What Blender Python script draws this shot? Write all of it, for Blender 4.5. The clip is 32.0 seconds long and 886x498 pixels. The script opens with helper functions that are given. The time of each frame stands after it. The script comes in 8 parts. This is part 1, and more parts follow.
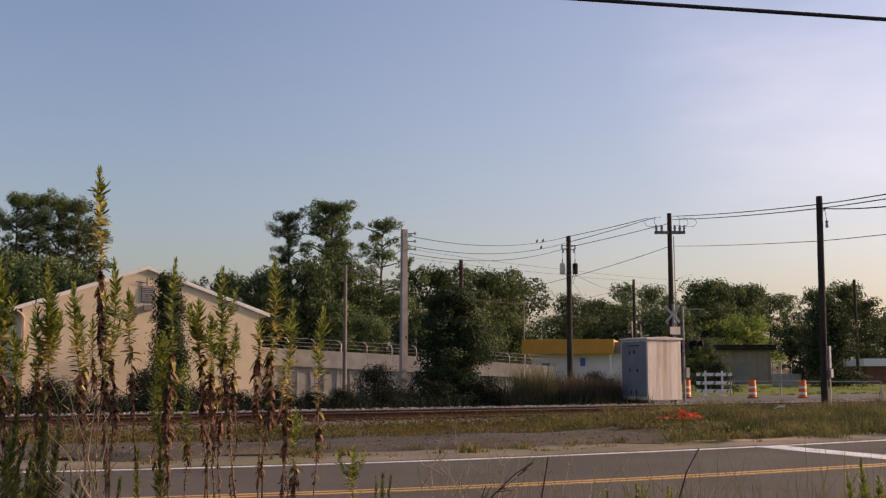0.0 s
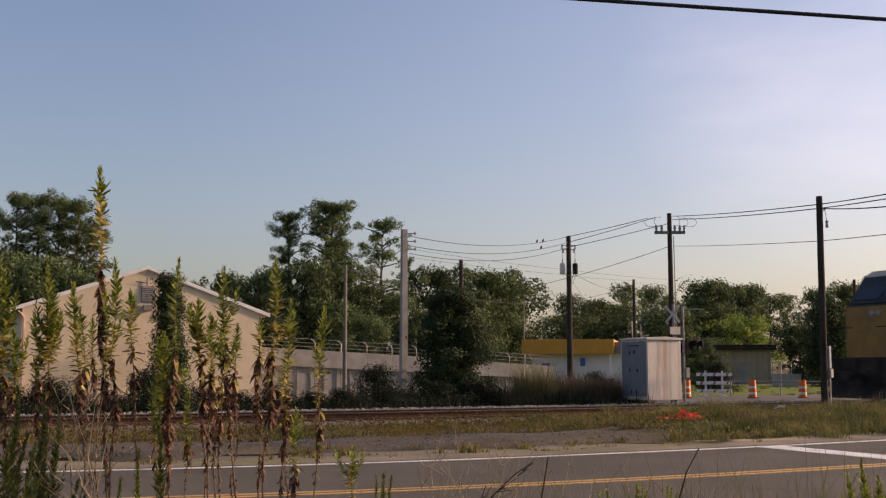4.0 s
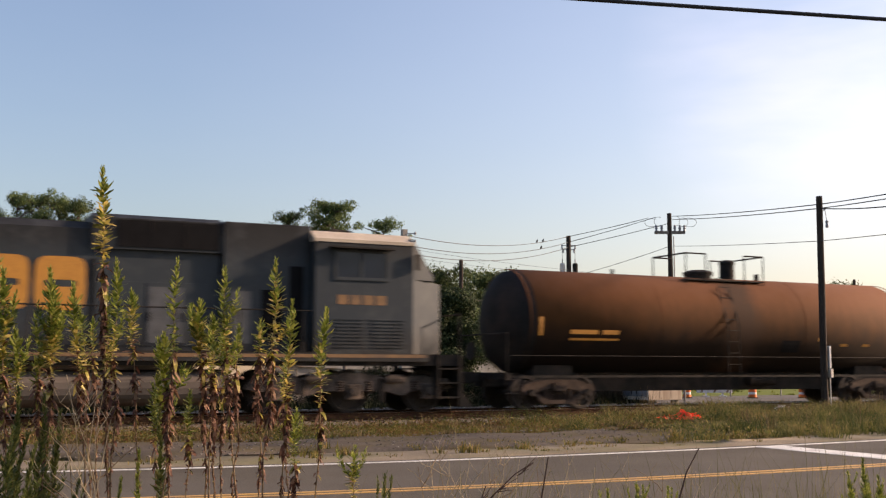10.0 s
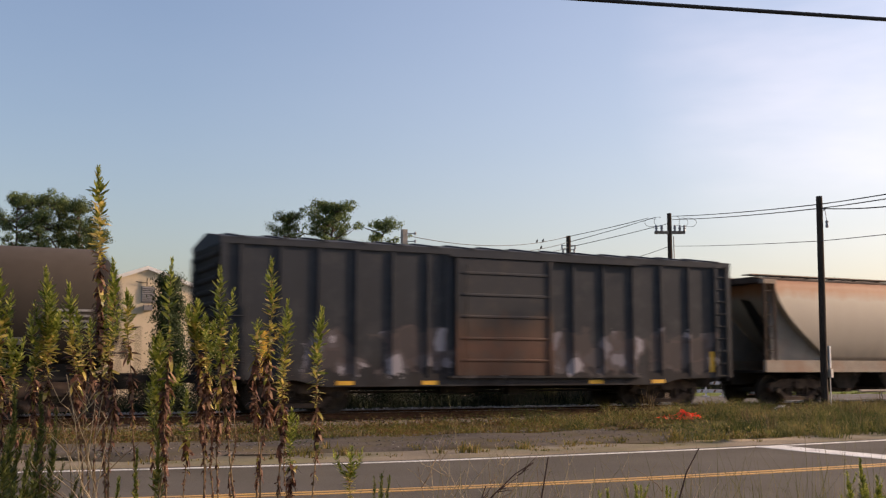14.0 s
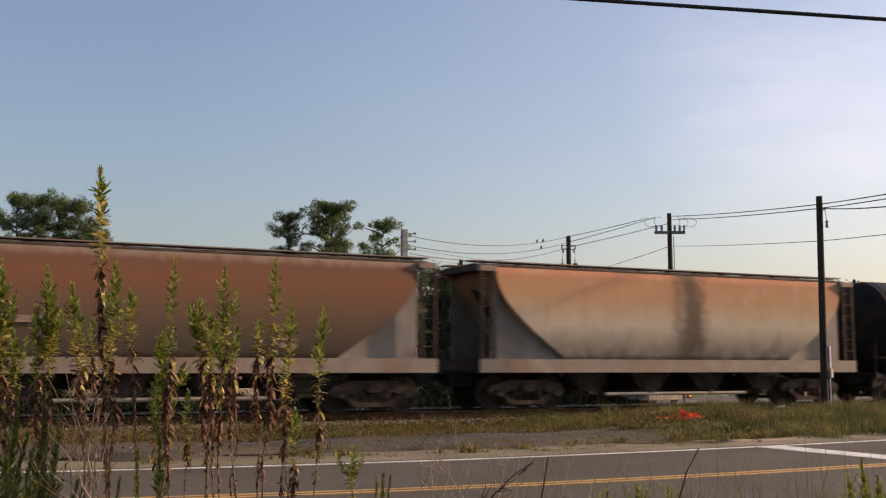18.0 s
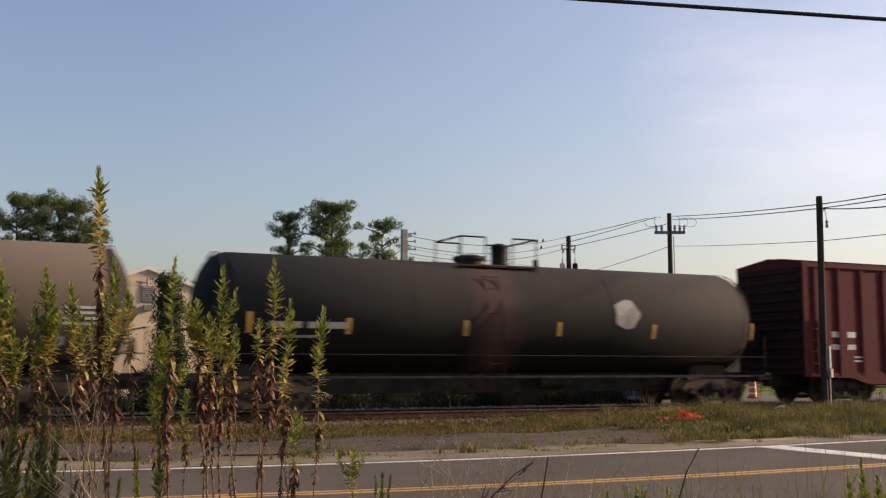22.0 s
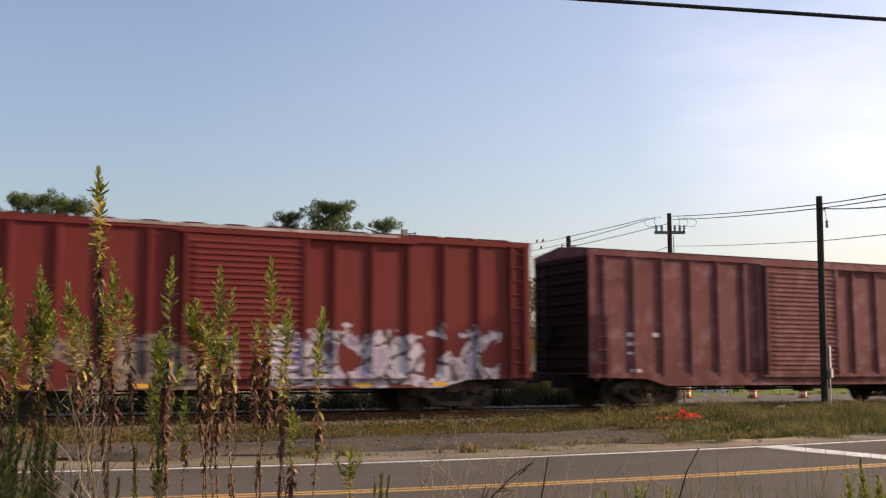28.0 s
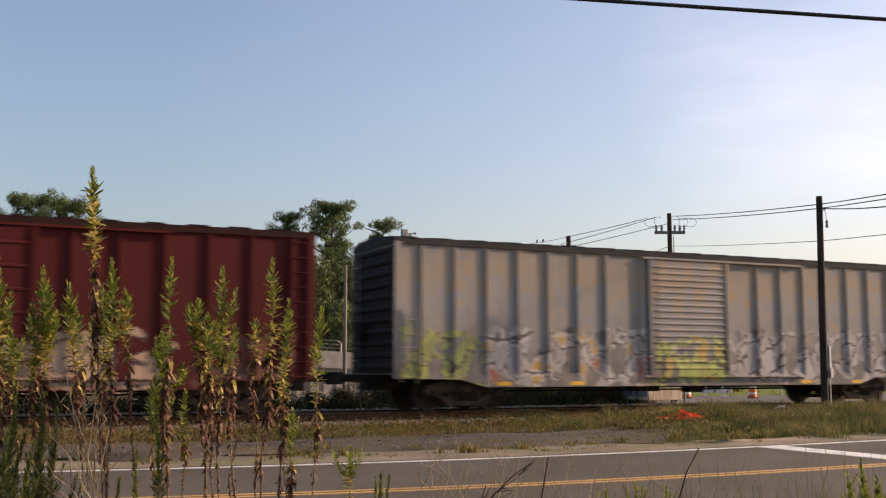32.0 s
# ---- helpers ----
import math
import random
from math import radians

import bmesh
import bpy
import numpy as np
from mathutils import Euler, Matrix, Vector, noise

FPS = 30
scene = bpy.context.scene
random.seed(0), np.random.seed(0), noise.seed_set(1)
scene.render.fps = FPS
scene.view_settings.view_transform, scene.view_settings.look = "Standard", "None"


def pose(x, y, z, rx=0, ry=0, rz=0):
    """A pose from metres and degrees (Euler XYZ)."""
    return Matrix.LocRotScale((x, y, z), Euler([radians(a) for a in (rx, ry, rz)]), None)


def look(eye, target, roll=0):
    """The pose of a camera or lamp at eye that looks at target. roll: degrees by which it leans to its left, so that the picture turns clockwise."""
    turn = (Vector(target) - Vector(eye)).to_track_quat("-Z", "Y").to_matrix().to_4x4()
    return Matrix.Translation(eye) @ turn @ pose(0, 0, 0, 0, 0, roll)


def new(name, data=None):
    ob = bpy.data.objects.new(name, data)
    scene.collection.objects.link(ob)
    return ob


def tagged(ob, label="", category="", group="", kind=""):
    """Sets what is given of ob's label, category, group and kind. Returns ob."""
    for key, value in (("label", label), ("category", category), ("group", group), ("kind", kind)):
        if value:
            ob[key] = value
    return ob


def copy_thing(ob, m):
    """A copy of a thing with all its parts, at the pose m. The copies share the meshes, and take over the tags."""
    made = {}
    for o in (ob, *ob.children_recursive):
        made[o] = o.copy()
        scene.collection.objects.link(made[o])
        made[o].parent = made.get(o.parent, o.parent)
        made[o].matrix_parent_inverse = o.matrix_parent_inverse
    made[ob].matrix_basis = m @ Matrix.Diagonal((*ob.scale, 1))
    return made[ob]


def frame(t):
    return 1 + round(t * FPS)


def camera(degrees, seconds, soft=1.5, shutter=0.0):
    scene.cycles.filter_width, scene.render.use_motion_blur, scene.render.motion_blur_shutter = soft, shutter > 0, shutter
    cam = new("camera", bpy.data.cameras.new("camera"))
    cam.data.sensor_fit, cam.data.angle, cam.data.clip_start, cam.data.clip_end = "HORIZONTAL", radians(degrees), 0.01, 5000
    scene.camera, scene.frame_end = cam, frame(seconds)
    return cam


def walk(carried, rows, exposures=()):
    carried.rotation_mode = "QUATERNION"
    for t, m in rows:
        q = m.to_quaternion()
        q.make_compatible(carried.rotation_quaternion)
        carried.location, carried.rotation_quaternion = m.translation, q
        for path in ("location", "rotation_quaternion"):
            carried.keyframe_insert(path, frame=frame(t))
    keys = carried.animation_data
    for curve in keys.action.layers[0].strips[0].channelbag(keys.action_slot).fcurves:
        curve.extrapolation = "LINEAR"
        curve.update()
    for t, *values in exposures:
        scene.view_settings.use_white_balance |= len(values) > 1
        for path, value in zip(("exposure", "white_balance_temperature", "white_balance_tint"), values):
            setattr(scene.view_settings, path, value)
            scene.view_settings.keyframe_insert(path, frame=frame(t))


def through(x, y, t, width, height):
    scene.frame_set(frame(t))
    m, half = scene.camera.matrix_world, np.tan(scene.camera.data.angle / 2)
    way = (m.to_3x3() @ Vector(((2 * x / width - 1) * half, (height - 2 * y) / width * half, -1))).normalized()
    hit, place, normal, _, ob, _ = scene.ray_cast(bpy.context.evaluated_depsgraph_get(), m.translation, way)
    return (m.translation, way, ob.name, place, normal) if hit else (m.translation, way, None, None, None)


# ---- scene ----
EXPOSURE, SKY_STRENGTH = 0.25, 0.136
# the camera opens up a little while dark cars fill its view
STOPS = ((0, 0.0), (4.5, 0.0), (6, 0.15), (7, 0.28), (9, 0.38), (10, 0.48), (11, 0.38), (12, 0.27), (14, 0.28), (15.5, 0.2), (17, 0.1), (20, 0.14), (21, 0.22), (22, 0.17), (23, 0.28), (24, 0.30), (25, 0.40), (29, 0.38), (32, 0.32))

# ---- camera: stands still on the roadside bank ----
EYE = (-12.17, -26.13, 1.09)
cam = camera(45.3, 32.0, soft=1.28, shutter=0.5)
walk(cam, [(0, pose(*EYE, 96.46, 0, -25.8)), (32, pose(*EYE, 96.46, 0, -25.8))], [(t, EXPOSURE + s, 7450 if t < 5 else 7500, 30 if t < 5 else 25) for t, s in STOPS])

# ---- daylight: low sun from the right, clear sky with thin high cloud ----
SUN_AZ, SUN_EL = radians(-11), radians(20)
to_sun = Vector((math.cos(SUN_EL) * math.cos(SUN_AZ), math.cos(SUN_EL) * math.sin(SUN_AZ), math.sin(SUN_EL)))
sun = new("sun", bpy.data.lights.new("sun", "SUN"))
sun.data.energy, sun.data.angle, sun.data.color = 4.8, radians(1.9), (1.0, 0.83, 0.64)
sun.matrix_world = look(to_sun * 200, (0, 0, 0))
world = bpy.data.worlds.new("sky")
scene.world = world
world.use_nodes = True
wn, wl = world.node_tree.nodes, world.node_tree.links
wn.clear()
sky = wn.new("ShaderNodeTexSky")
sky.sky_type, sky.sun_disc = "NISHITA", False
sky.sun_elevation, sky.sun_rotation = SUN_EL, math.atan2(to_sun.x, to_sun.y)
sky.air_density, sky.dust_density, sky.ozone_density = 1.25, 2.2, 4.0
wbg, wout = wn.new("ShaderNodeBackground"), wn.new("ShaderNodeOutputWorld")
wbg.inputs["Strength"].default_value = SKY_STRENGTH
# thin cirrus streaks, by direction
wtc, wmap, wnoise, wramp, wmix = (wn.new("ShaderNodeTexCoord"), wn.new("ShaderNodeMapping"), wn.new("ShaderNodeTexNoise"),
                                  wn.new("ShaderNodeValToRGB"), wn.new("ShaderNodeMix"))
wmap.inputs["Scale"].default_value = (1.6, 1.6, 6.0)
wmap.inputs["Rotation"].default_value = (0.3, 0.2, 1.2)
wnoise.inputs["Scale"].default_value, wnoise.inputs["Detail"].default_value, wnoise.inputs["Roughness"].default_value = 1.5, 5, 0.55
wramp.color_ramp.elements[0].position, wramp.color_ramp.elements[1].position = 0.38, 0.72
wramp.color_ramp.elements[0].color, wramp.color_ramp.elements[1].color = (0, 0, 0, 1), (0.20, 0.20, 0.20, 1)
wmix.data_type = "RGBA"
wmix.inputs["B"].default_value = (9.5, 9.2, 9.6, 1)
wl.new(wtc.outputs["Generated"], wmap.inputs["Vector"])
wl.new(wmap.outputs["Vector"], wnoise.inputs["Vector"])
wl.new(wnoise.outputs["Fac"], wramp.inputs["Fac"])
# the cirrus is thickest towards the low right of the sun's side
wdot, wrange, wmul = wn.new("ShaderNodeVectorMath"), wn.new("ShaderNodeMapRange"), wn.new("ShaderNodeMath")
wdot.operation, wmul.operation = "DOT_PRODUCT", "MULTIPLY"
wdot.inputs[1].default_value = (0.694, 0.668, 0.262)
for k, q in enumerate((0.982, 0.9985, 0.04, 1.0)):
    wrange.inputs[k + 1].default_value = q
wl.new(wtc.outputs["Generated"], wdot.inputs[0])
wl.new(wdot.outputs["Value"], wrange.inputs["Value"])
wl.new(wrange.outputs["Result"], wmul.inputs[0])
wl.new(wramp.outputs["Color"], wmul.inputs[1])
# and the whole sky pales with haze on that side
whdot, whaze, wsum = wn.new("ShaderNodeVectorMath"), wn.new("ShaderNodeMapRange"), wn.new("ShaderNodeMath")
whdot.operation, wsum.operation = "DOT_PRODUCT", "ADD"
whdot.inputs[1].default_value = (to_sun.x, to_sun.y, 0.0)
for k, q in enumerate((0.0, 0.95, 0.0, 0.09)):
    whaze.inputs[k + 1].default_value = q
wl.new(wtc.outputs["Generated"], whdot.inputs[0])
wl.new(whdot.outputs["Value"], whaze.inputs["Value"])
wl.new(whaze.outputs["Result"], wsum.inputs[0])
wl.new(wmul.outputs[0], wsum.inputs[1])
wsum.use_clamp = True
wl.new(wsum.outputs[0], wmix.inputs["Factor"])
wl.new(sky.outputs["Color"], wmix.inputs["A"])
wl.new(wmix.outputs["Result"], wbg.inputs["Color"])
wl.new(wbg.outputs["Background"], wout.inputs["Surface"])


# ---- materials ----
def surface(name, low, high, scale=3.0, rough=0.7, metal=0.0, bump=0.2, fine=40.0, stain=None, stain_amount=0.4, stain_scale=0.7, stretch=(1, 1, 1)):
    """Two colours blended by coarse and fine noise, a stain colour in patches, and fine relief."""
    m = bpy.data.materials.new(name)
    m.use_nodes = True
    n, l = m.node_tree.nodes, m.node_tree.links
    b = n["Principled BSDF"]
    tc, mp = n.new("ShaderNodeTexCoord"), n.new("ShaderNodeMapping")
    mp.inputs["Scale"].default_value = stretch
    l.new(tc.outputs["Object"], mp.inputs["Vector"])
    a, f = n.new("ShaderNodeTexNoise"), n.new("ShaderNodeTexNoise")
    a.inputs["Scale"].default_value, a.inputs["Detail"].default_value = scale, 6
    f.inputs["Scale"].default_value, f.inputs["Detail"].default_value = fine, 3
    for t in (a, f):
        l.new(mp.outputs["Vector"], t.inputs["Vector"])
    add = n.new("ShaderNodeMath")
    add.operation = "MULTIPLY_ADD"
    add.inputs[1].default_value = 0.5
    l.new(f.outputs["Fac"], add.inputs[0])
    half = n.new("ShaderNodeMath")
    half.operation = "MULTIPLY"
    half.inputs[1].default_value = 0.55
    l.new(a.outputs["Fac"], half.inputs[0])
    l.new(half.outputs[0], add.inputs[2])
    ramp = n.new("ShaderNodeValToRGB")
    ramp.color_ramp.elements[0].position, ramp.color_ramp.elements[1].position = 0.36, 0.70
    ramp.color_ramp.elements[0].color, ramp.color_ramp.elements[1].color = (*low, 1), (*high, 1)
    l.new(add.outputs[0], ramp.inputs["Fac"])
    colour = ramp.outputs["Color"]
    if stain:
        s, sr, mx = n.new("ShaderNodeTexNoise"), n.new("ShaderNodeValToRGB"), n.new("ShaderNodeMix")
        s.inputs["Scale"].default_value, s.inputs["Detail"].default_value, s.inputs["Roughness"].default_value = stain_scale, 7, 0.65
        l.new(mp.outputs["Vector"], s.inputs["Vector"])
        sr.color_ramp.elements[0].position, sr.color_ramp.elements[1].position = 0.46, 0.66
        sr.color_ramp.elements[0].color, sr.color_ramp.elements[1].color = (0, 0, 0, 1), (stain_amount,) * 3 + (1,)
        mx.data_type = "RGBA"
        l.new(s.outputs["Fac"], sr.inputs["Fac"])
        l.new(sr.outputs["Color"], mx.inputs["Factor"])
        l.new(colour, mx.inputs["A"])
        mx.inputs["B"].default_value = (*stain, 1)
        colour = mx.outputs["Result"]
    l.new(colour, b.inputs["Base Color"])
    b.inputs["Roughness"].default_value, b.inputs["Metallic"].default_value = rough, metal
    b.inputs["Specular IOR Level"].default_value = 0.12 if rough >= 0.8 else 0.35
    if bump:
        bp = n.new("ShaderNodeBump")
        bp.inputs["Strength"].default_value, bp.inputs["Distance"].default_value = bump, 0.02
        l.new(add.outputs[0], bp.inputs["Height"])
        l.new(bp.outputs["Normal"], b.inputs["Normal"])
    return m


def layered(name, stops, z0, z1, rough=0.6, streak=0.25, scale=1.2, metal=0.0, paint=None, faded=None, spill=None, gloss=0.3):
    """Weathered paint on a rail car: colours by height over the rail, on tanks with shade in the lower ones, broken up
    by vertical streaks and noise.
    paint: (x0, x1, z0, z1, colours, cell) sprayed lettering-like patches with dark outlines; several may be given."""
    m = bpy.data.materials.new(name)
    m.use_nodes = True
    n, l = m.node_tree.nodes, m.node_tree.links
    b = n["Principled BSDF"]
    tc, sep = n.new("ShaderNodeTexCoord"), n.new("ShaderNodeSeparateXYZ")
    l.new(tc.outputs["Object"], sep.inputs[0])
    st, no = n.new("ShaderNodeTexNoise"), n.new("ShaderNodeTexNoise")
    mp = n.new("ShaderNodeMapping")
    mp.inputs["Scale"].default_value = (3.0, 3.0, 0.25)
    l.new(tc.outputs["Object"], mp.inputs["Vector"])
    l.new(mp.outputs["Vector"], st.inputs["Vector"])
    st.inputs["Scale"].default_value, st.inputs["Detail"].default_value = scale, 6
    l.new(tc.outputs["Object"], no.inputs["Vector"])
    no.inputs["Scale"].default_value, no.inputs["Detail"].default_value, no.inputs["Roughness"].default_value = 2.2, 8, 0.6

    def op(kind, x, y=None, z=None):
        k = n.new("ShaderNodeMath")
        k.operation = kind
        for i, q in enumerate((x, y, z)):
            if q is None:
                continue
            if isinstance(q, (int, float)):
                k.inputs[i].default_value = q
            else:
                l.new(q, k.inputs[i])
        return k.outputs[0]
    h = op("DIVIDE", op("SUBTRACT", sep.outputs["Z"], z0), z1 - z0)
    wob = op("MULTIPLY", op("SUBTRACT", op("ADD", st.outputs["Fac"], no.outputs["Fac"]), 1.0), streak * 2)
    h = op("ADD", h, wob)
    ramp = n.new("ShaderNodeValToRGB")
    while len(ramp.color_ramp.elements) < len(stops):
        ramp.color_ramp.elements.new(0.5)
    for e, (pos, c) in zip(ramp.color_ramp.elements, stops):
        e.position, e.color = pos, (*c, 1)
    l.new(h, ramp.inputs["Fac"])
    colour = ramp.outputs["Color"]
    if faded:
        fr, mx = n.new("ShaderNodeValToRGB"), n.new("ShaderNodeMix")
        fr.color_ramp.elements[0].position, fr.color_ramp.elements[1].position = 0.5, 0.72
        fr.color_ramp.elements[0].color, fr.color_ramp.elements[1].color = (0, 0, 0, 1), (0.6, 0.6, 0.6, 1)
        l.new(no.outputs["Fac"], fr.inputs["Fac"])
        mx.data_type = "RGBA"
        l.new(fr.outputs["Color"], mx.inputs["Factor"])
        l.new(colour, mx.inputs["A"])
        mx.inputs["B"].default_value = (*faded, 1)
        colour = mx.outputs["Result"]
    # spill: (x, half width, colour), a dark streaked stain run down from the fittings on top
    if spill:
        sx, sw, sc = spill
        off = op("ABSOLUTE", op("SUBTRACT", op("MULTIPLY_ADD", op("SUBTRACT", no.outputs["Fac"], 0.5), 1.0, sep.outputs["X"]), sx))
        fac = op("MULTIPLY", op("SUBTRACT", 1.0, op("MINIMUM", op("DIVIDE", off, sw), 1.0)), op("MULTIPLY_ADD", st.outputs["Fac"], 1.6, 0.35))
        mx = n.new("ShaderNodeMix")
        mx.data_type = "RGBA"
        l.new(op("MINIMUM", fac, 0.9), mx.inputs["Factor"])
        l.new(colour, mx.inputs["A"])
        mx.inputs["B"].default_value = (*sc, 1)
        colour = mx.outputs["Result"]
    for x0, x1, g0, g1, cols, cell in paint or ():
        vo, ve = n.new("ShaderNodeTexVoronoi"), n.new("ShaderNodeTexVoronoi")
        wp = n.new("ShaderNodeVectorMath")
        wp.operation = "MULTIPLY_ADD"
        wp.inputs[1].default_value = (0.5, 0.0, 0.5)
        l.new(no.outputs["Color"], wp.inputs[0])
        l.new(tc.outputs["Object"], wp.inputs[2])
        flat = n.new("ShaderNodeMapping")
        flat.inputs["Scale"].default_value = (1.25, 0.0, 0.75)
        flat.inputs["Location"].default_value = (x0 * 1.7, 0, 0)
        l.new(wp.outputs[0], flat.inputs["Vector"])
        ve.feature = "DISTANCE_TO_EDGE"
        for v in (vo, ve):
            v.inputs["Scale"].default_value = 1 / cell
            l.new(flat.outputs["Vector"], v.inputs["Vector"])
        cr = n.new("ShaderNodeValToRGB")
        cr.color_ramp.interpolation = "CONSTANT"
        while len(cr.color_ramp.elements) < len(cols):
            cr.color_ramp.elements.new(0.5)
        for i, (e, c) in enumerate(zip(cr.color_ramp.elements, cols)):
            e.position, e.color = i / len(cols), (*c, 1)
        sepc = n.new("ShaderNodeSeparateColor")
        l.new(vo.outputs["Color"], sepc.inputs[0])
        l.new(sepc.outputs[0], cr.inputs["Fac"])
        edge = op("GREATER_THAN", ve.outputs["Distance"], 0.045)
        rim = op("MULTIPLY", op("LESS_THAN", ve.outputs["Distance"], 0.17), 0.85)
        fill = n.new("ShaderNodeMix")
        fill.data_type = "RGBA"
        l.new(rim, fill.inputs["Factor"])
        l.new(cr.outputs["Color"], fill.inputs["A"])
        fill.inputs["B"].default_value = (*cols[0], 1)
        dark = n.new("ShaderNodeMix")
        dark.data_type = "RGBA"
        dark.inputs["A"].default_value = (0.09, 0.07, 0.07, 1)
        l.new(edge, dark.inputs["Factor"])
        l.new(fill.outputs["Result"], dark.inputs["B"])
        wx = op("MULTIPLY_ADD", op("SUBTRACT", no.outputs["Fac"], 0.5), 1.1, sep.outputs["X"])
        wz = op("MULTIPLY_ADD", op("SUBTRACT", no.outputs["Fac"], 0.5), 1.3, sep.outputs["Z"])
        inside = op("MULTIPLY", op("MULTIPLY", op("GREATER_THAN", wx, x0), op("LESS_THAN", wx, x1)),
                    op("MULTIPLY", op("GREATER_THAN", wz, g0), op("LESS_THAN", wz, g1)))
        sparse = op("GREATER_THAN", sepc.outputs[1], 0.22)
        mx = n.new("ShaderNodeMix")
        mx.data_type = "RGBA"
        l.new(op("MULTIPLY", op("MULTIPLY", inside, sparse), 0.8), mx.inputs["Factor"])
        l.new(colour, mx.inputs["A"])
        l.new(dark.outputs["Result"], mx.inputs["B"])
        colour = mx.outputs["Result"]
    l.new(colour, b.inputs["Base Color"])
    b.inputs["Roughness"].default_value, b.inputs["Metallic"].default_value, b.inputs["Specular IOR Level"].default_value = rough, metal, gloss
    bp = n.new("ShaderNodeBump")
    bp.inputs["Strength"].default_value, bp.inputs["Distance"].default_value = 0.25, 0.02
    l.new(no.outputs["Fac"], bp.inputs["Height"])
    l.new(bp.outputs["Normal"], b.inputs["Normal"])
    return m


def leafy(name, cols, rough=0.6, through=0.25, vary=0.0, patch=0.0):
    """Leaves: each one takes its own tint between the colours given."""
    m = bpy.data.materials.new(name)
    m.use_nodes = True
    n, l = m.node_tree.nodes, m.node_tree.links
    b = n["Principled BSDF"]
    g, r = n.new("ShaderNodeNewGeometry"), n.new("ShaderNodeValToRGB")
    while len(r.color_ramp.elements) < len(cols):
        r.color_ramp.elements.new(0.5)
    for i, (e, c) in enumerate(zip(r.color_ramp.elements, cols)):
        e.position, e.color = i / (len(cols) - 1), (*c, 1)
    l.new(g.outputs["Random Per Island"], r.inputs["Fac"])
    if patch:
        # whole patches of growth lean to one end of the colours
        pn, pa = n.new("ShaderNodeTexNoise"), n.new("ShaderNodeMapRange")
        pn.inputs["Scale"].default_value, pn.inputs["Detail"].default_value = patch, 3
        for k, q in enumerate((0.36, 0.64, -0.42, 0.42)):
            pa.inputs[k + 1].default_value = q
        ad = n.new("ShaderNodeMath")
        ad.operation, ad.use_clamp = "ADD", True
        l.new(g.outputs["Position"], pn.inputs["Vector"])
        l.new(pn.outputs["Fac"], pa.inputs["Value"])
        l.new(g.outputs["Random Per Island"], ad.inputs[0])
        l.new(pa.outputs["Result"], ad.inputs[1])
        l.new(ad.outputs[0], r.inputs["Fac"])
    colour = r.outputs["Color"]
    if vary:
        # each plant a little lighter or darker than the next
        oi, mr, hs = n.new("ShaderNodeObjectInfo"), n.new("ShaderNodeMapRange"), n.new("ShaderNodeHueSaturation")
        mr.inputs["To Min"].default_value, mr.inputs["To Max"].default_value = 1 - vary, 1 + vary
        l.new(oi.outputs["Random"], mr.inputs["Value"])
        l.new(mr.outputs["Result"], hs.inputs["Value"])
        l.new(colour, hs.inputs["Color"])
        colour = hs.outputs["Color"]
    l.new(colour, b.inputs["Base Color"])
    b.inputs["Roughness"].default_value, b.inputs["Specular IOR Level"].default_value = rough, 0.2
    if through:
        t, mx = n.new("ShaderNodeBsdfTranslucent"), n.new("ShaderNodeMixShader")
        l.new(colour, t.inputs["Color"])
        mx.inputs["Fac"].default_value = through
        l.new(b.outputs["BSDF"], mx.inputs[1])
        l.new(t.outputs["BSDF"], mx.inputs[2])
        l.new(mx.outputs["Shader"], n["Material Output"].inputs["Surface"])
    return m


M_ASPHALT = surface("asphalt", (0.067, 0.058, 0.044), (0.112, 0.098, 0.077), 0.6, 0.85, bump=0.5, fine=90, stain=(0.11, 0.10, 0.09), stain_amount=0.35, stain_scale=0.35)
M_WHITE_LINE = surface("road_white", (0.55, 0.54, 0.50), (0.78, 0.77, 0.72), 4, 0.7, fine=60, stain=(0.2, 0.19, 0.18), stain_amount=0.5, stain_scale=3)
M_YELLOW_LINE = surface("road_yellow", (0.42, 0.23, 0.06), (0.60, 0.34, 0.09), 4, 0.7, fine=60, stain=(0.15, 0.12, 0.09), stain_amount=0.4, stain_scale=3)
M_GROUND = surface("bare_soil_and_grass", (0.055, 0.042, 0.020), (0.115, 0.080, 0.038), 0.45, 0.95, bump=0.8, fine=14, stain=(0.07, 0.08, 0.024), stain_amount=0.8, stain_scale=0.25)
M_GRAVEL = surface("grey_gravel", (0.050, 0.041, 0.033), (0.120, 0.100, 0.082), 0.9, 0.95, bump=1.0, fine=16, stain=(0.085, 0.068, 0.034), stain_amount=0.85, stain_scale=0.7)
M_SAND = surface("sandy_shoulder", (0.14, 0.115, 0.082), (0.26, 0.215, 0.155), 1.0, 0.95, bump=0.6, fine=30, stain=(0.12, 0.12, 0.05), stain_amount=0.6, stain_scale=0.6)
M_BALLAST = surface("ballast", (0.085, 0.070, 0.055), (0.19, 0.165, 0.14), 2.0, 0.95, bump=1.0, fine=18, stain=(0.11, 0.062, 0.036), stain_amount=0.75, stain_scale=0.7)
M_TIE = surface("creosoted_wood", (0.03, 0.022, 0.016), (0.09, 0.065, 0.045), 3, 0.9, bump=0.5, stretch=(1, 0.2, 1))
M_RAIL = surface("rusty_rail", (0.045, 0.021, 0.012), (0.095, 0.046, 0.026), 5, 0.85)
M_RAILHEAD = surface("polished_rail_head", (0.16, 0.14, 0.125), (0.30, 0.27, 0.25), 5, 0.4, metal=0.9, bump=0.05)


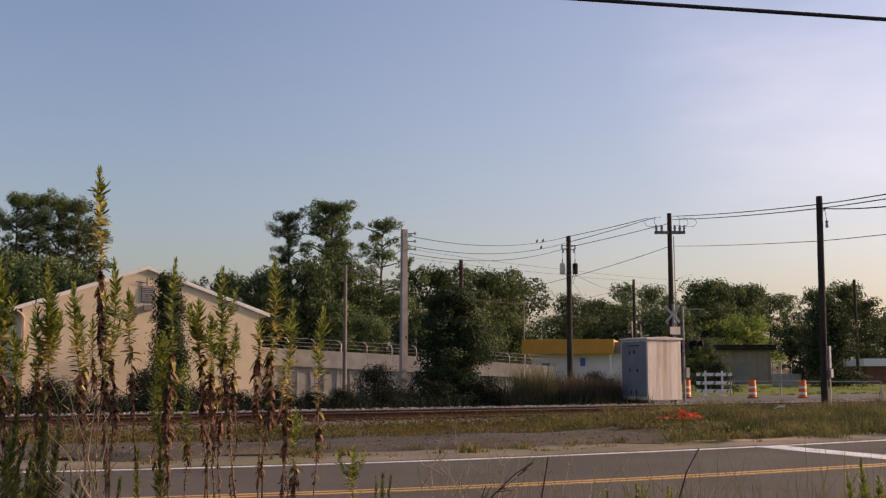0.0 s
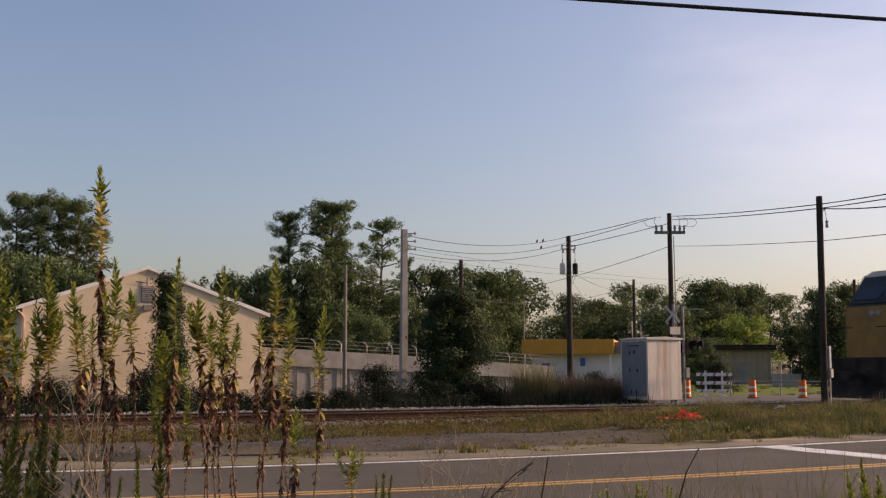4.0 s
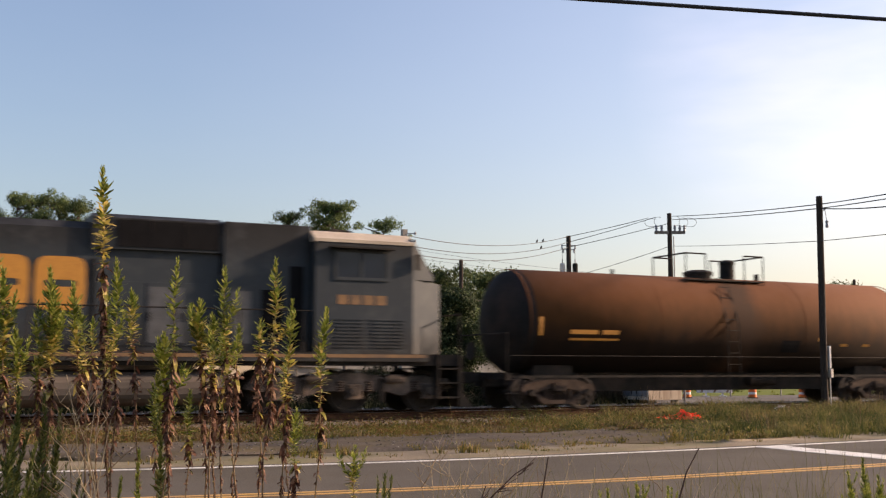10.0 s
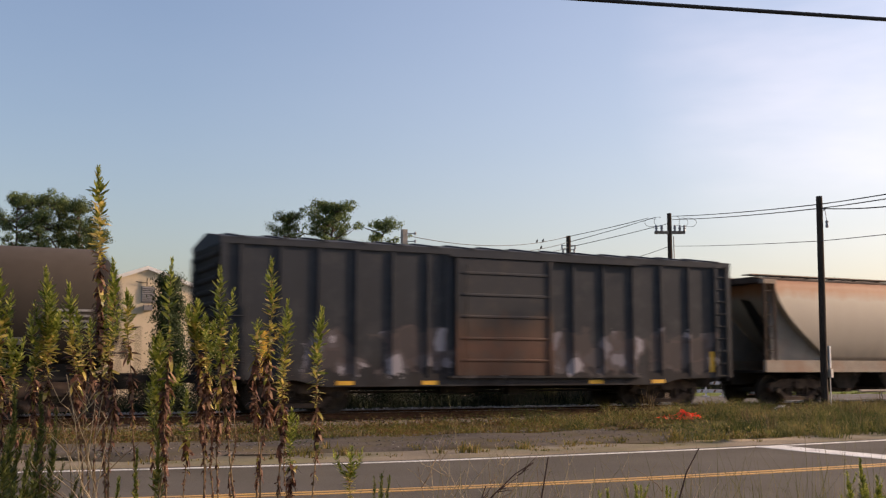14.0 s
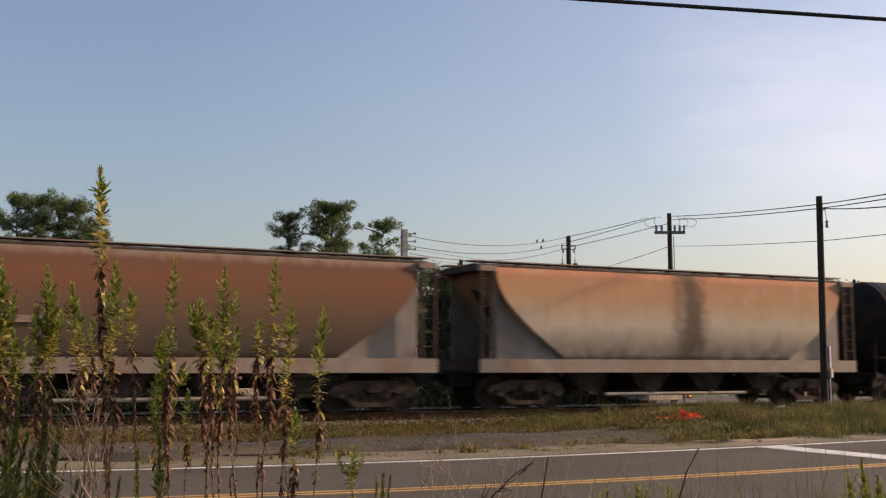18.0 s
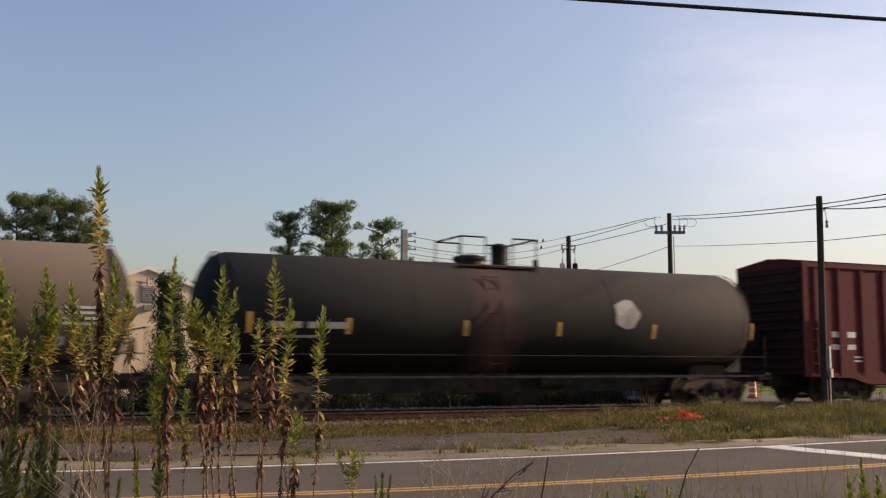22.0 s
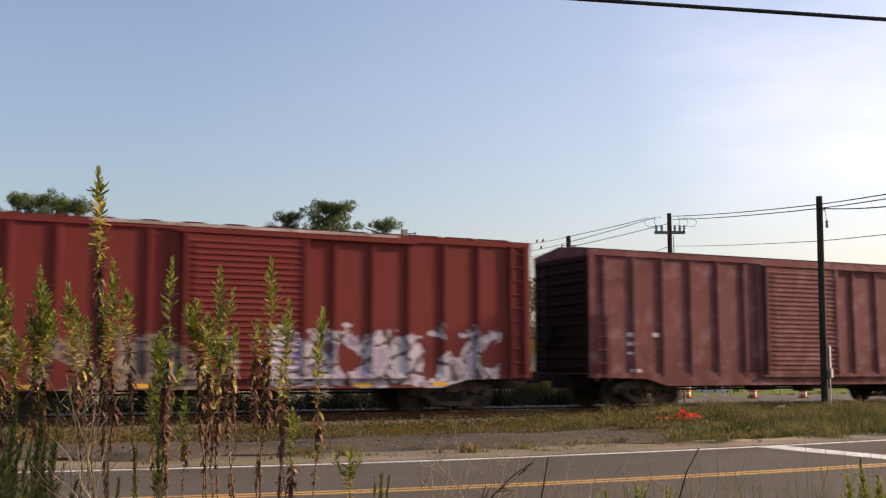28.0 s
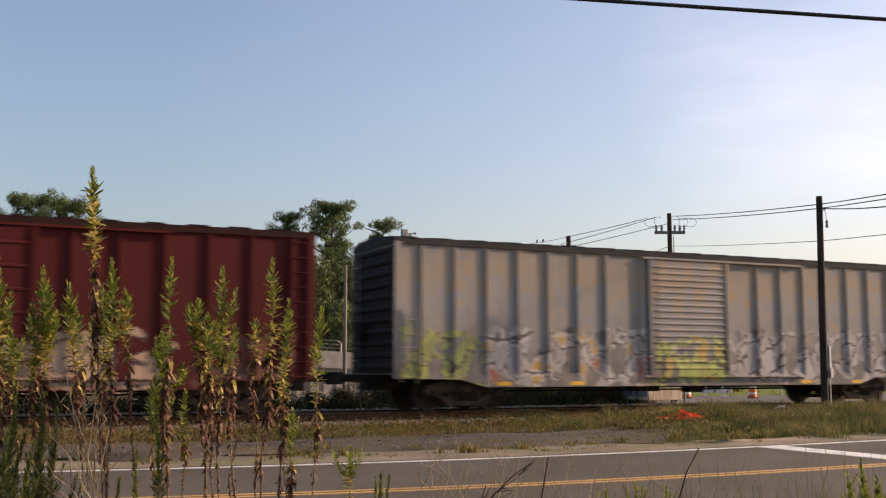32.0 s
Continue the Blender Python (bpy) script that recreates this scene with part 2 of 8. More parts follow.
# ---- building blocks ----
def part(name, bm, material, parent=None, label="", smooth=False):
    """Links a bmesh as one mesh object under a thing or a part."""
    me = bpy.data.meshes.new(name)
    bmesh.ops.recalc_face_normals(bm, faces=bm.faces)
    bm.to_mesh(me)
    bm.free()
    if smooth:
        me.shade_smooth()
    me.materials.append(material)
    ob = new(name, me)
    ob.parent = parent
    if label:
        ob["label"] = label
    return ob


def share(name, me, parent, m):
    ob = new(name, me)
    ob.parent, ob.matrix_basis = parent, m
    return ob


def thing(name, label, category, m=None, group="", kind=""):
    ob = new(name)
    ob.empty_display_size = 0.2
    if m is not None:
        ob.matrix_basis = m
    return tagged(ob, label, category, group, kind)


def block(bm, x0, x1, y0, y1, z0, z1, bevel=0.0):
    v = [bm.verts.new(c) for c in ((x0, y0, z0), (x1, y0, z0), (x1, y1, z0), (x0, y1, z0), (x0, y0, z1), (x1, y0, z1), (x1, y1, z1), (x0, y1, z1))]
    fs = [bm.faces.new([v[i] for i in q]) for q in ((3, 2, 1, 0), (4, 5, 6, 7), (0, 1, 5, 4), (1, 2, 6, 5), (2, 3, 7, 6), (3, 0, 4, 7))]
    if bevel:
        es = list({e for f in fs for e in f.edges})
        bmesh.ops.bevel(bm, geom=es, offset=bevel, segments=2, profile=0.5, affect="EDGES")
    return bm


def tube(bm, a, b, r0, r1=None, n=8):
    """A tapered round bar from a to b."""
    r1 = r0 if r1 is None else r1
    a, b = Vector(a), Vector(b)
    q = (b - a).to_track_quat("Z", "Y")
    rings = []
    for c, r in ((a, r0), (b, r1)):
        rings.append([bm.verts.new(c + q @ Vector((r * math.cos(2 * math.pi * i / n), r * math.sin(2 * math.pi * i / n), 0))) for i in range(n)])
    for i in range(n):
        bm.faces.new((rings[0][i], rings[0][(i + 1) % n], rings[1][(i + 1) % n], rings[1][i]))
    bm.faces.new(rings[0][::-1])
    bm.faces.new(rings[1])
    return bm


def bent(bm, pts, radii, n=6):
    """A bar of one piece along a line of points."""
    rings = []
    for i, (c, r) in enumerate(zip(pts, radii)):
        d = Vector(pts[min(i + 1, len(pts) - 1)]) - Vector(pts[max(i - 1, 0)])
        q = d.to_track_quat("Z", "Y")
        rings.append([bm.verts.new(Vector(c) + q @ Vector((r * math.cos(2 * math.pi * k / n), r * math.sin(2 * math.pi * k / n), 0))) for k in range(n)])
    for a, b in zip(rings, rings[1:]):
        for k in range(n):
            bm.faces.new((a[k], a[(k + 1) % n], b[(k + 1) % n], b[k]))
    bm.faces.new(rings[0][::-1])
    bm.faces.new(rings[-1])
    return bm


def extrude(bm, outline, axis, a, b):
    """A prism: the outline (pairs in the two other axes, in x,y,z order) from a to b along the axis."""
    rows = []
    for s in (a, b):
        rows.append([bm.verts.new({"x": (s, p, q), "y": (p, s, q), "z": (p, q, s)}[axis]) for p, q in outline])
    n = len(outline)
    for i in range(n):
        bm.faces.new((rows[0][i], rows[0][(i + 1) % n], rows[1][(i + 1) % n], rows[1][i]))
    bm.faces.new(rows[0][::-1])
    bm.faces.new(rows[1])
    return bm


def spin(bm, profile, m, n=24):
    """A turned body: (radius, height) pairs about z, placed by m."""
    rings = []
    for r, z in profile:
        if r < 1e-5:
            rings.append([bm.verts.new(m @ Vector((0, 0, z)))])
        else:
            rings.append([bm.verts.new(m @ Vector((r * math.cos(2 * math.pi * i / n), r * math.sin(2 * math.pi * i / n), z))) for i in range(n)])
    for a, b in zip(rings, rings[1:]):
        for i in range(n):
            q = [a[i % len(a)], a[(i + 1) % len(a)], b[(i + 1) % len(b)], b[i % len(b)]]
            q = list(dict.fromkeys(q))
            if len(q) > 2:
                bm.faces.new(q)
    return bm


def BM():
    return bmesh.new()


def quads(name, verts, material, parent=None, per=4):
    """One mesh of separate leaves: verts is an array (count * per, 3)."""
    me = bpy.data.meshes.new(name)
    k = len(verts) // per
    me.vertices.add(len(verts))
    me.vertices.foreach_set("co", np.asarray(verts, dtype=np.float32).ravel())
    me.loops.add(k * per)
    me.loops.foreach_set("vertex_index", np.arange(k * per, dtype=np.int32))
    me.polygons.add(k)
    me.polygons.foreach_set("loop_start", np.arange(0, k * per, per, dtype=np.int32))
    me.update(calc_edges=True)
    me.validate()
    me.materials.append(material)
    ob = new(name, me)
    ob.parent = parent
    return ob


def leaves_at(rng, centres, size, aspect=0.5, up=0.0):
    """Pointed leaf quads of random turn at the centres."""
    k = len(centres)
    d = rng.normal(size=(k, 3))
    d[:, 2] += up
    d /= np.linalg.norm(d, axis=1)[:, None]
    e = np.cross(d, rng.normal(size=(k, 3)))
    e /= np.linalg.norm(e, axis=1)[:, None]
    s = size * rng.uniform(0.6, 1.3, (k, 1))
    v = np.empty((k, 4, 3))
    v[:, 0], v[:, 2] = centres - d * s * 0.5, centres + d * s * 0.5
    v[:, 1], v[:, 3] = centres + e * s * aspect * 0.5, centres - e * s * aspect * 0.5
    return v.reshape(-1, 3)


def leaves_facing(rng, centres, normals, size, aspect):
    """Pointed leaf quads at the centres that face more or less along the normals."""
    k = len(centres)
    nn = normals + rng.normal(0, 0.45, (k, 3)) + np.array((0, 0, 0.25))
    nn /= np.linalg.norm(nn, axis=1)[:, None]
    d = np.cross(nn, rng.normal(size=(k, 3)))
    d /= np.linalg.norm(d, axis=1)[:, None]
    e = np.cross(nn, d)
    s = size * rng.uniform(0.6, 1.3, (k, 1))
    v = np.empty((k, 4, 3))
    v[:, 0], v[:, 2] = centres - d * s * 0.5, centres + d * s * 0.5
    v[:, 1], v[:, 3] = centres + e * s * aspect * 0.5, centres - e * s * aspect * 0.5
    return v.reshape(-1, 3)


# ---- ground: one sheet to the horizon ----
def smooth_step(a, b, x):
    t = min(1.0, max(0.0, (x - a) / (b - a)))
    return t * t * (3 - 2 * t)


def road_bow(x):
    """The road's gentle sideways bow round the place where the camera stands."""
    u = x + 4.0
    if u < 0:
        q, k, m = -u, 0.015, 8.0
    else:
        q, k, m = u, 0.007, 10.0
    # a parabola that eases out into a straight run beyond the bow
    return k * q * q if q < m else k * m * m + 2 * k * m * 8.0 * (1 - math.exp(-(q - m) / 8.0))


def ground_height(x, y):
    if y < -7:
        y -= road_bow(x)
    z = -0.30
    if y < -19:
        z = -0.27 - 0.30 * smooth_step(-19.2, -23.0, y) if y > -23 else -0.57
    elif y < -11.6:
        z = -0.26
    elif y < -2.6:
        # verge, higher where the grass bank grows
        z = -0.25 + 0.12 * smooth_step(-9, -5, y) * smooth_step(0, 5, x)
    elif y < 2.6:
        z = -0.26
    else:
        z = -0.25 - 0.25 * smooth_step(3, 9, y) * (1 - smooth_step(6, 12, x))
    if abs(x) < 150 and abs(y) < 120 and not -19.2 < y < -11.4 and abs(y) > 2.4:
        z += 0.05 * noise.noise((x * 0.6, y * 0.6, 0)) + 0.03 * noise.noise((x * 2.1, y * 2.1, 3))
    return z


def spread(near, far, step, grow):
    """Grid lines: even steps out to near, then growing to far."""
    a, s = [0.0], step
    while a[-1] < far:
        if a[-1] > near:
            s *= grow
        a.append(a[-1] + s)
    return [-q for q in a[:0:-1]] + a


gx = spread(30, 2600, 0.6, 1.25)
gy = spread(28, 2600, 0.6, 1.25)
bm = BM()
grid = [[bm.verts.new((x, y, ground_height(x, y))) for x in gx] for y in gy]
for r0, r1 in zip(grid, grid[1:]):
    for i in range(len(gx) - 1):
        bm.faces.new((r0[i], r0[i + 1], r1[i + 1], r1[i]))
tagged(part("ground", bm, M_GROUND, smooth=True), "bare earth with thin dry grass", "ground", kind="structure")

ROAD_NEAR, ROAD_FAR, ROAD_Z = -19.1, -12.05, -0.20
BOW_XS = [-600.0, -120.0, -60.0] + [float(q) for q in np.arange(-40, 41, 0.8)] + [60.0, 120.0, 600.0]


def lane(b, y0, y1, z0, z1):
    """A long band that follows the road's bow."""
    rows = [[b.verts.new((x, y + road_bow(x), z)) for x in BOW_XS] for y, z in ((y0, z0), (y1, z0), (y1, z1), (y0, z1))]
    for p, q in zip(rows, rows[1:] + rows[:1]):
        for i in range(len(BOW_XS) - 1):
            b.faces.new((p[i], p[i + 1], q[i + 1], q[i]))
    for i in (0, -1):
        b.faces.new([r[i] for r in rows])


bm = BM()
lane(bm, ROAD_NEAR, ROAD_FAR, -0.42, ROAD_Z)
tagged(part("road", bm, M_ASPHALT), "grey worn asphalt two-lane road", "road", kind="structure")
for nm, y0, wd, mat, lab in (("edge_line", -12.33, 0.12, M_WHITE_LINE, "white painted edge line"), ("edge_line", -18.78, 0.12, M_WHITE_LINE, "white painted edge line"),
                             ("centre_line", -15.74, 0.10, M_YELLOW_LINE, "yellow painted centre line"), ("centre_line", -15.54, 0.10, M_YELLOW_LINE, "yellow painted centre line")):
    bm = BM()
    lane(bm, y0 - wd / 2, y0 + wd / 2, ROAD_Z - 0.01, ROAD_Z + 0.005)
    tagged(part(nm, bm, mat), lab, "road marking", kind="structure")
bm = BM()
block(bm, 0.33, 0.93, -15.3, -12.25, ROAD_Z - 0.01, ROAD_Z + 0.005)
tagged(part("stop_line", bm, M_WHITE_LINE), "white painted stop line across one lane", "road marking", kind="structure")


def strip(name, y0, y1, z, mat, label, x0=-160, x1=160, ragged=0.4, step=0.7, seed=0):
    """A thin lying sheet of loose stuff with ragged edges."""
    b = BM()
    xs = np.arange(x0, x1 + step, step)
    lo = [b.verts.new((x, y0 + ragged * noise.noise((x * 0.5, seed, 0)) + 0.3 * ragged * noise.noise((x * 2.3, seed, 0)), z - 0.16)) for x in xs]
    md = [[b.verts.new((x, y0 + (y1 - y0) * f + ragged * noise.noise((x * 0.5, seed + 5 * f, 0)), z + 0.03 * noise.noise((x, seed, f * 3)))) for x in xs] for f in (0.12, 0.4, 0.7, 0.9)]
    hi = [b.verts.new((x, y1 + ragged * noise.noise((x * 0.5, seed + 9, 0)), z - 0.16)) for x in xs]
    rows = [lo, *md, hi]
    if y0 < -8:
        for v in b.verts:
            v.co.y += road_bow(v.co.x)
    for p, q in zip(rows, rows[1:]):
        for i in range(len(xs) - 1):
            b.faces.new((p[i], p[i + 1], q[i + 1], q[i]))
    return tagged(part(name, b, mat, smooth=True), label, "ground", kind="structure")


strip("sandy_shoulder", -12.1, -10.2, -0.215, M_SAND, "pale sandy road shoulder", ragged=0.7, seed=2)
strip("gravel_verge", -10.4, -6.8, -0.19, M_GRAVEL, "grey gravel verge with dry tufts", x1=0.5, ragged=1.0, seed=7)

# ---- the track: ballast bed, ties, two rails ----
bm = BM()
extrude(bm, [(-2.6, -0.42), (-1.75, -0.19), (0.85, -0.19), (1.25, -0.08), (2.5, -0.035), (3.4, -0.42)], "x", -500, 500)
tagged(part("ballast_bed", bm, M_BALLAST), "grey crushed stone ballast under the track", "ballast", kind="structure")
track = thing("railway_track", "single railway track on wooden ties and grey ballast", "railway track", kind="structure")
bm = BM()
block(bm, -0.115, 0.115, -1.3, 1.3, -0.36, -0.165, 0.012)
first = part("tie", bm, M_TIE, track)
first.location = (-30, 0, 0)
rng = np.random.default_rng(3)
for i in range(1, 150):
    share("tie", first.data, track, pose(-30 + i * 0.52, rng.normal(0, 0.02), rng.normal(0, 0.006), 0, 0, rng.normal(0, 0.8)))
bm = BM()
for i in range(150, 900):
    block(bm, -30 + i * 0.52 - 0.115, -30 + i * 0.52 + 0.115, -1.3, 1.3, -0.36, -0.165)
for i in range(1, 800):
    block(bm, -30 - i * 0.52 - 0.115, -30 - i * 0.52 + 0.115, -1.3, 1.3, -0.36, -0.165)
tagged(part("distant_ties", bm, M_TIE, track), kind="stuff")
for y in (-0.755, 0.755):
    bm = BM()
    extrude(bm, [(y - 0.075, -0.165), (y + 0.075, -0.165), (y + 0.075, -0.150), (y + 0.012, -0.130), (y + 0.012, -0.045), (y + 0.036, -0.035),
                 (y + 0.036, -0.006), (y - 0.036, -0.006), (y - 0.036, -0.035), (y - 0.012, -0.045), (y - 0.012, -0.130), (y - 0.075, -0.150)], "x", -500, 500)
    rail = part("rail", bm, M_RAIL, track)
    bm = BM()
    extrude(bm, [(y - 0.033, -0.006), (y + 0.033, -0.006), (y + 0.028, 0.0), (y - 0.028, 0.0)], "x", -500, 500)
    part("running_surface", bm, M_RAILHEAD, rail, "bright worn rail head")


def stones(name, count, region, size, mat, label, seed):
    """Loose angular stones lying in a region (x0, x1, y0, y1, height function)."""
    r = np.random.default_rng(seed)
    base = np.array([(1, 0, -.3), (-.5, .87, -.3), (-.5, -.87, -.3), (.3, .5, .6), (-.7, 0, .5), (.35, -.6, .55)])
    tri = [(0, 1, 3), (1, 4, 3), (1, 2, 4), (2, 5, 4), (2, 0, 5), (0, 3, 5), (3, 4, 5), (0, 2, 1)]
    x0, x1, y0, y1, zf = region
    V, F = [], []
    for i in range(count):
        c = np.array([r.uniform(x0, x1), r.uniform(y0, y1), 0])
        c[2] = zf(c[0], c[1])
        a = r.uniform(0, 6.28)
        s = size * r.uniform(0.5, 1.4) * np.array([1, r.uniform(0.6, 1), r.uniform(0.5, 0.9)])
        q = base * s
        q = np.stack([q[:, 0] * math.cos(a) - q[:, 1] * math.sin(a), q[:, 0] * math.sin(a) + q[:, 1] * math.cos(a), q[:, 2]], 1) + c
        V.extend(q.tolist())
        F.extend([tuple(6 * i + k for k in t) for t in tri])
    me = bpy.data.meshes.new(name)
    me.from_pydata(V, [], F)
    me.materials.append(mat)
    return tagged(new(name, me), label, "gravel", kind="stuff")


def bed_z(x, y):
    if y > 0.85:
        # the far shoulder is heaped up to the rail
        return -0.17 + 0.095 * smooth_step(0.85, 1.25, y) + 0.045 * smooth_step(1.25, 2.5, y) - 0.3 * smooth_step(2.5, 3.3, y)
    y = abs(y)
    return -0.145 if y < 1.7 else -0.15 - 0.22 * (y - 1.7) / 0.9


M_STONE = leafy("stone_chips", [(0.10, 0.088, 0.075), (0.22, 0.205, 0.185), (0.42, 0.40, 0.37), (0.13, 0.085, 0.06)], 0.9, 0)
M_VERGE_STONE = leafy("verge_chips", [(0.07, 0.06, 0.052), (0.14, 0.125, 0.11), (0.20, 0.18, 0.16)], 0.9, 0)
stones("ballast_stones", 11000, (-22, 34, -0.62, 2.7, bed_z), 0.045, M_STONE, "loose grey ballast stones", 5)
stones("verge_stones", 900, (-16, 3, -10.2, -6.6, lambda x, y: -0.18), 0.025, M_VERGE_STONE, "scattered gravel stones on the verge", 6)


# ---- plants ----
M_PINE = leafy("pine_needles", [(0.042, 0.070, 0.028), (0.085, 0.125, 0.045), (0.16, 0.20, 0.07)], 0.8, 0.3, 0.3)
M_BROAD = leafy("broad_leaves", [(0.040, 0.064, 0.026), (0.078, 0.112, 0.042), (0.15, 0.18, 0.068)], 0.8, 0.3, 0.35)
M_FRESH = leafy("fresh_leaves", [(0.08, 0.14, 0.022), (0.16, 0.23, 0.04), (0.26, 0.31, 0.06)], 0.6, 0.4)
# ditch leaves almost black: the shadow over the ditch is in their colour
M_SHADOWY = leafy("shaded_shrub_leaves", [(0.009, 0.015, 0.007), (0.013, 0.020, 0.009), (0.020, 0.026, 0.012)], 1.0, 0.0)
M_BUSH = leafy("bush_leaves", [(0.018, 0.030, 0.012), (0.032, 0.050, 0.018), (0.062, 0.085, 0.030)], 0.75, 0.2)
M_GRASS = leafy("grass_blades", [(0.055, 0.065, 0.014), (0.11, 0.105, 0.024), (0.20, 0.155, 0.042), (0.24, 0.155, 0.06)], 0.7, 0.3)
M_LAWN = leafy("lawn_blades", [(0.08, 0.115, 0.018), (0.13, 0.165, 0.028), (0.20, 0.20, 0.045)], 0.8, 0.4)
M_BARK = surface("bark", (0.05, 0.04, 0.032), (0.13, 0.105, 0.085), 4, 0.95, bump=0.8, fine=14, stretch=(1, 1, 0.3))


def limb(bm, a, b, r0, r1, rng, bend=0.12, n=6, seg=4):
    a, b = Vector(a), Vector(b)
    pts = [a.lerp(b, i / seg) + Vector(rng.normal(0, bend * (b - a).length / seg, 3)) * (0 < i < seg) for i in range(seg + 1)]
    bent(bm, pts, [r0 + (r1 - r0) * i / seg for i in range(seg + 1)], n)
    return pts


def tree(name, label, m, height, width, kind, seed, leaf=0.3, count=7000, mat=None, trunk_bare=0.3, group="", squash=0.75, lump=1.0):
    """A tapered trunk with limbs; leaf clumps at the limbs' ends, uneven with gaps."""
    rng = np.random.default_rng(seed)
    ob = thing(name, label, "tree" if name != "shrub" else "shrub", m, group)
    wood = BM()
    lean = rng.normal(0, 0.02 * height, 2)
    top = Vector((lean[0], lean[1], height * 0.95))
    spine = limb(wood, (0, 0, -0.3), top, 0.022 * height + 0.03, 0.02, rng, 0.03, 8, 6)
    clumps = []
    k = {"pine": 46, "broad": 40, "bush": 50}[kind]
    for i in range(k):
        f = trunk_bare + (1 - trunk_bare) * (i + rng.uniform(0, 1)) / k
        z = height * min(f, 0.98)
        g = (f - trunk_bare) / (1 - trunk_bare)
        if kind == "pine":
            reach = width * 0.5 * (0.25 + 0.85 * math.sin(math.pi * min(1, g * 0.82 + 0.15))) * rng.uniform(0.3, 1.3)
        elif kind == "broad":
            reach = width * 0.5 * math.sqrt(max(0.05, 1 - (1.55 * g - 0.65) ** 2)) * rng.uniform(0.35, 1.15)
        else:
            reach = width * 0.5 * (1.02 - 0.80 * g ** 1.3) * rng.uniform(0.5, 1.05)
        a = i * 2.4 + rng.normal(0, 0.5)
        j = min(5, int(f / 0.95 * 6))
        start = spine[j].lerp(spine[j + 1], min(1, max(0, f / 0.95 * 6 - j)))
        rise = reach * rng.uniform(-0.05, 0.55) if kind == "pine" else reach * rng.uniform(0.0, 0.55)
        end = start + Vector((math.cos(a) * reach, math.sin(a) * reach, min(rise, height * 1.0 - start.z)))
        limb(wood, start - Vector((0, 0, reach * 0.15)), end, 0.005 * height + 0.008, 0.008, rng, 0.15, 5, 3)
        size = width * {"pine": 0.07, "broad": 0.105, "bush": 0.115}[kind] * lump
        spots = [(end, 1.0), (start.lerp(end, 0.62) + Vector(rng.normal(0, 0.04 * width, 3)), 0.85)]
        spots.append((start.lerp(end, 0.38) + Vector(rng.normal(0, 0.03 * width, 3)), 0.85))
        for c, q in spots:
            clumps.append((np.array(c), size * rng.uniform(0.5, 1.55) * q))
    clumps.append((np.array(top), width * 0.10))
    part("trunk", wood, M_BARK, ob)
    w8 = np.array([r ** 2 for _, r in clumps])
    own = rng.choice(len(clumps), count, p=w8 / w8.sum())
    cc, rr = np.array([c for c, _ in clumps])[own], np.array([r for _, r in clumps])[own]
    d = rng.normal(size=(count, 3))
    d /= np.linalg.norm(d, axis=1)[:, None]
    # leaves lie mostly on the outside of each clump and face outwards, with stray sprays
    out = d * rng.uniform(0.45, 1.0, (count, 1)) ** 0.6 * np.where(rng.uniform(0, 1, (count, 1)) < 0.22, 1.4, 1.0)
    out[:, 2] *= squash
    pos = cc + out * rr[:, None]
    pos[:, 2] = np.maximum(pos[:, 2], 0.05)
    pos[:, 2] *= height / np.quantile(pos[:, 2], 0.998)
    quads("crown", leaves_facing(rng, pos, d, leaf, 0.34 if kind == "pine" else 0.55), mat or M_BROAD, ob)
    return ob


pine_a = tree("pine_tree", "tall dark green pine with open clumped crown", pose(-4.9, 60, -0.3), 15.0, 6.6, "pine", 11, 0.20, 17000, M_PINE, 0.30, "pines")
pine_b = tree("pine_tree", "tall dark green pine with open clumped crown", pose(-2.2, 58.5, -0.3), 14.4, 5.8, "pine", 12, 0.20, 16000, M_PINE, 0.30, "pines")
pine_c = tree("pine_tree", "tall slender pine above the thicket", pose(12.9, 45.1, -0.3), 13.4, 5.2, "pine", 13, 0.19, 16000, M_PINE, 0.22, "pines")
broad_a = tree("broadleaf_tree", "dark green broadleaf tree with rounded crown", pose(30, 50, -0.3), 9.0, 7.5, "broad", 21, 0.27, 14000, M_BROAD, 0.04, "trees behind the yard")
broad_b = tree("broadleaf_tree", "dark green broadleaf tree with rounded crown", pose(60, 60, -0.3), 10.5, 9.0, "broad", 22, 0.30, 14000, M_BROAD, 0.03, "trees behind the yard")
broad_c = tree("broadleaf_tree", "tall dark broadleaf tree with open uneven crown", pose(70, 66, -0.3), 11.0, 7.0, "broad", 23, 0.26, 7500, M_BROAD, 0.30, "trees behind the yard")
lacy = tree("broadleaf_tree", "tall tree with a thin see-through crown", pose(78, 71, -0.3), 10.4, 6.4, "broad", 27, 0.24, 5200, M_BROAD, 0.34, "trees behind the yard", lump=0.72)
broad_d = tree("broadleaf_tree", "dense dark broadleaf thicket tree", pose(8, 44, -0.3), 7.5, 7.0, "broad", 24, 0.25, 13000, M_BROAD, 0.05, "trees behind the yard")


def tree_at(src, fx, top_z, x, y, turn):
    h0 = {pine_a: 15.0, pine_b: 14.4, pine_c: 13.4, broad_a: 9.0, broad_b: 10.5, broad_c: 11.0, broad_d: 7.5, lacy: 10.4}[src]
    s = (top_z + 0.3) / h0
    ob = copy_thing(src, pose(x, y, -0.3, 0, 0, turn))
    ob.scale = (s * fx, s * fx, s)
    return ob


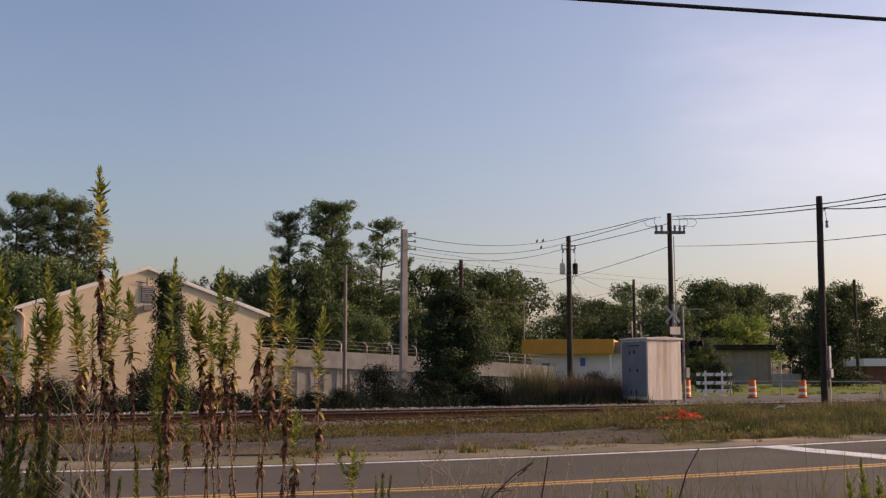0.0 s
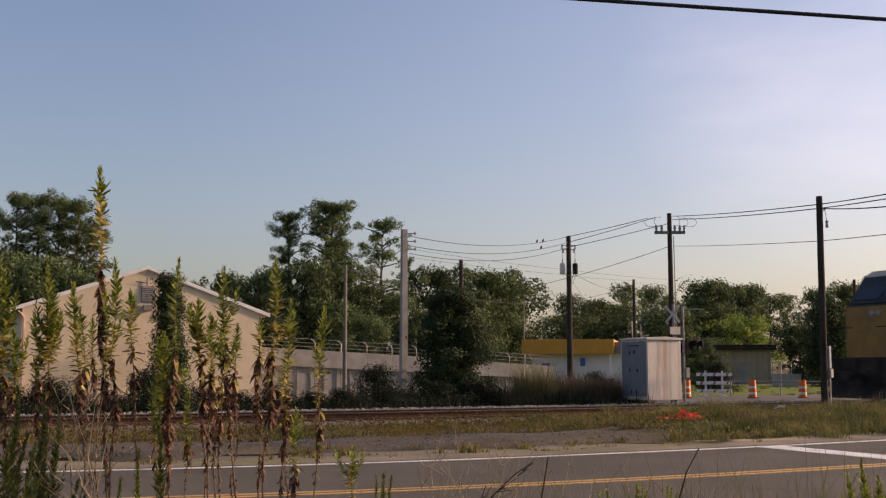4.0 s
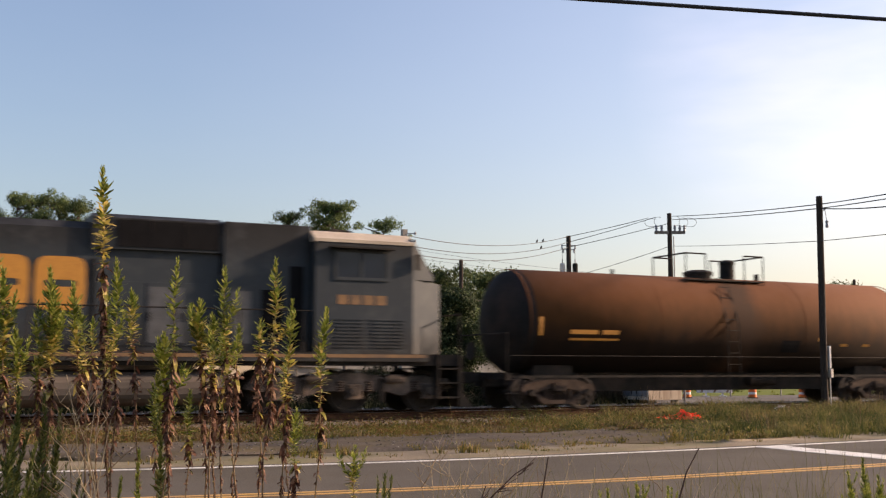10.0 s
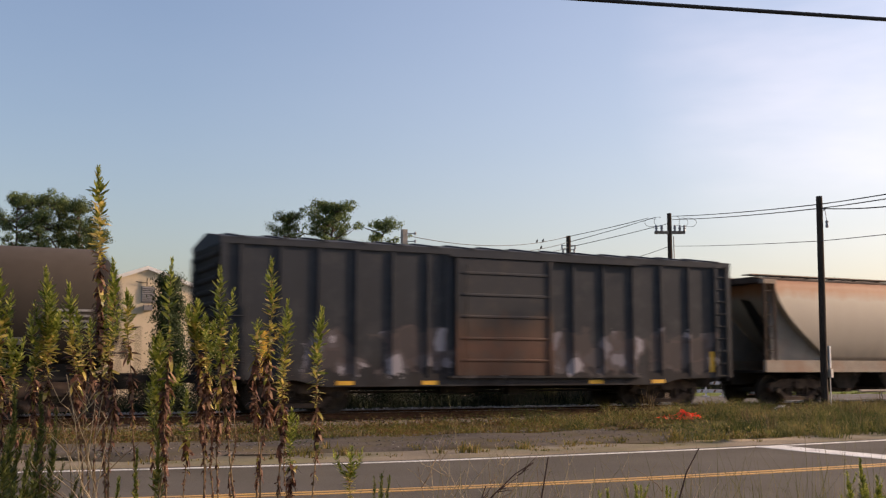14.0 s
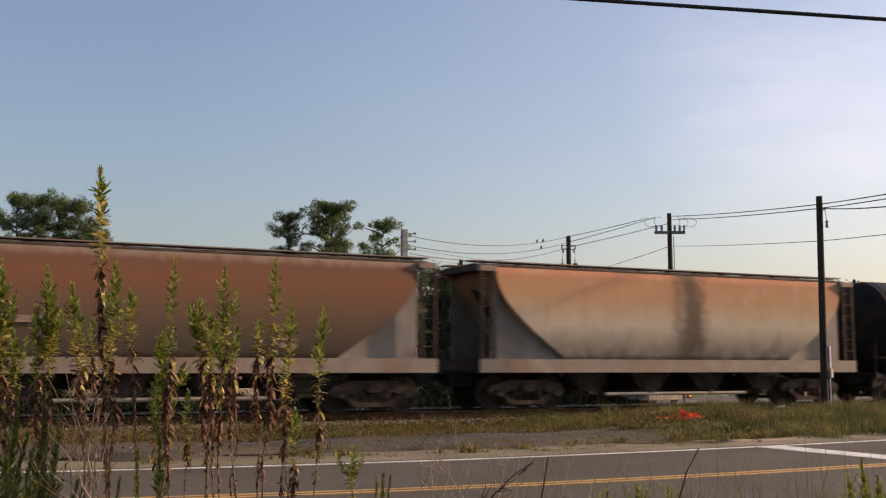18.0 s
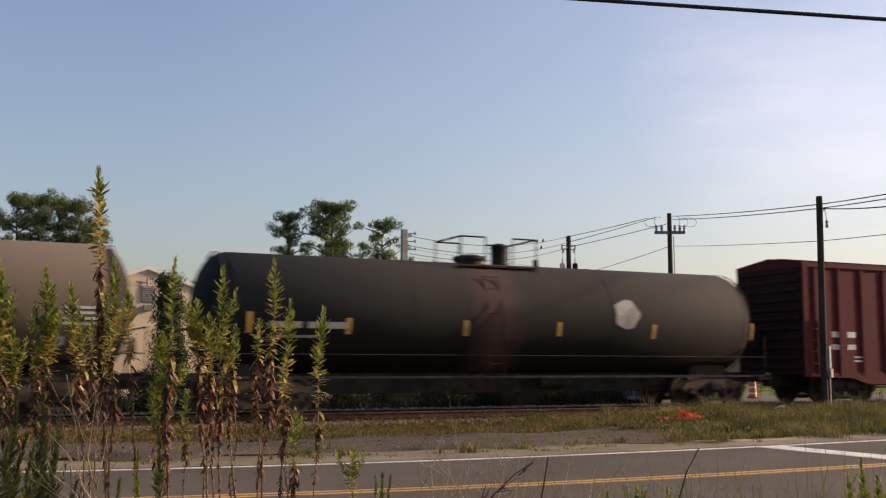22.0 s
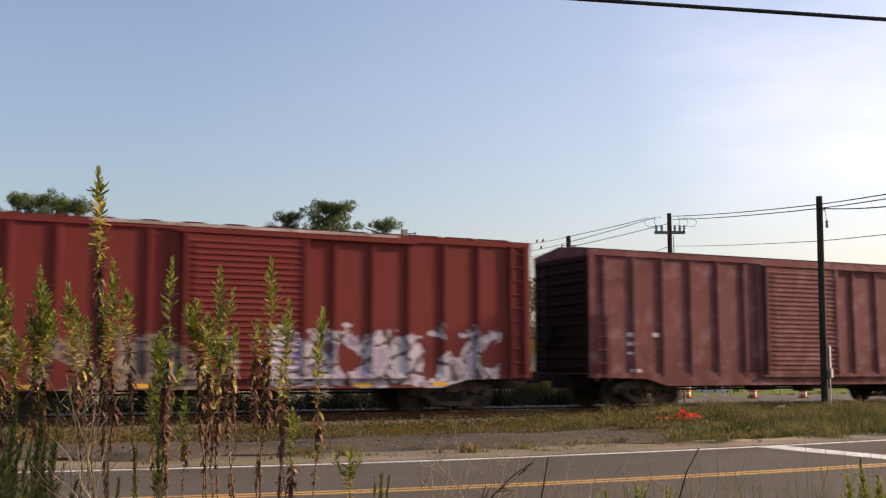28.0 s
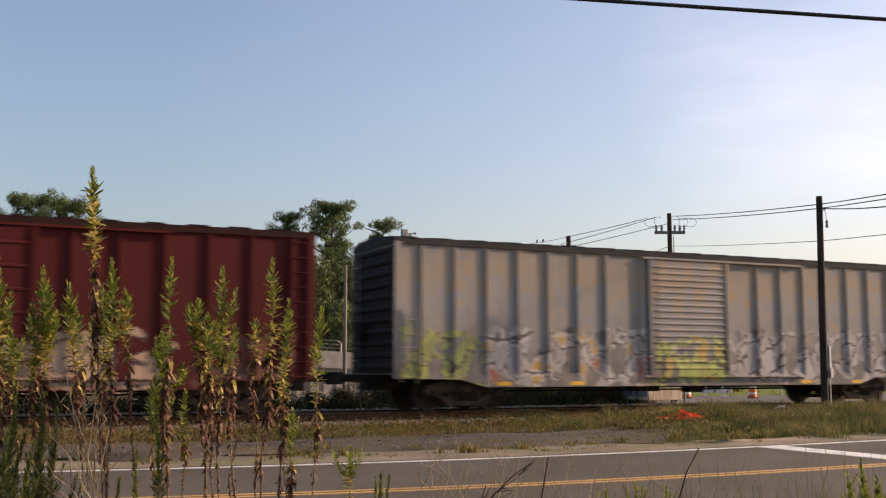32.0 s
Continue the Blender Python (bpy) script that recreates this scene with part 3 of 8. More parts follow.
tree_at(pine_a, 0.80, 14.5, -6.3, 60.0, 120)
tree_at(pine_b, 0.93, 14.5, -3.3, 60.9, 155)
tree_at(pine_c, 0.75, 11.8, -2.0, 57.0, 52)
tree_at(broad_d, 0.81, 9.2, -7.3, 53.7, 202)
tree_at(broad_d, 0.77, 8.7, -5.1, 50.4, 245)
tree_at(broad_a, 0.81, 7.9, -3.1, 50.5, 79)
tree_at(broad_a, 0.57, 8.3, 7.8, 52.0, 46)
tree_at(pine_c, 0.87, 8.1, 9.7, 50.0, 34)
tree_at(broad_d, 0.40, 7.6, 5.8, 54.0, 10)
tree_at(broad_d, 0.65, 6.4, 7.8, 47.0, 205)
tree_at(pine_c, 0.89, 12.4, 11.2, 47.0, 281)
tree_at(pine_a, 0.85, 13.2, 13.4, 46.0, 148)
tree_at(pine_b, 0.81, 10.8, 15.7, 49.0, 30)
tree_at(broad_a, 0.56, 8.2, 9.4, 44.0, 113)
tree_at(broad_a, 0.63, 8.5, 11.4, 43.0, 266)
tree_at(broad_c, 0.76, 8.0, 13.7, 43.0, 274)
tree_at(broad_d, 0.79, 6.0, 7.9, 41.5, 184)
tree_at(broad_d, 0.97, 5.8, 10.2, 41.0, 141)
tree_at(broad_d, 0.92, 5.6, 12.2, 40.0, 88)
tree_at(pine_b, 0.93, 12.1, 17.5, 45.0, 54)
tree_at(pine_c, 0.75, 9.4, 19.8, 46.0, 134)
tree_at(broad_c, 0.84, 7.1, 15.2, 42.0, 109)
tree_at(broad_c, 0.97, 6.5, 17.0, 41.5, 13)
tree_at(broad_a, 0.82, 4.5, 13.0, 38.0, 328)
tree_at(broad_a, 0.69, 8.9, 22.8, 46.0, 133)
tree_at(broad_a, 0.80, 9.2, 28.7, 49.0, 139)
tree_at(broad_d, 0.78, 7.0, 25.2, 45.0, 99)
tree_at(broad_d, 0.62, 6.8, 30.9, 50.0, 84)
tree_at(broad_d, 1.11, 5.1, 18.3, 39.0, 158)
tree_at(broad_d, 1.10, 5.4, 22.3, 41.0, 148)
tree_at(broad_d, 1.10, 4.6, 29.2, 47.0, 321)
tree_at(broad_c, 0.80, 8.2, 42.2, 59.0, 190)
tree_at(broad_b, 1.14, 8.2, 49.1, 66.0, 44)
tree_at(broad_b, 0.91, 8.8, 59.8, 77.0, 310)
tree_at(lacy, 0.90, 10.3, 55.3, 68.0, 172)
tree_at(broad_c, 0.80, 10.5, 59.8, 70.0, 343)
tree_at(lacy, 0.8, 9.6, 63.5, 72.0, 250)
tree_at(broad_a, 1.14, 7.1, 53.5, 58.0, 198)
tree_at(broad_b, 0.66, 9.3, 62.6, 65.0, 259)
tree_at(broad_c, 0.86, 10.8, 68.3, 68.0, 127)
tree_at(broad_b, 0.74, 10.7, 73.5, 70.0, 91)
tree_at(lacy, 0.95, 10.2, 81.2, 71.0, 126)
tree_at(broad_b, 0.60, 9.8, 73.0, 58.2, 143)
tree_at(broad_b, 0.80, 10.4, 77.0, 58.6, 45)
tree_at(broad_c, 0.95, 8.1, 70.7, 50.0, 280)
tree_at(broad_b, 0.97, 6.5, 76.6, 53.0, 153)
tree_at(broad_a, 1.20, 5.7, 69.6, 57.6, 3)
tree_at(broad_a, 1.31, 6.4, 44.9, 63.0, 149)
tree_at(broad_a, 1.07, 6.5, 59.8, 60.0, 293)
tree_at(broad_b, 1.11, 9.5, 81.5, 50.8, 159)
tree_at(broad_b, 0.98, 11.7, -9.8, 67.0, 260)
tree_at(broad_a, 1.06, 8.4, -8.8, 59.0, 99)
tree_at(broad_d, 0.89, 3.0, 31.1, 26.3, 211)
# the big dark bush by the concrete pole
tree("bush", "big dense dark green bush beside the track", pose(5.0, 8.6, -0.5), 4.5, 3.4, "bush", 31, 0.10, 52000, M_BUSH, 0.01)
tree("house_shrub", "tall dark evergreen shrub beside the house wall", pose(-2.7, 20.6, -0.45), 5.7, 1.9, "bush", 35, 0.11, 24000, M_BUSH, 0.0, lump=1.9)
tree("fresh_green_tree", "small bright green tree in sunlight", pose(52.8, 47.0, -0.3), 6.2, 6.0, "broad", 32, 0.22, 9000, M_FRESH, 0.05)
tree("dark_evergreen", "big dense dark green tree by the field", pose(47.4, 31.7, -0.3), 6.3, 5.4, "bush", 36, 0.20, 16000, M_BUSH, 0.02)
# ditch shrubs, their shade coloured into the leaves
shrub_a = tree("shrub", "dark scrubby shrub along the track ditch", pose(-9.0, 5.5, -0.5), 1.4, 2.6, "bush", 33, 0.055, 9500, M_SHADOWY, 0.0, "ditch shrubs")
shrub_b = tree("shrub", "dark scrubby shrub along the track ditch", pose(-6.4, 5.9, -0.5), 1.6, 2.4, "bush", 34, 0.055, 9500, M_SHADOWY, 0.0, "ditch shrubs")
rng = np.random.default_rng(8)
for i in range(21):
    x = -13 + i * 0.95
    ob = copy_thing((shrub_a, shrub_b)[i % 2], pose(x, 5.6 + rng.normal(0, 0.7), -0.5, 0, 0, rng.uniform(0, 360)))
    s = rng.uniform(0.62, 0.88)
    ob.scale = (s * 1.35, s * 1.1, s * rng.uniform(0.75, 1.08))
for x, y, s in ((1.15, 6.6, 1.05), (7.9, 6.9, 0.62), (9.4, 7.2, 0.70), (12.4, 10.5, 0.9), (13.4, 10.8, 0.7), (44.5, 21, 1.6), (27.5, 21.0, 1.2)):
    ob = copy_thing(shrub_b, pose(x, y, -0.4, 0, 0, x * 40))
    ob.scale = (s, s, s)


def turf(name, count, x0, x1, y0, y1, height, mat, label, seed, dens=None, width=0.008, stuff="grass", bendy=0.5, tuft=26, spread_r=0.10):
    """Tufts of grass: bent, pointed blades of two faces that splay out from each tuft."""
    r = np.random.default_rng(seed)
    n = max(1, count // tuft)
    cx, cy = r.uniform(x0, x1, n * 3), r.uniform(y0, y1, n * 3)
    keep = [(dens(a, b) if dens else 1.0) > q and noise.noise((a * 0.35, b * 0.35, seed + 3)) * 1.2 + 0.7 > w and not (3.0 < a < 4.9 and -7.4 < b < -4.9)
            for a, b, q, w in zip(cx, cy, r.uniform(0, 1, n * 3), r.uniform(0, 1, n * 3))]
    cx, cy = cx[keep][:n], cy[keep][:n]
    if -12 < y0 < -9:
        cy = cy + np.array([road_bow(a) * smooth_step(-7, -10, b) for a, b in zip(cx, cy)])
    n = len(cx)
    hs = height * r.uniform(0.35, 1.3, n) * np.array([1.0 + 0.75 * noise.noise((a * 0.75, b * 0.75, seed)) for a, b in zip(cx, cy)])
    rad = spread_r * r.uniform(0.5, 1.6, n)
    gz = np.array([ground_height(a, b) for a, b in zip(cx, cy)])
    own = np.repeat(np.arange(n), tuft)
    k = len(own)
    a = r.uniform(0, 6.283, k)
    d = np.abs(r.normal(0, 1, k)) * rad[own]
    x, y, z = cx[own] + np.cos(a) * d, cy[own] + np.sin(a) * d, gz[own] - 0.02
    h = hs[own] * r.uniform(0.45, 1.15, k)
    a2 = r.uniform(0, 6.283, k)
    side = np.stack([np.cos(a2) * width, np.sin(a2) * width, np.zeros(k)], 1)
    b = a + r.normal(0, 0.7, k)
    bend = r.uniform(0.1, 1.0, k) * bendy * h
    bx, by = np.cos(b) * bend, np.sin(b) * bend
    v = np.zeros((k, 2, 4, 3))
    mid = np.stack([x + bx * 0.35, y + by * 0.35, z + h * 0.62], 1)
    tip = np.stack([x + bx, y + by, z + h], 1)
    root = np.stack([x, y, z], 1)
    v[:, 0, 0], v[:, 0, 1], v[:, 0, 2], v[:, 0, 3] = root - side, root + side, mid + side * 0.8, mid - side * 0.8
    v[:, 1, 0], v[:, 1, 1], v[:, 1, 2], v[:, 1, 3] = mid - side * 0.8, mid + side * 0.8, tip + side * 0.1, tip - side * 0.1
    return tagged(quads(name, v.reshape(-1, 3), mat), label, stuff, kind="stuff")


M_BANK = leafy("bank_blades", [(0.032, 0.046, 0.014), (0.07, 0.088, 0.024), (0.15, 0.145, 0.042), (0.27, 0.20, 0.085)], 0.7, 0.4, patch=0.55)
M_VERGE = leafy("verge_growth", [(0.035, 0.048, 0.014), (0.085, 0.095, 0.022), (0.17, 0.14, 0.036), (0.15, 0.075, 0.035)], 0.75, 0.35, patch=0.8)
turf("bank_grass", 150000, 0.5, 26, -11.4, -2.7, 0.31, M_BANK, "tall dry and green grass on the trackside bank", 41,
     lambda x, y: 0.15 + smooth_step(2, 6, x) * 0.85, 0.0045, tuft=60, spread_r=0.17, bendy=1.0)
turf("verge_grass", 30000, -16, 7, -6.8, -2.3, 0.13, M_VERGE, "low yellow-green weeds beside the ballast", 42, lambda x, y: 0.75 + 1.6 * noise.noise((x * 0.9, y * 1.4, 8)), 0.005, tuft=40, spread_r=0.13, bendy=1.0)
turf("shoulder_grass", 5200, -14, 3, -11.3, -9.2, 0.13, M_GRASS, "sparse dry grass tufts on the shoulder", 43, None, 0.010)
turf("near_grass", 16000, -9.5, 2, -20.8, -19.1, 0.30, M_GRASS, "rough roadside grass with seed stalks", 44, lambda x, y: 0.02 + smooth_step(-7.4, -4.6, x), 0.0035, tuft=30, spread_r=0.16)
M_LAWNSOIL = surface("mown_lawn", (0.085, 0.115, 0.018), (0.14, 0.165, 0.028), 1.2, 0.95, bump=0.8, fine=25, stain=(0.10, 0.11, 0.03), stain_amount=0.4, stain_scale=0.2)
M_SIDEROAD = surface("side_road", (0.10, 0.092, 0.082), (0.17, 0.155, 0.138), 0.6, 0.9, bump=0.5, fine=40, stain=(0.07, 0.06, 0.04), stain_amount=0.6, stain_scale=0.5)
strip("side_road", 7.6, 14.6, -0.17, M_SIDEROAD, "grey worn side road beyond the track", 13.5, 70, 0.5, 0.9, 12)
strip("lawn_ground", 14.0, 46, -0.16, M_LAWNSOIL, "mown green grass field", 15, 110, 0.6, 0.9, 4)
turf("lawn", 42000, 14, 72, 14.2, 40, 0.13, M_LAWN, "mown green grass field", 45, None, 0.03)
# blades share the shadow-dark leaf colour
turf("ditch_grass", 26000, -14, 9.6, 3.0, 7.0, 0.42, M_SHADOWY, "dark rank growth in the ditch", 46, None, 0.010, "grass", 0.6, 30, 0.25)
M_TALLDRY = leafy("tall_dry_grass", [(0.07, 0.055, 0.025), (0.14, 0.10, 0.05), (0.20, 0.14, 0.075), (0.06, 0.06, 0.02)], 0.8, 0.25)
M_RANK = leafy("rank_brown_grass", [(0.04, 0.042, 0.016), (0.085, 0.065, 0.032), (0.13, 0.09, 0.055), (0.05, 0.065, 0.02)], 0.85, 0.15)
M_REED = leafy("tall_reed_grass", [(0.060, 0.046, 0.026), (0.11, 0.080, 0.050), (0.18, 0.125, 0.085), (0.055, 0.055, 0.022)], 0.85, 0.25)
turf("low_trackside_grass", 9000, 9.6, 30, 2.9, 7.5, 0.10, M_GRASS, "sparse short grass beyond the track", 62, lambda x, y: 0.35 + noise.noise((x * 0.5, y * 0.5, 3)), 0.008)
M_PALEREED = leafy("pale_reeds", [(0.055, 0.065, 0.022), (0.10, 0.105, 0.04), (0.17, 0.155, 0.07), (0.24, 0.19, 0.10)], 0.8, 0.3)
turf("green_reeds", 3400, 6.75, 7.75, 6.2, 6.9, 1.55, M_PALEREED, "tall pale green reeds beside the ramp", 63, None, 0.007, "reeds", 0.5, 30, 0.2)
turf("tall_dry_grass", 16000, 7.4, 11.2, 5.0, 8.0, 1.0, M_REED, "tall brown dry grass behind the track", 47, lambda x, y: 0.15 + 0.85 * smooth_step(6.8, 9.0, x), 0.006, "grass", 0.45, 30, 0.22)
turf("rank_green_grass", 7000, 5.6, 9.6, 5.0, 8.0, 0.8, M_RANK, "rank olive-green grass behind the track", 61, None, 0.008, "grass", 0.5, 30, 0.2)
turf("dry_bank_grass", 9000, 0.5, 26, -10.8, -3.0, 0.42, M_TALLDRY, "dry brown grass stalks on the bank", 48, lambda x, y: smooth_step(2, 9, x), 0.008)
turf("dry_verge_grass", 9000, -16, 8, -6.8, -2.2, 0.14, M_TALLDRY, "brown dead grass beside the ballast", 49, None, 0.014)


turf("camera_side_grass", 16000, -20, -5, -31, -20.5, 0.20, M_GRASS, "rough mixed grass on the near roadside", 58, None, 0.006)


def herb(rng_seed, count, x0, x1, y0, y1, spread_r, leaf, mat, name, label):
    """Low leafy weeds in clumps on the ground."""
    r = np.random.default_rng(rng_seed)
    cs = []
    for i in range(count):
        x, y = r.uniform(x0, x1), r.uniform(y0, y1)
        if noise.noise((x * 0.55, y * 0.8, rng_seed)) < r.uniform(-0.6, 0.25):
            continue
        k = int(r.uniform(25, 70))
        q = r.normal(0, spread_r, (k, 3)) * (1, 1, 0.6)
        q[:, 2] = np.abs(q[:, 2]) * 1.2
        cs.append(q + (x, y, ground_height(x, y)))
    return tagged(quads(name, leaves_at(r, np.concatenate(cs), leaf, 0.45, 0.6), mat), label, "weeds", kind="stuff")


M_HERB = leafy("low_weed_leaves", [(0.035, 0.055, 0.014), (0.07, 0.085, 0.022), (0.13, 0.12, 0.04)], 0.8, 0.3)
herb(51, 620, -15, 9, -6.8, -2.6, 0.15, 0.055, M_VERGE, "verge_weeds", "low olive-green weeds beside the track")
herb(52, 260, 1, 22, -10.8, -3.0, 0.20, 0.07, M_BANK, "bank_weeds", "low olive-green weeds on the grass bank")
herb(53, 40, -6.5, 1.5, -20.8, -19.4, 0.12, 0.05, M_HERB, "roadside_weeds", "low green weeds at the road's edge")
M_BROWNLEAF = leafy("brown_weed_leaves", [(0.05, 0.028, 0.016), (0.10, 0.06, 0.03), (0.16, 0.10, 0.05), (0.07, 0.07, 0.022)], 0.85, 0.2)
herb(54, 170, -14, 8, -4.6, -1.0, 0.17, 0.06, M_BROWNLEAF, "rusty_weeds", "rusty brown low weeds along the near rail")
herb(55, 90, -14, 2, -10.4, -6.6, 0.10, 0.035, M_HERB, "gravel_weeds", "small weeds scattered over the gravel")
herb(56, 60, 6.2, 11.0, 4.8, 7.6, 0.34, 0.08, M_BROWNLEAF, "ditch_weeds", "brown and olive weeds in the ditch")
turf("seed_grass", 1500, -9.8, -5.0, -20.9, -19.2, 0.66, M_PALEREED, "thin dry grass stems with seed heads", 57, None, 0.0022, "grass", 0.55, 7, 0.12)


# ---- the train ----
M_UNDER = surface("dusty_black_steel", (0.012, 0.011, 0.010), (0.032, 0.029, 0.026), 3, 0.8, metal=0.1, stain=(0.075, 0.055, 0.042), stain_amount=0.4, stain_scale=1.5)
M_TRUCK = surface("rusty_truck_steel", (0.030, 0.022, 0.018), (0.078, 0.056, 0.044), 4, 0.85, stain=(0.13, 0.092, 0.070), stain_amount=0.5, stain_scale=2.0)
M_WHEEL = surface("wheel_steel", (0.022, 0.018, 0.015), (0.06, 0.047, 0.038), 5, 0.75, metal=0.2)
M_GLASS_DARK = surface("dark_cab_glass", (0.004, 0.007, 0.014), (0.009, 0.015, 0.03), 1, 0.16, bump=0)
M_MARK = surface("faded_white_marking", (0.45, 0.44, 0.42), (0.75, 0.74, 0.72), 5, 0.6, bump=0.05)
M_YMARK = surface("yellow_marking", (0.55, 0.30, 0.03), (0.80, 0.45, 0.05), 5, 0.6, bump=0.05)
M_BLACK = surface("soot_black", (0.004, 0.004, 0.0045), (0.010, 0.010, 0.011), 4, 0.9)
M_SILVER = surface("bare_grey_metal", (0.20, 0.20, 0.20), (0.34, 0.34, 0.34), 6, 0.6, metal=0.4)

# dark red of car ends: soot, and their shade put into the colour
M_SHADE_SOOT_RED = surface("shaded_sooty_red", (0.022, 0.010, 0.009), (0.045, 0.016, 0.014), 2, 0.85, stain=(0.018, 0.013, 0.012), stain_amount=0.6, stain_scale=1.2)
# near-black for vehicle ends: soot together with the shade they stand in
M_HEAD = surface("shaded_sooty_end", (0.010, 0.010, 0.010), (0.026, 0.024, 0.023), 2, 0.8, stain=(0.05, 0.035, 0.028), stain_amount=0.5, stain_scale=1.2)

WHEELS = []  # (wheelset, x in the truck, radius, car index)
TRAIN = []   # (car, place at 24 s, turn)
_mesh = {}


def cached(key, build, mat):
    if key not in _mesh:
        b = BM()
        build(b)
        bmesh.ops.recalc_face_normals(b, faces=b.faces)
        _mesh[key] = bpy.data.meshes.new(key)
        b.to_mesh(_mesh[key])
        b.free()
        _mesh[key].materials.append(mat)
    return _mesh[key]


def wheel_shape(r):
    def build(b):
        for s in (-1, 1):
            m = Matrix.Translation((0, 0.755 * s, 0)) @ pose(0, 0, 0, 90 * s)
            spin(b, [(0, -0.09), (0.12, -0.09), (0.13, -0.02), (r * 0.8, 0.0), (r * 0.84, -0.06), (r, -0.06), (r, 0.05), (r + 0.025, 0.05), (r + 0.025, 0.08), (r * 0.84, 0.08), (0.1, 0.06), (0, 0.06)], m, 28)
            for a in range(6):
                c = Vector((0.62 * r * math.cos(a * 1.047), 0.755 * s - 0.03 * -s, 0.62 * r * math.sin(a * 1.047)))
                tube(b, c, c + Vector((0, 0.03 * s, 0)), 0.045, n=8)
        tube(b, (0, -0.98, 0), (0, 0.98, 0), 0.075, n=12)
    return build


def side_frame(b):
    for s in (-1, 1):
        y0, y1 = (-1.12, -0.96) if s < 0 else (0.96, 1.12)
        extrude(b, [(-1.18, 0.52), (-1.10, 0.66), (-0.55, 0.80), (0.55, 0.80), (1.10, 0.66), (1.18, 0.52), (1.10, 0.40), (0.80, 0.40), (0.42, 0.56), (-0.42, 0.56), (-0.80, 0.40), (-1.10, 0.40)], "y", y0, y1)
        extrude(b, [(-0.80, 0.40), (-0.62, 0.44), (-0.40, 0.26), (0.40, 0.26), (0.62, 0.44), (0.80, 0.40), (0.50, 0.15), (-0.50, 0.15)], "y", y0, y1)
        for x in (-0.44, 0.36):
            block(b, x, x + 0.08, y0, y1, 0.24, 0.58)
    block(b, -0.2, 0.2, -1.2, 1.2, 0.5, 0.72)


def spring(b):
    spin(b, [(0, 0.27)] + [(0.075 if k % 2 else 0.055, 0.27 + 0.026 * k) for k in range(11)] + [(0, 0.54)], pose(0, 0, 0), 10)


def bearing_cap(b):
    tube(b, (0, -0.07, 0), (0, 0.07, 0), 0.09, 0.09, 12)


def freight_truck(car, x, idx):
    t = share("truck", cached("truck", side_frame, M_TRUCK), car, pose(x, 0, 0))
    t["label"] = "cast steel two-axle truck"
    for s in (-1, 1):
        for dx in (-0.22, 0, 0.22):
            share("spring", cached("spring", spring, M_TRUCK), t, pose(dx, 1.04 * s, 0))
        for dx in (-0.89, 0.89):
            share("bearing_cap", cached("bearing_cap", bearing_cap, M_UNDER), t, pose(dx, 1.17 * s, 0.457))
    for dx in (-0.89, 0.89):
        w = share("wheelset", cached("wheelset", wheel_shape(0.457), M_WHEEL), t, pose(dx, 0, 0.457))
        WHEELS.append((w, dx, 0.457, idx))


def coupler_shape(b):
    block(b, -0.35, 0.35, -0.09, 0.09, 0.76, 0.96, 0.02)
    block(b, -0.62, -0.30, -0.17, 0.13, 0.70, 1.02, 0.04)


def couplers(car, x):
    for s in (-1, 1):
        share("coupler", cached("coupler", coupler_shape, M_UNDER), car, pose(s * x, 0, 0, 0, 0, 0 if s < 0 else 180))


def ladder(b, x, y, z0, z1, w=0.42, along="x"):
    ux, uy = (1, 0) if along == "x" else (0, 1)
    for s in (-1, 1):
        tube(b, (x + ux * s * w / 2, y + uy * s * w / 2, z0), (x + ux * s * w / 2, y + uy * s * w / 2, z1), 0.018, n=6)
    for z in np.arange(z0 + 0.15, z1, 0.36):
        tube(b, (x - ux * w / 2, y - uy * w / 2, z), (x + ux * w / 2, y + uy * w / 2, z), 0.014, n=6)


def bars(car, rows, y, mat, name="stencil_bar"):
    """Plain bars where unreadable stencils stand: (x, z, width, height)."""
    for x, z, w, h in rows:
        b = BM()
        s = 1 if y > 0 else -1
        block(b, x, x + w, min(y, y + 0.006 * s), max(y, y + 0.006 * s), z, z + h)
        part(name, b, mat, car)


def enlist(car, place, turn=0):
    TRAIN.append((car, place, turn))
    return len(TRAIN) - 1


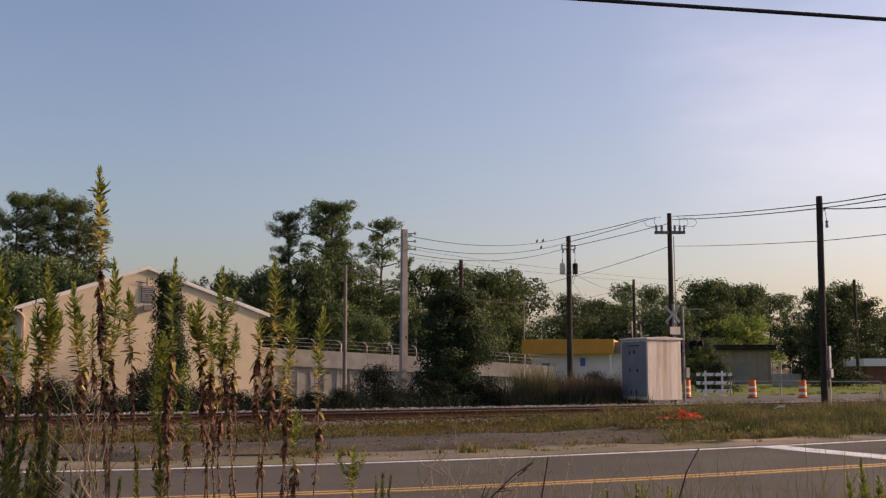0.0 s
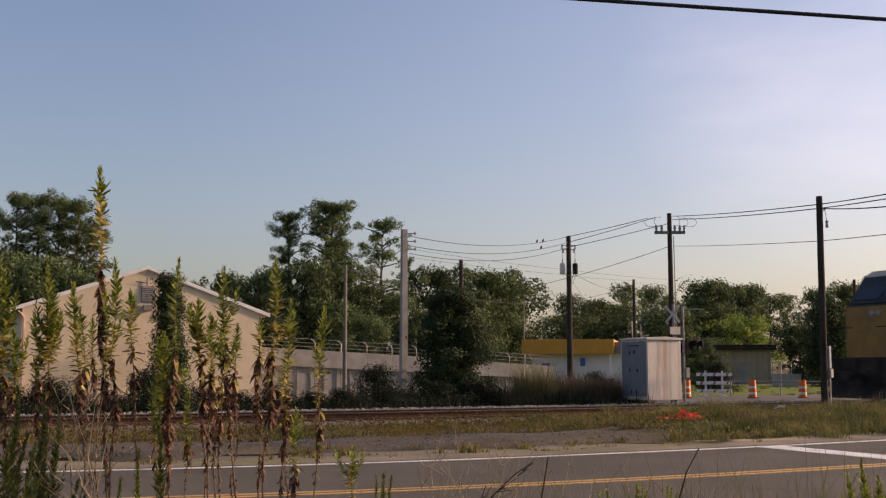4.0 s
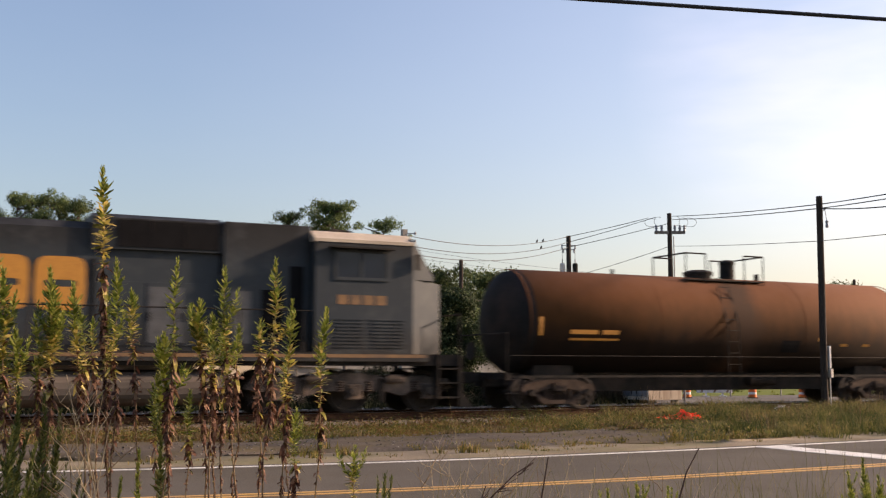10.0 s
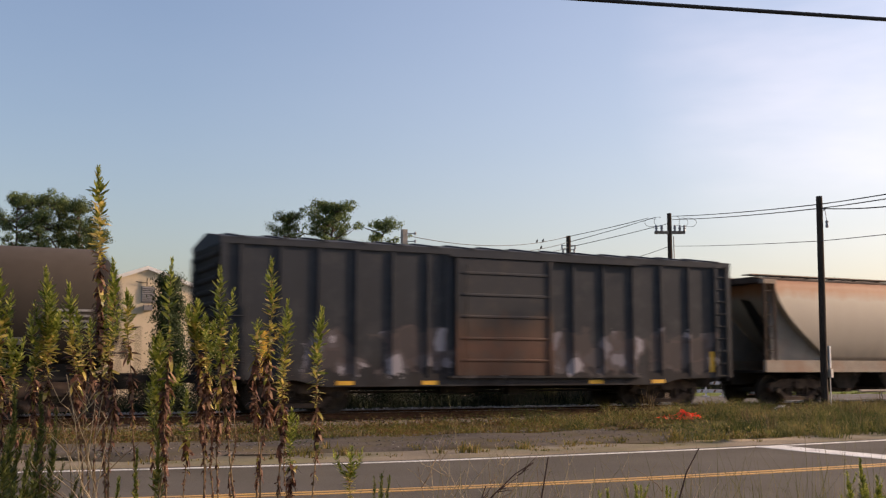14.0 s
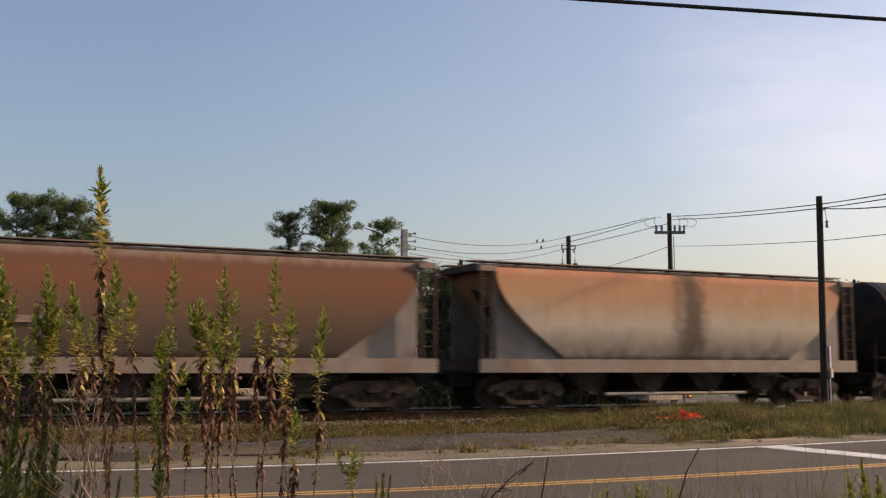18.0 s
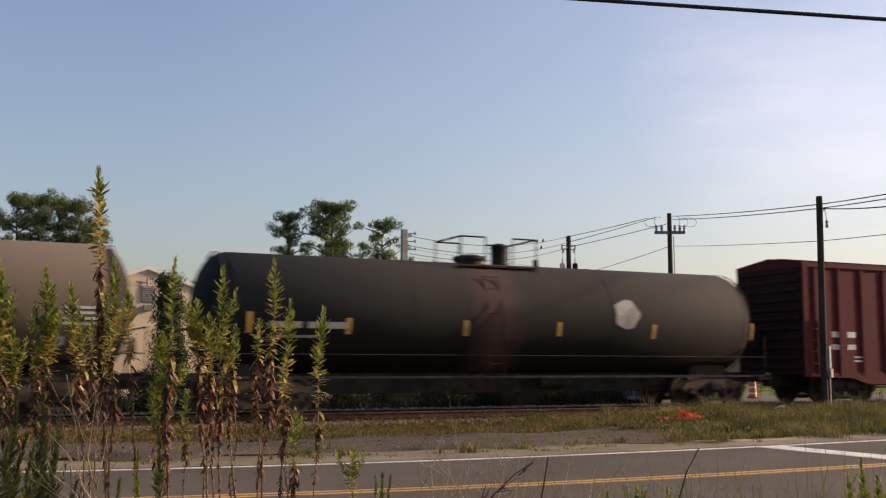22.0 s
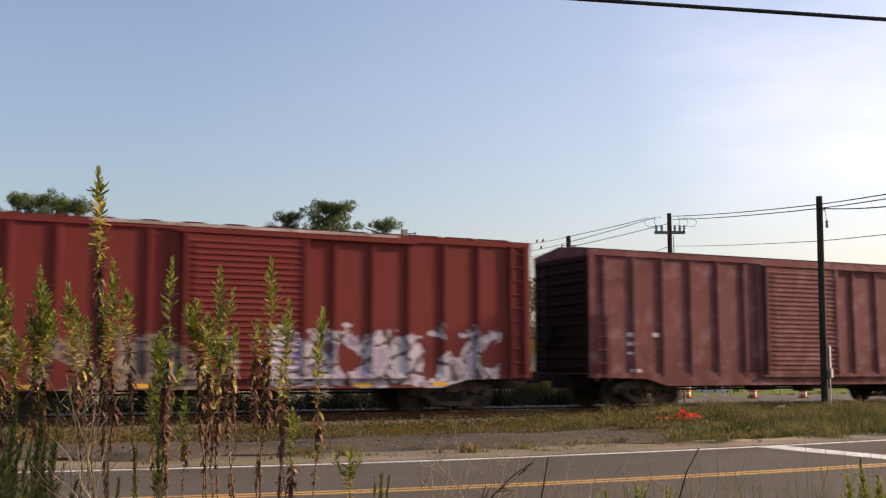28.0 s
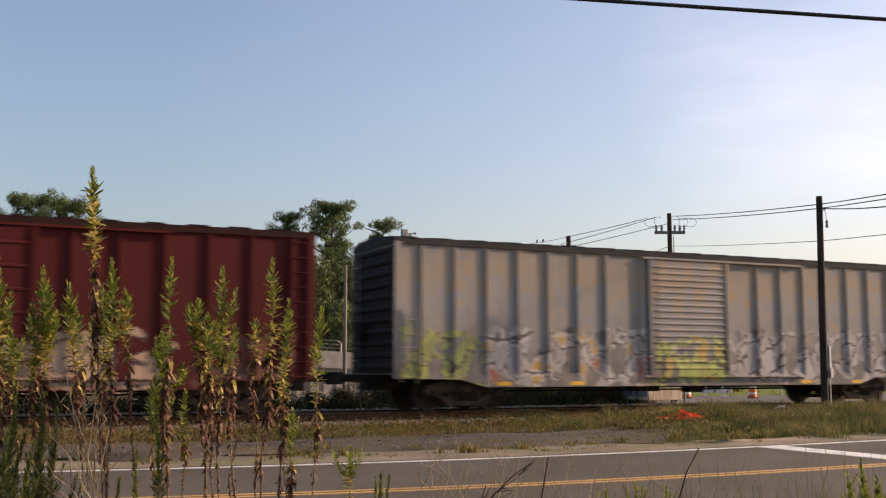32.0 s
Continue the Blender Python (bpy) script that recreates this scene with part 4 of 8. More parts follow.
def boxcar(label, place, mat, door_mat=None, half=7.75, eave=4.42, peak=4.62, sill=0.62, door=(-1.5, 1.5), ridges=22, posts=6, post_xs=None, roof_mat=None, marks=(), flags=True, post_mat=None, mark_mat=None, end_mat=None):
    car = thing("boxcar", label, "boxcar", group="freight cars")
    i = enlist(car, place)
    S = 1.44
    b = BM()
    block(b, -half, half, -S, S, 0.95, eave - 0.02)
    part("body", b, mat, car)
    # shallow roof with raised seams
    b = BM()
    extrude(b, [(-S - 0.05, eave - 0.16), (-S - 0.05, eave), (0, peak), (S + 0.05, eave), (S + 0.05, eave - 0.16)], "x", -half - 0.04, half + 0.04)
    roof = part("roof", b, roof_mat or mat, car)
    b = BM()
    for x in np.arange(-half + 0.5, half, 1.02):
        extrude(b, [(-S - 0.06, eave - 0.02), (-S - 0.06, eave + 0.03), (0, peak + 0.035), (S + 0.06, eave + 0.03), (S + 0.06, eave - 0.02), (0, peak - 0.02)], "x", x - 0.09, x + 0.09)
    part("roof_seams", b, roof_mat or mat, roof)
    for s in (-1, 1):
        y0, y1 = sorted((s * S, s * (S + 0.055)))
        for lo, hi, e0, e1 in ((-half, door[0] - 0.25, 1, 0), (door[1] + 0.25, half, 0, 1)):
            for x in post_xs[e1] if post_xs else [lo + (hi - lo) * (k + 0.5) / posts for k in range(posts)]:
                b = BM()
                extrude(b, [(x - 0.055, s * (S - 0.01)), (x - 0.05, s * (S + 0.055)), (x + 0.045, s * (S + 0.055)), (x + 0.06, s * (S - 0.01))], "z", 0.9, eave - 0.18)
                part("side_post", b, post_mat or mat, car)
        for x in (-half + 0.07, half - 0.07):
            b = BM()
            block(b, x - 0.09, x + 0.09, y0, y1 + 0.0, 0.85, eave - 0.1)
            part("corner_post", b, post_mat or mat, car)
        # side sill: deeper between the trucks
        b = BM()
        extrude(b, [(-half, 0.98), (-half, 0.86), (-half + 1.9, 0.82), (-half + 2.6, sill), (half - 2.6, sill), (half - 1.9, 0.82), (half, 0.86), (half, 0.98)], "y", *sorted((s * (S - 0.12), s * (S + 0.035))))
        part("side_sill", b, mat, car)
        # sliding door
        b = BM()
        yd = sorted((s * (S + 0.03), s * (S + 0.09)))
        block(b, door[0], door[1], *yd, 0.93, eave - 0.24)
        d = part("door", b, door_mat or mat, car)
        b = BM()
        hgt = eave - 0.24 - 0.93 - 0.2
        for k in range(ridges):
            z = 1.03 + hgt * (k + 0.5) / ridges
            t = min(0.05, hgt / ridges * 0.30)
            extrude(b, [(s * (S + 0.085), z - t), (s * (S + 0.11), z - t * 0.4), (s * (S + 0.11), z + t * 0.4), (s * (S + 0.085), z + t)], "x", door[0] + 0.12, door[1] - 0.12)
        part("door_ribs", b, door_mat or mat, d)
        for x in (door[0] + 0.05, door[1] - 0.05):
            b = BM()
            block(b, x - 0.05, x + 0.05, s * (S + 0.086) if s > 0 else s * (S + 0.13), s * (S + 0.13) if s > 0 else s * (S + 0.086), 0.93, eave - 0.24)
            part("door_edge", b, door_mat or mat, d)
        b = BM()
        tube(b, (door[0] + 0.3, s * (S + 0.14), 1.0), (door[0] + 0.3, s * (S + 0.14), eave - 0.4), 0.02, n=6)
        part("lock_bar", b, door_mat or mat, d)
        for z in (0.86, eave - 0.22):
            b = BM()
            block(b, door[0] - 0.2, door[1] + 2.9, *sorted((s * (S + 0.0), s * (S + 0.12))), z, z + 0.06)
            part("door_track", b, mat, car)
        b = BM()
        block(b, door[0] - 0.32, door[0] - 0.06, *sorted((s * (S - 0.01), s * (S + 0.035))), 0.95, eave - 0.2)
        part("door_post", b, mat, car)
        b = BM()
        ladder(b, -half + 0.38 if s < 0 else half - 0.38, s * (S + 0.07), 0.75, 2.6 if s < 0 else eave - 0.2)
        part("ladder", b, mat, car)
        b = BM()
        ladder(b, half - 0.36 if s < 0 else -half + 0.36, s * (S + 0.07), 0.75, eave - 0.1)
        part("ladder", b, mat, car)
        if flags:
            for x in (-half + 2.9, -half + 5.2, half - 5.0, half - 2.9):
                b = BM()
                block(b, x, x + 0.45, *sorted((s * (S + 0.035), s * (S + 0.041))), sill + 0.04, sill + 0.14)
                part("reflector", b, M_YMARK, car)
    # ends coloured darker than the sides, for grime and for shade
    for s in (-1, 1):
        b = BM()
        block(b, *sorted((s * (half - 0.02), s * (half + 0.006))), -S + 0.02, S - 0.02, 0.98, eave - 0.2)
        end = part("car_end", b, end_mat or M_SHADE_SOOT_RED, car, "grimy ribbed car end, coloured darker for shade")
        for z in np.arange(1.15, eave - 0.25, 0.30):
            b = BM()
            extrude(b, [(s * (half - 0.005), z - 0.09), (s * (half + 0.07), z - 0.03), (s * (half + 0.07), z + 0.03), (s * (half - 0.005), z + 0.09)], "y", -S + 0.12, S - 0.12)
            part("end_rib", b, end_mat or M_SHADE_SOOT_RED, end)
        b = BM()
        ladder(b, s * (half + 0.1), -1.05 * s, 0.8, eave - 0.3, 0.4, "y")
        part("end_ladder", b, mat, car)
        b = BM()
        tube(b, (s * (half + 0.12), 0.6, 2.1), (s * (half + 0.2), 0.6, 2.1), 0.26, n=16)
        part("brake_wheel", b, M_UNDER, car)
    b = BM()
    block(b, -half - 0.25, half + 0.25, -0.22, 0.22, 0.55, 0.95)
    for x in (-4.2, -2.1, 0, 2.1, 4.2):
        block(b, x - 0.05, x + 0.05, -S + 0.15, S - 0.15, 0.72, 0.95)
    tube(b, (-1.6, -0.75, 0.62), (-0.6, -0.75, 0.62), 0.17, n=14)
    block(b, 0.4, 0.9, -0.95, -0.55, 0.42, 0.7)
    tube(b, (-half + 1, -0.35, 0.5), (half - 1, -0.35, 0.5), 0.03, n=6)
    part("underframe", b, M_UNDER, car)
    couplers(car, half + 0.55)
    for x in (-half + 2.15, half - 2.15):
        freight_truck(car, x, i)
    bars(car, marks, -(S + 0.0), mark_mat or M_MARK)
    return car


def tank_car(label, place, mat, half=7.9, r=1.47, cz=2.43, dome_x=0.3, rails=(-1.4, 1.4), valve_dx=1.15, off=0.0, sill_mat=None, marks=(), patch=(), band_mat=None, mark_mat=None, head_mat=None):
    car = thing("tank_car", label, "tank car", group="freight cars")
    i = enlist(car, place)
    # off: how far the fittings and marks stand aside of the shell's middle
    dome_x, rails = dome_x + off, (rails[0] + off, rails[1] + off)
    m = pose(0, 0, cz, 0, 90)
    b = BM()
    bulge = 0.46 * r
    spin(b, [(r - 0.03, -half + bulge), (r, -half + bulge + 0.04), (r, -half / 3), (r, half / 3), (r, half - bulge - 0.04), (r - 0.03, half - bulge)], m, 48)
    part("shell", b, mat, car, smooth=True)
    # heads darker than the shell: soot, and shade put into their colour
    for e in (-1, 1):
        b = BM()
        cap = [(r - 0.02, half - bulge - 0.01)]
        for k in range(1, 9):
            a = k / 8 * math.pi / 2
            cap.append(((r - 0.02) * math.cos(a), half - bulge + bulge * math.sin(a)))
        spin(b, [(q if q > 1e-4 else 0, e * z) for q, z in cap], m, 48)
        part("tank_head", b, head_mat or M_HEAD, car, "sooty dished tank end, coloured darker for shade", smooth=True)
    for x in (-half + 0.5, -half * 0.36, half * 0.36, half - 0.5):
        b = BM()
        spin(b, [(r - 0.01, -0.02), (r + 0.006, -0.018), (r + 0.006, 0.018), (r - 0.01, 0.02)], pose(x, 0, cz, 0, 90), 48)
        part("weld_band", b, mat, car)
    b = BM()
    spin(b, [(0.40, -0.2), (0.40, 0.10), (0.46, 0.10), (0.46, 0.17), (0.25, 0.24), (0, 0.26)], pose(dome_x, 0, cz + r), 20)
    dome = part("manway", b, M_UNDER, car, smooth=False)
    vx = dome_x + valve_dx
    b = BM()
    spin(b, [(0, -0.1), (0.23, -0.1), (0.23, 0.46), (0.25, 0.47), (0.25, 0.53), (0.14, 0.60), (0, 0.61)], pose(vx, 0, cz + r), 16)
    part("valve_bonnet", b, M_UNDER, car)
    b = BM()
    for a in range(8):
        c = Vector((dome_x + 0.43 * math.cos(a * 0.785), 0.43 * math.sin(a * 0.785), cz + r + 0.06))
        tube(b, c, c + Vector((0, 0, 0.14)), 0.025, n=6)
    part("manway_bolts", b, M_TRUCK, dome)
    b = BM()
    tube(b, (rails[1] + 0.45, 0, cz + r - 0.1), (rails[1] + 0.45, 0, cz + r + 0.2), 0.08, n=10)
    part("relief_valve", b, M_UNDER, car)
    b = BM()
    tube(b, (dome_x - 3.2, 0, cz + r - 0.06), (dome_x - 3.2, 0, cz + r + 0.14), 0.05, n=8)
    part("vent_stub", b, M_UNDER, car)
    # grated platform round the fittings with a guard rail at each end
    for s in (-1, 1):
        b = BM()
        block(b, rails[0], rails[1], s * 0.62 - 0.18, s * 0.62 + 0.18, cz + r * 0.9, cz + r * 0.9 + 0.04)
        part("walkway", b, M_UNDER, car)
    zr = cz + r + 0.66
    for e in (0, 1):
        xe, xi = rails[e], rails[e] + (0.75, -0.75)[e]
        b = BM()
        bent(b, [(xi, -0.8, zr), (xe, -0.8, zr), (xe, 0.8, zr), (xi, 0.8, zr)], [0.026] * 4, 6)
        guard = part("guard_rail", b, M_UNDER, car)
        for x, y in ((xi, -0.8), (xe, -0.8), (xe, 0.8), (xi, 0.8)):
            b = BM()
            tube(b, (x, y, cz + r * 0.84), (x, y, zr), 0.022, n=6)
            part("post", b, M_UNDER, guard)
    for s in (-1, 1):
        b = BM()
        pts = [(dome_x + 0.0, s * (r + 0.09), 0.75), (dome_x + 0.0, s * (r + 0.09), cz), (dome_x, s * r * 0.78, cz + r * 0.72)]
        for dx in (-0.21, 0.21):
            for p, q in zip(pts, pts[1:]):
                tube(b, (p[0] + dx, *p[1:]), (q[0] + dx, *q[1:]), 0.017, n=6)
        for k in range(9):
            z = 0.9 + 0.33 * k
            y = s * (r + 0.09) if z < cz else s * ((r + 0.09) + (r * 0.78 - r - 0.09) * (z - cz) / (r * 0.72))
            tube(b, (dome_x - 0.21, y, z), (dome_x + 0.21, y, z), 0.013, n=6)
        part("ladder", b, M_UNDER, car)
        b = BM()
        block(b, -half - 0.1, half + 0.1, *sorted((s * 1.34, s * 1.42)), 0.86, 0.92)
        tube(b, (-half - 0.1, s * 1.42, 1.45), (half + 0.1, s * 1.42, 1.45), 0.015, n=6)
        part("side_rail", b, sill_mat or M_UNDER, car)
    for s in (-1, 1):
        x = s * (half - 1.55)
        b = BM()
        extrude(b, [(x - 0.75, 0.6), (x - 0.6, 1.25), (x + 0.6, 1.25), (x + 0.75, 0.6)], "y", -0.8, 0.8)
        part("saddle", b, M_UNDER, car)
        b = BM()
        block(b, *sorted((s * (half + 0.35), s * (half - 2.8))), -0.3, 0.3, 0.62, 1.0)
        block(b, *sorted((s * (half + 0.3), s * (half + 0.12))), -1.42, 1.42, 0.82, 0.98)
        part("stub_sill", b, M_UNDER, car)
        b = BM()
        for y in (-1.35, 1.35):
            tube(b, (s * (half + 0.2), y, 0.9), (s * (half + 0.2), y, 2.05), 0.02, n=6)
        tube(b, (s * (half + 0.2), -1.35, 2.05), (s * (half + 0.2), 1.35, 2.05), 0.02, n=6)
        tube(b, (s * (half + 0.2), 0.7, 1.6), (s * (half + 0.26), 0.7, 1.6), 0.26, n=16)
        part("end_rail", b, M_UNDER, car)
        b = BM()
        ladder(b, s * (half + 0.08), -1.44, 0.3, 0.95)
        part("step", b, M_UNDER, car)
        freight_truck(car, s * (half - 1.55), i)
    b = BM()
    tube(b, (-0.4, 0, cz - r - 0.25), (-0.4, 0, cz - r + 0.1), 0.2, n=14)
    part("bottom_outlet", b, M_UNDER, car)
    b = BM()
    block(b, -half + 2.804, half - 2.804, -0.32, 0.32, 0.46, 1.0, 0.01)
    part("center_sill", b, M_UNDER, car)
    b = BM()
    tube(b, (1.2, -0.5, 0.75), (2.2, -0.5, 0.75), 0.16, n=12)
    part("brake_reservoir", b, M_UNDER, car)
    couplers(car, half + 0.7)

    def on_shell(rows, mat, name):
        for x, z, w, h in rows:
            x += off
            bb = BM()
            n = max(2, int(h / 0.12) + 1)
            cols = []
            for k in range(n):
                zz = z + h * k / (n - 1)
                y = -math.sqrt(max(0.01, (r + 0.008) ** 2 - (zz - cz) ** 2))
                cols.append([bb.verts.new((xx, y, zz)) for xx in (x, x + w)])
            for p, q in zip(cols, cols[1:]):
                bb.faces.new((p[0], p[1], q[1], q[0]))
            part(name, bb, mat, car)
    on_shell(marks, mark_mat or M_MARK, "stencil_bar")
    for rows, pm in patch:
        on_shell(rows, pm, "placard")
    return car


def hopper(label, place, mat, panel_mat, sill_mat, half=6.68, top=3.80, marks=()):
    car = thing("covered_hopper", label, "hopper car", group="freight cars")
    i = enlist(car, place)
    prof = [(-1.26 - 0.26 * math.sin(math.pi * (0.10 + 0.82 * k / 12)) ** 0.8, top + (1.3 - top) * k / 12) for k in range(13)]
    # bulging body with sloped ends
    b = BM()
    rows = []
    for y, z in prof:
        f = max(0.0, min(1.0, (z - 1.35) / (3.6 - 1.35)))
        x = 3.95 + 2.2 * math.sin(math.pi / 2 * f)
        rows.append((x, y, z))
    left = [b.verts.new((-x, y, z)) for x, y, z in rows] + [b.verts.new((-x, -y, z)) for x, y, z in rows[::-1]]
    right = [b.verts.new((x, y, z)) for x, y, z in rows] + [b.verts.new((x, -y, z)) for x, y, z in rows[::-1]]
    n = len(left)
    for k in range(n):
        b.faces.new((left[k], right[k], right[(k + 1) % n], left[(k + 1) % n]))
    # end walls with their own corners, so the bulge keeps its shading
    b.faces.new([b.verts.new(v.co) for v in left])
    b.faces.new([b.verts.new(v.co) for v in right[::-1]])
    part("body", b, mat, car, smooth=True)
    b = BM()
    extrude(b, [(-1.24, top - 0.06), (-1.24, top + 0.05), (-0.9, top + 0.13), (0.9, top + 0.13), (1.24, top + 0.05), (1.24, top - 0.06)], "x", -half + 0.1, half - 0.1)
    roof = part("roof", b, M_TRUCK, car, "grimy brown roof")
    for s in (-1, 1):
        for k in range(13):
            x = -half + 0.5 + k * (2 * half - 1) / 12
            bb = BM()
            block(bb, x - 0.03, x + 0.03, *sorted((s * 0.62, s * 0.72)), top + 0.12, top + 0.18)
            part("roof_bracket", bb, M_UNDER, roof)
        bb = BM()
        block(bb, -half, half, *sorted((s * 0.55, s * 1.0)), top + 0.18, top + 0.21)
        part("running_board", bb, HOP_SILL, roof)
    for x in (-4.4, -1.5, 1.5, 4.4):
        bb = BM()
        block(bb, x - 1.1, x + 1.1, -0.35, 0.35, top + 0.12, top + 0.22, 0.03)
        part("hatch_cover", bb, panel_mat, roof)
    for s in (-1, 1):
        # recessed flat panel at each end, under the slope
        for e in (-1, 1):
            bb = BM()
            extrude(bb, [(e * 3.9, 1.36), (e * 4.6, 1.8), (e * 5.5, 2.6), (e * 6.0, 3.4), (e * 6.0, top - 0.06), (e * 6.22, top - 0.06), (e * 6.22, 1.36)], "y", *sorted((s * 1.18, s * 1.22)))
            part("end_panel", bb, panel_mat, car)
            bb = BM()
            for x in (e * (half - 0.05), e * (half - 0.42)):
                block(bb, x - 0.035, x + 0.035, *sorted((s * 1.42, s * 1.49)), 1.0, top + 0.02)
            for z in np.arange(1.3, top, 0.36):
                tube(bb, (e * (half - 0.42), s * 1.46, z), (e * (half - 0.05), s * 1.46, z), 0.016, n=6)
            part("ladder", bb, M_TRUCK, car)
            bb = BM()
            block(bb, *sorted((e * (half - 0.5), e * (half + 0.0))), *sorted((s * 1.3, s * 1.5)), top - 0.12, top + 0.02)
            part("grab_corner", bb, sill_mat, car)
        bb = BM()
        block(bb, -half, half, *sorted((s * 1.38, s * 1.50)), 1.0, 1.36)
        part("side_sill", bb, sill_mat, car)
        for x in np.arange(-4.2, 4.3, 1.2):
            bb = BM()
            block(bb, x - 0.04, x + 0.04, *sorted((s * 1.36, s * 1.46)), 0.9, 1.02)
            part("sill_gusset", bb, M_UNDER, car)
    for x in (-3.1, -1.05, 1.05, 3.1):
        bb = BM()
        extrude(bb, [(x - 0.95, 1.32), (x + 0.95, 1.32), (x + 0.32, 0.50), (x - 0.32, 0.50)], "y", -1.15, 1.15)
        hp = part("hopper_bay", bb, M_UNDER, car)
        bb = BM()
        block(bb, x - 0.4, x + 0.4, -1.0, 1.0, 0.38, 0.52)
        tube(bb, (x, -1.25, 0.45), (x, 1.25, 0.45), 0.05, n=8)
        part("outlet_gate", bb, M_TRUCK, hp)
    bb = BM()
    tube(bb, (-2.6, -1.2, 0.40), (2.4, -1.2, 0.40), 0.05, n=8)
    part("discharge_pipe", bb, HOP_PANEL, car)
    bb = BM()
    block(bb, -half - 0.3, half + 0.3, -0.25, 0.25, 0.62, 1.02)
    for e in (-1, 1):
        block(bb, *sorted((e * (half - 1.9), e * half)), -1.36, 1.36, 0.98, 1.06)
        extrude(bb, [(e * 4.2, 1.05), (e * 4.6, 1.05), (e * 6.1, 3.3), (e * 6.0, 3.35)], "y", -0.2, 0.2)
    part("underframe", bb, M_UNDER, car)
    for e in (-1, 1):
        bb = BM()
        ladder(bb, e * (half + 0.02), -1.0 * e, 1.05, top, 0.4, "y")
        part("end_ladder", bb, M_TRUCK, car)
        freight_truck(car, e * (half - 1.6), i)
    couplers(car, half + 0.55)
    bars(car, marks, -1.535, FAINT_MARK)
    return car


def loco_truck_frame(b):
    for s in (-1, 1):
        y0, y1 = sorted((s * 1.0, s * 1.16))
        extrude(b, [(-2.75, 0.62), (-2.6, 0.86), (-1.6, 0.92), (-1.1, 0.80), (-0.6, 0.95), (0.6, 0.95), (1.1, 0.80), (1.6, 0.92), (2.6, 0.86), (2.75, 0.62), (2.4, 0.55), (1.7, 0.58),
                    (1.3, 0.42), (0.8, 0.55), (-0.8, 0.55), (-1.3, 0.42), (-1.7, 0.58), (-2.4, 0.55)], "y", y0, y1)
    block(b, -0.4, 0.4, -1.1, 1.1, 0.7, 1.0)


def axle_box(b):
    block(b, -0.2, 0.2, -0.07, 0.07, -0.19, 0.19, 0.03)
    tube(b, (0, -0.16, 0), (0, 0.16, 0), 0.11, n=12)


def brake_cylinder(b):
    tube(b, (-0.25, 0, 0), (0.2, 0, 0), 0.11, n=12)
    tube(b, (0.2, 0, 0), (0.32, 0, 0), 0.04, n=8)


def brake_lever(b):
    block(b, -0.05, 0.05, -0.04, 0.04, -0.55, 0.05)


def loco_spring(b):
    spin(b, [(0, 0.52)] + [(0.085 if k % 2 else 0.06, 0.52 + 0.028 * k) for k in range(11)] + [(0, 0.81)], pose(0, 0, 0), 10)


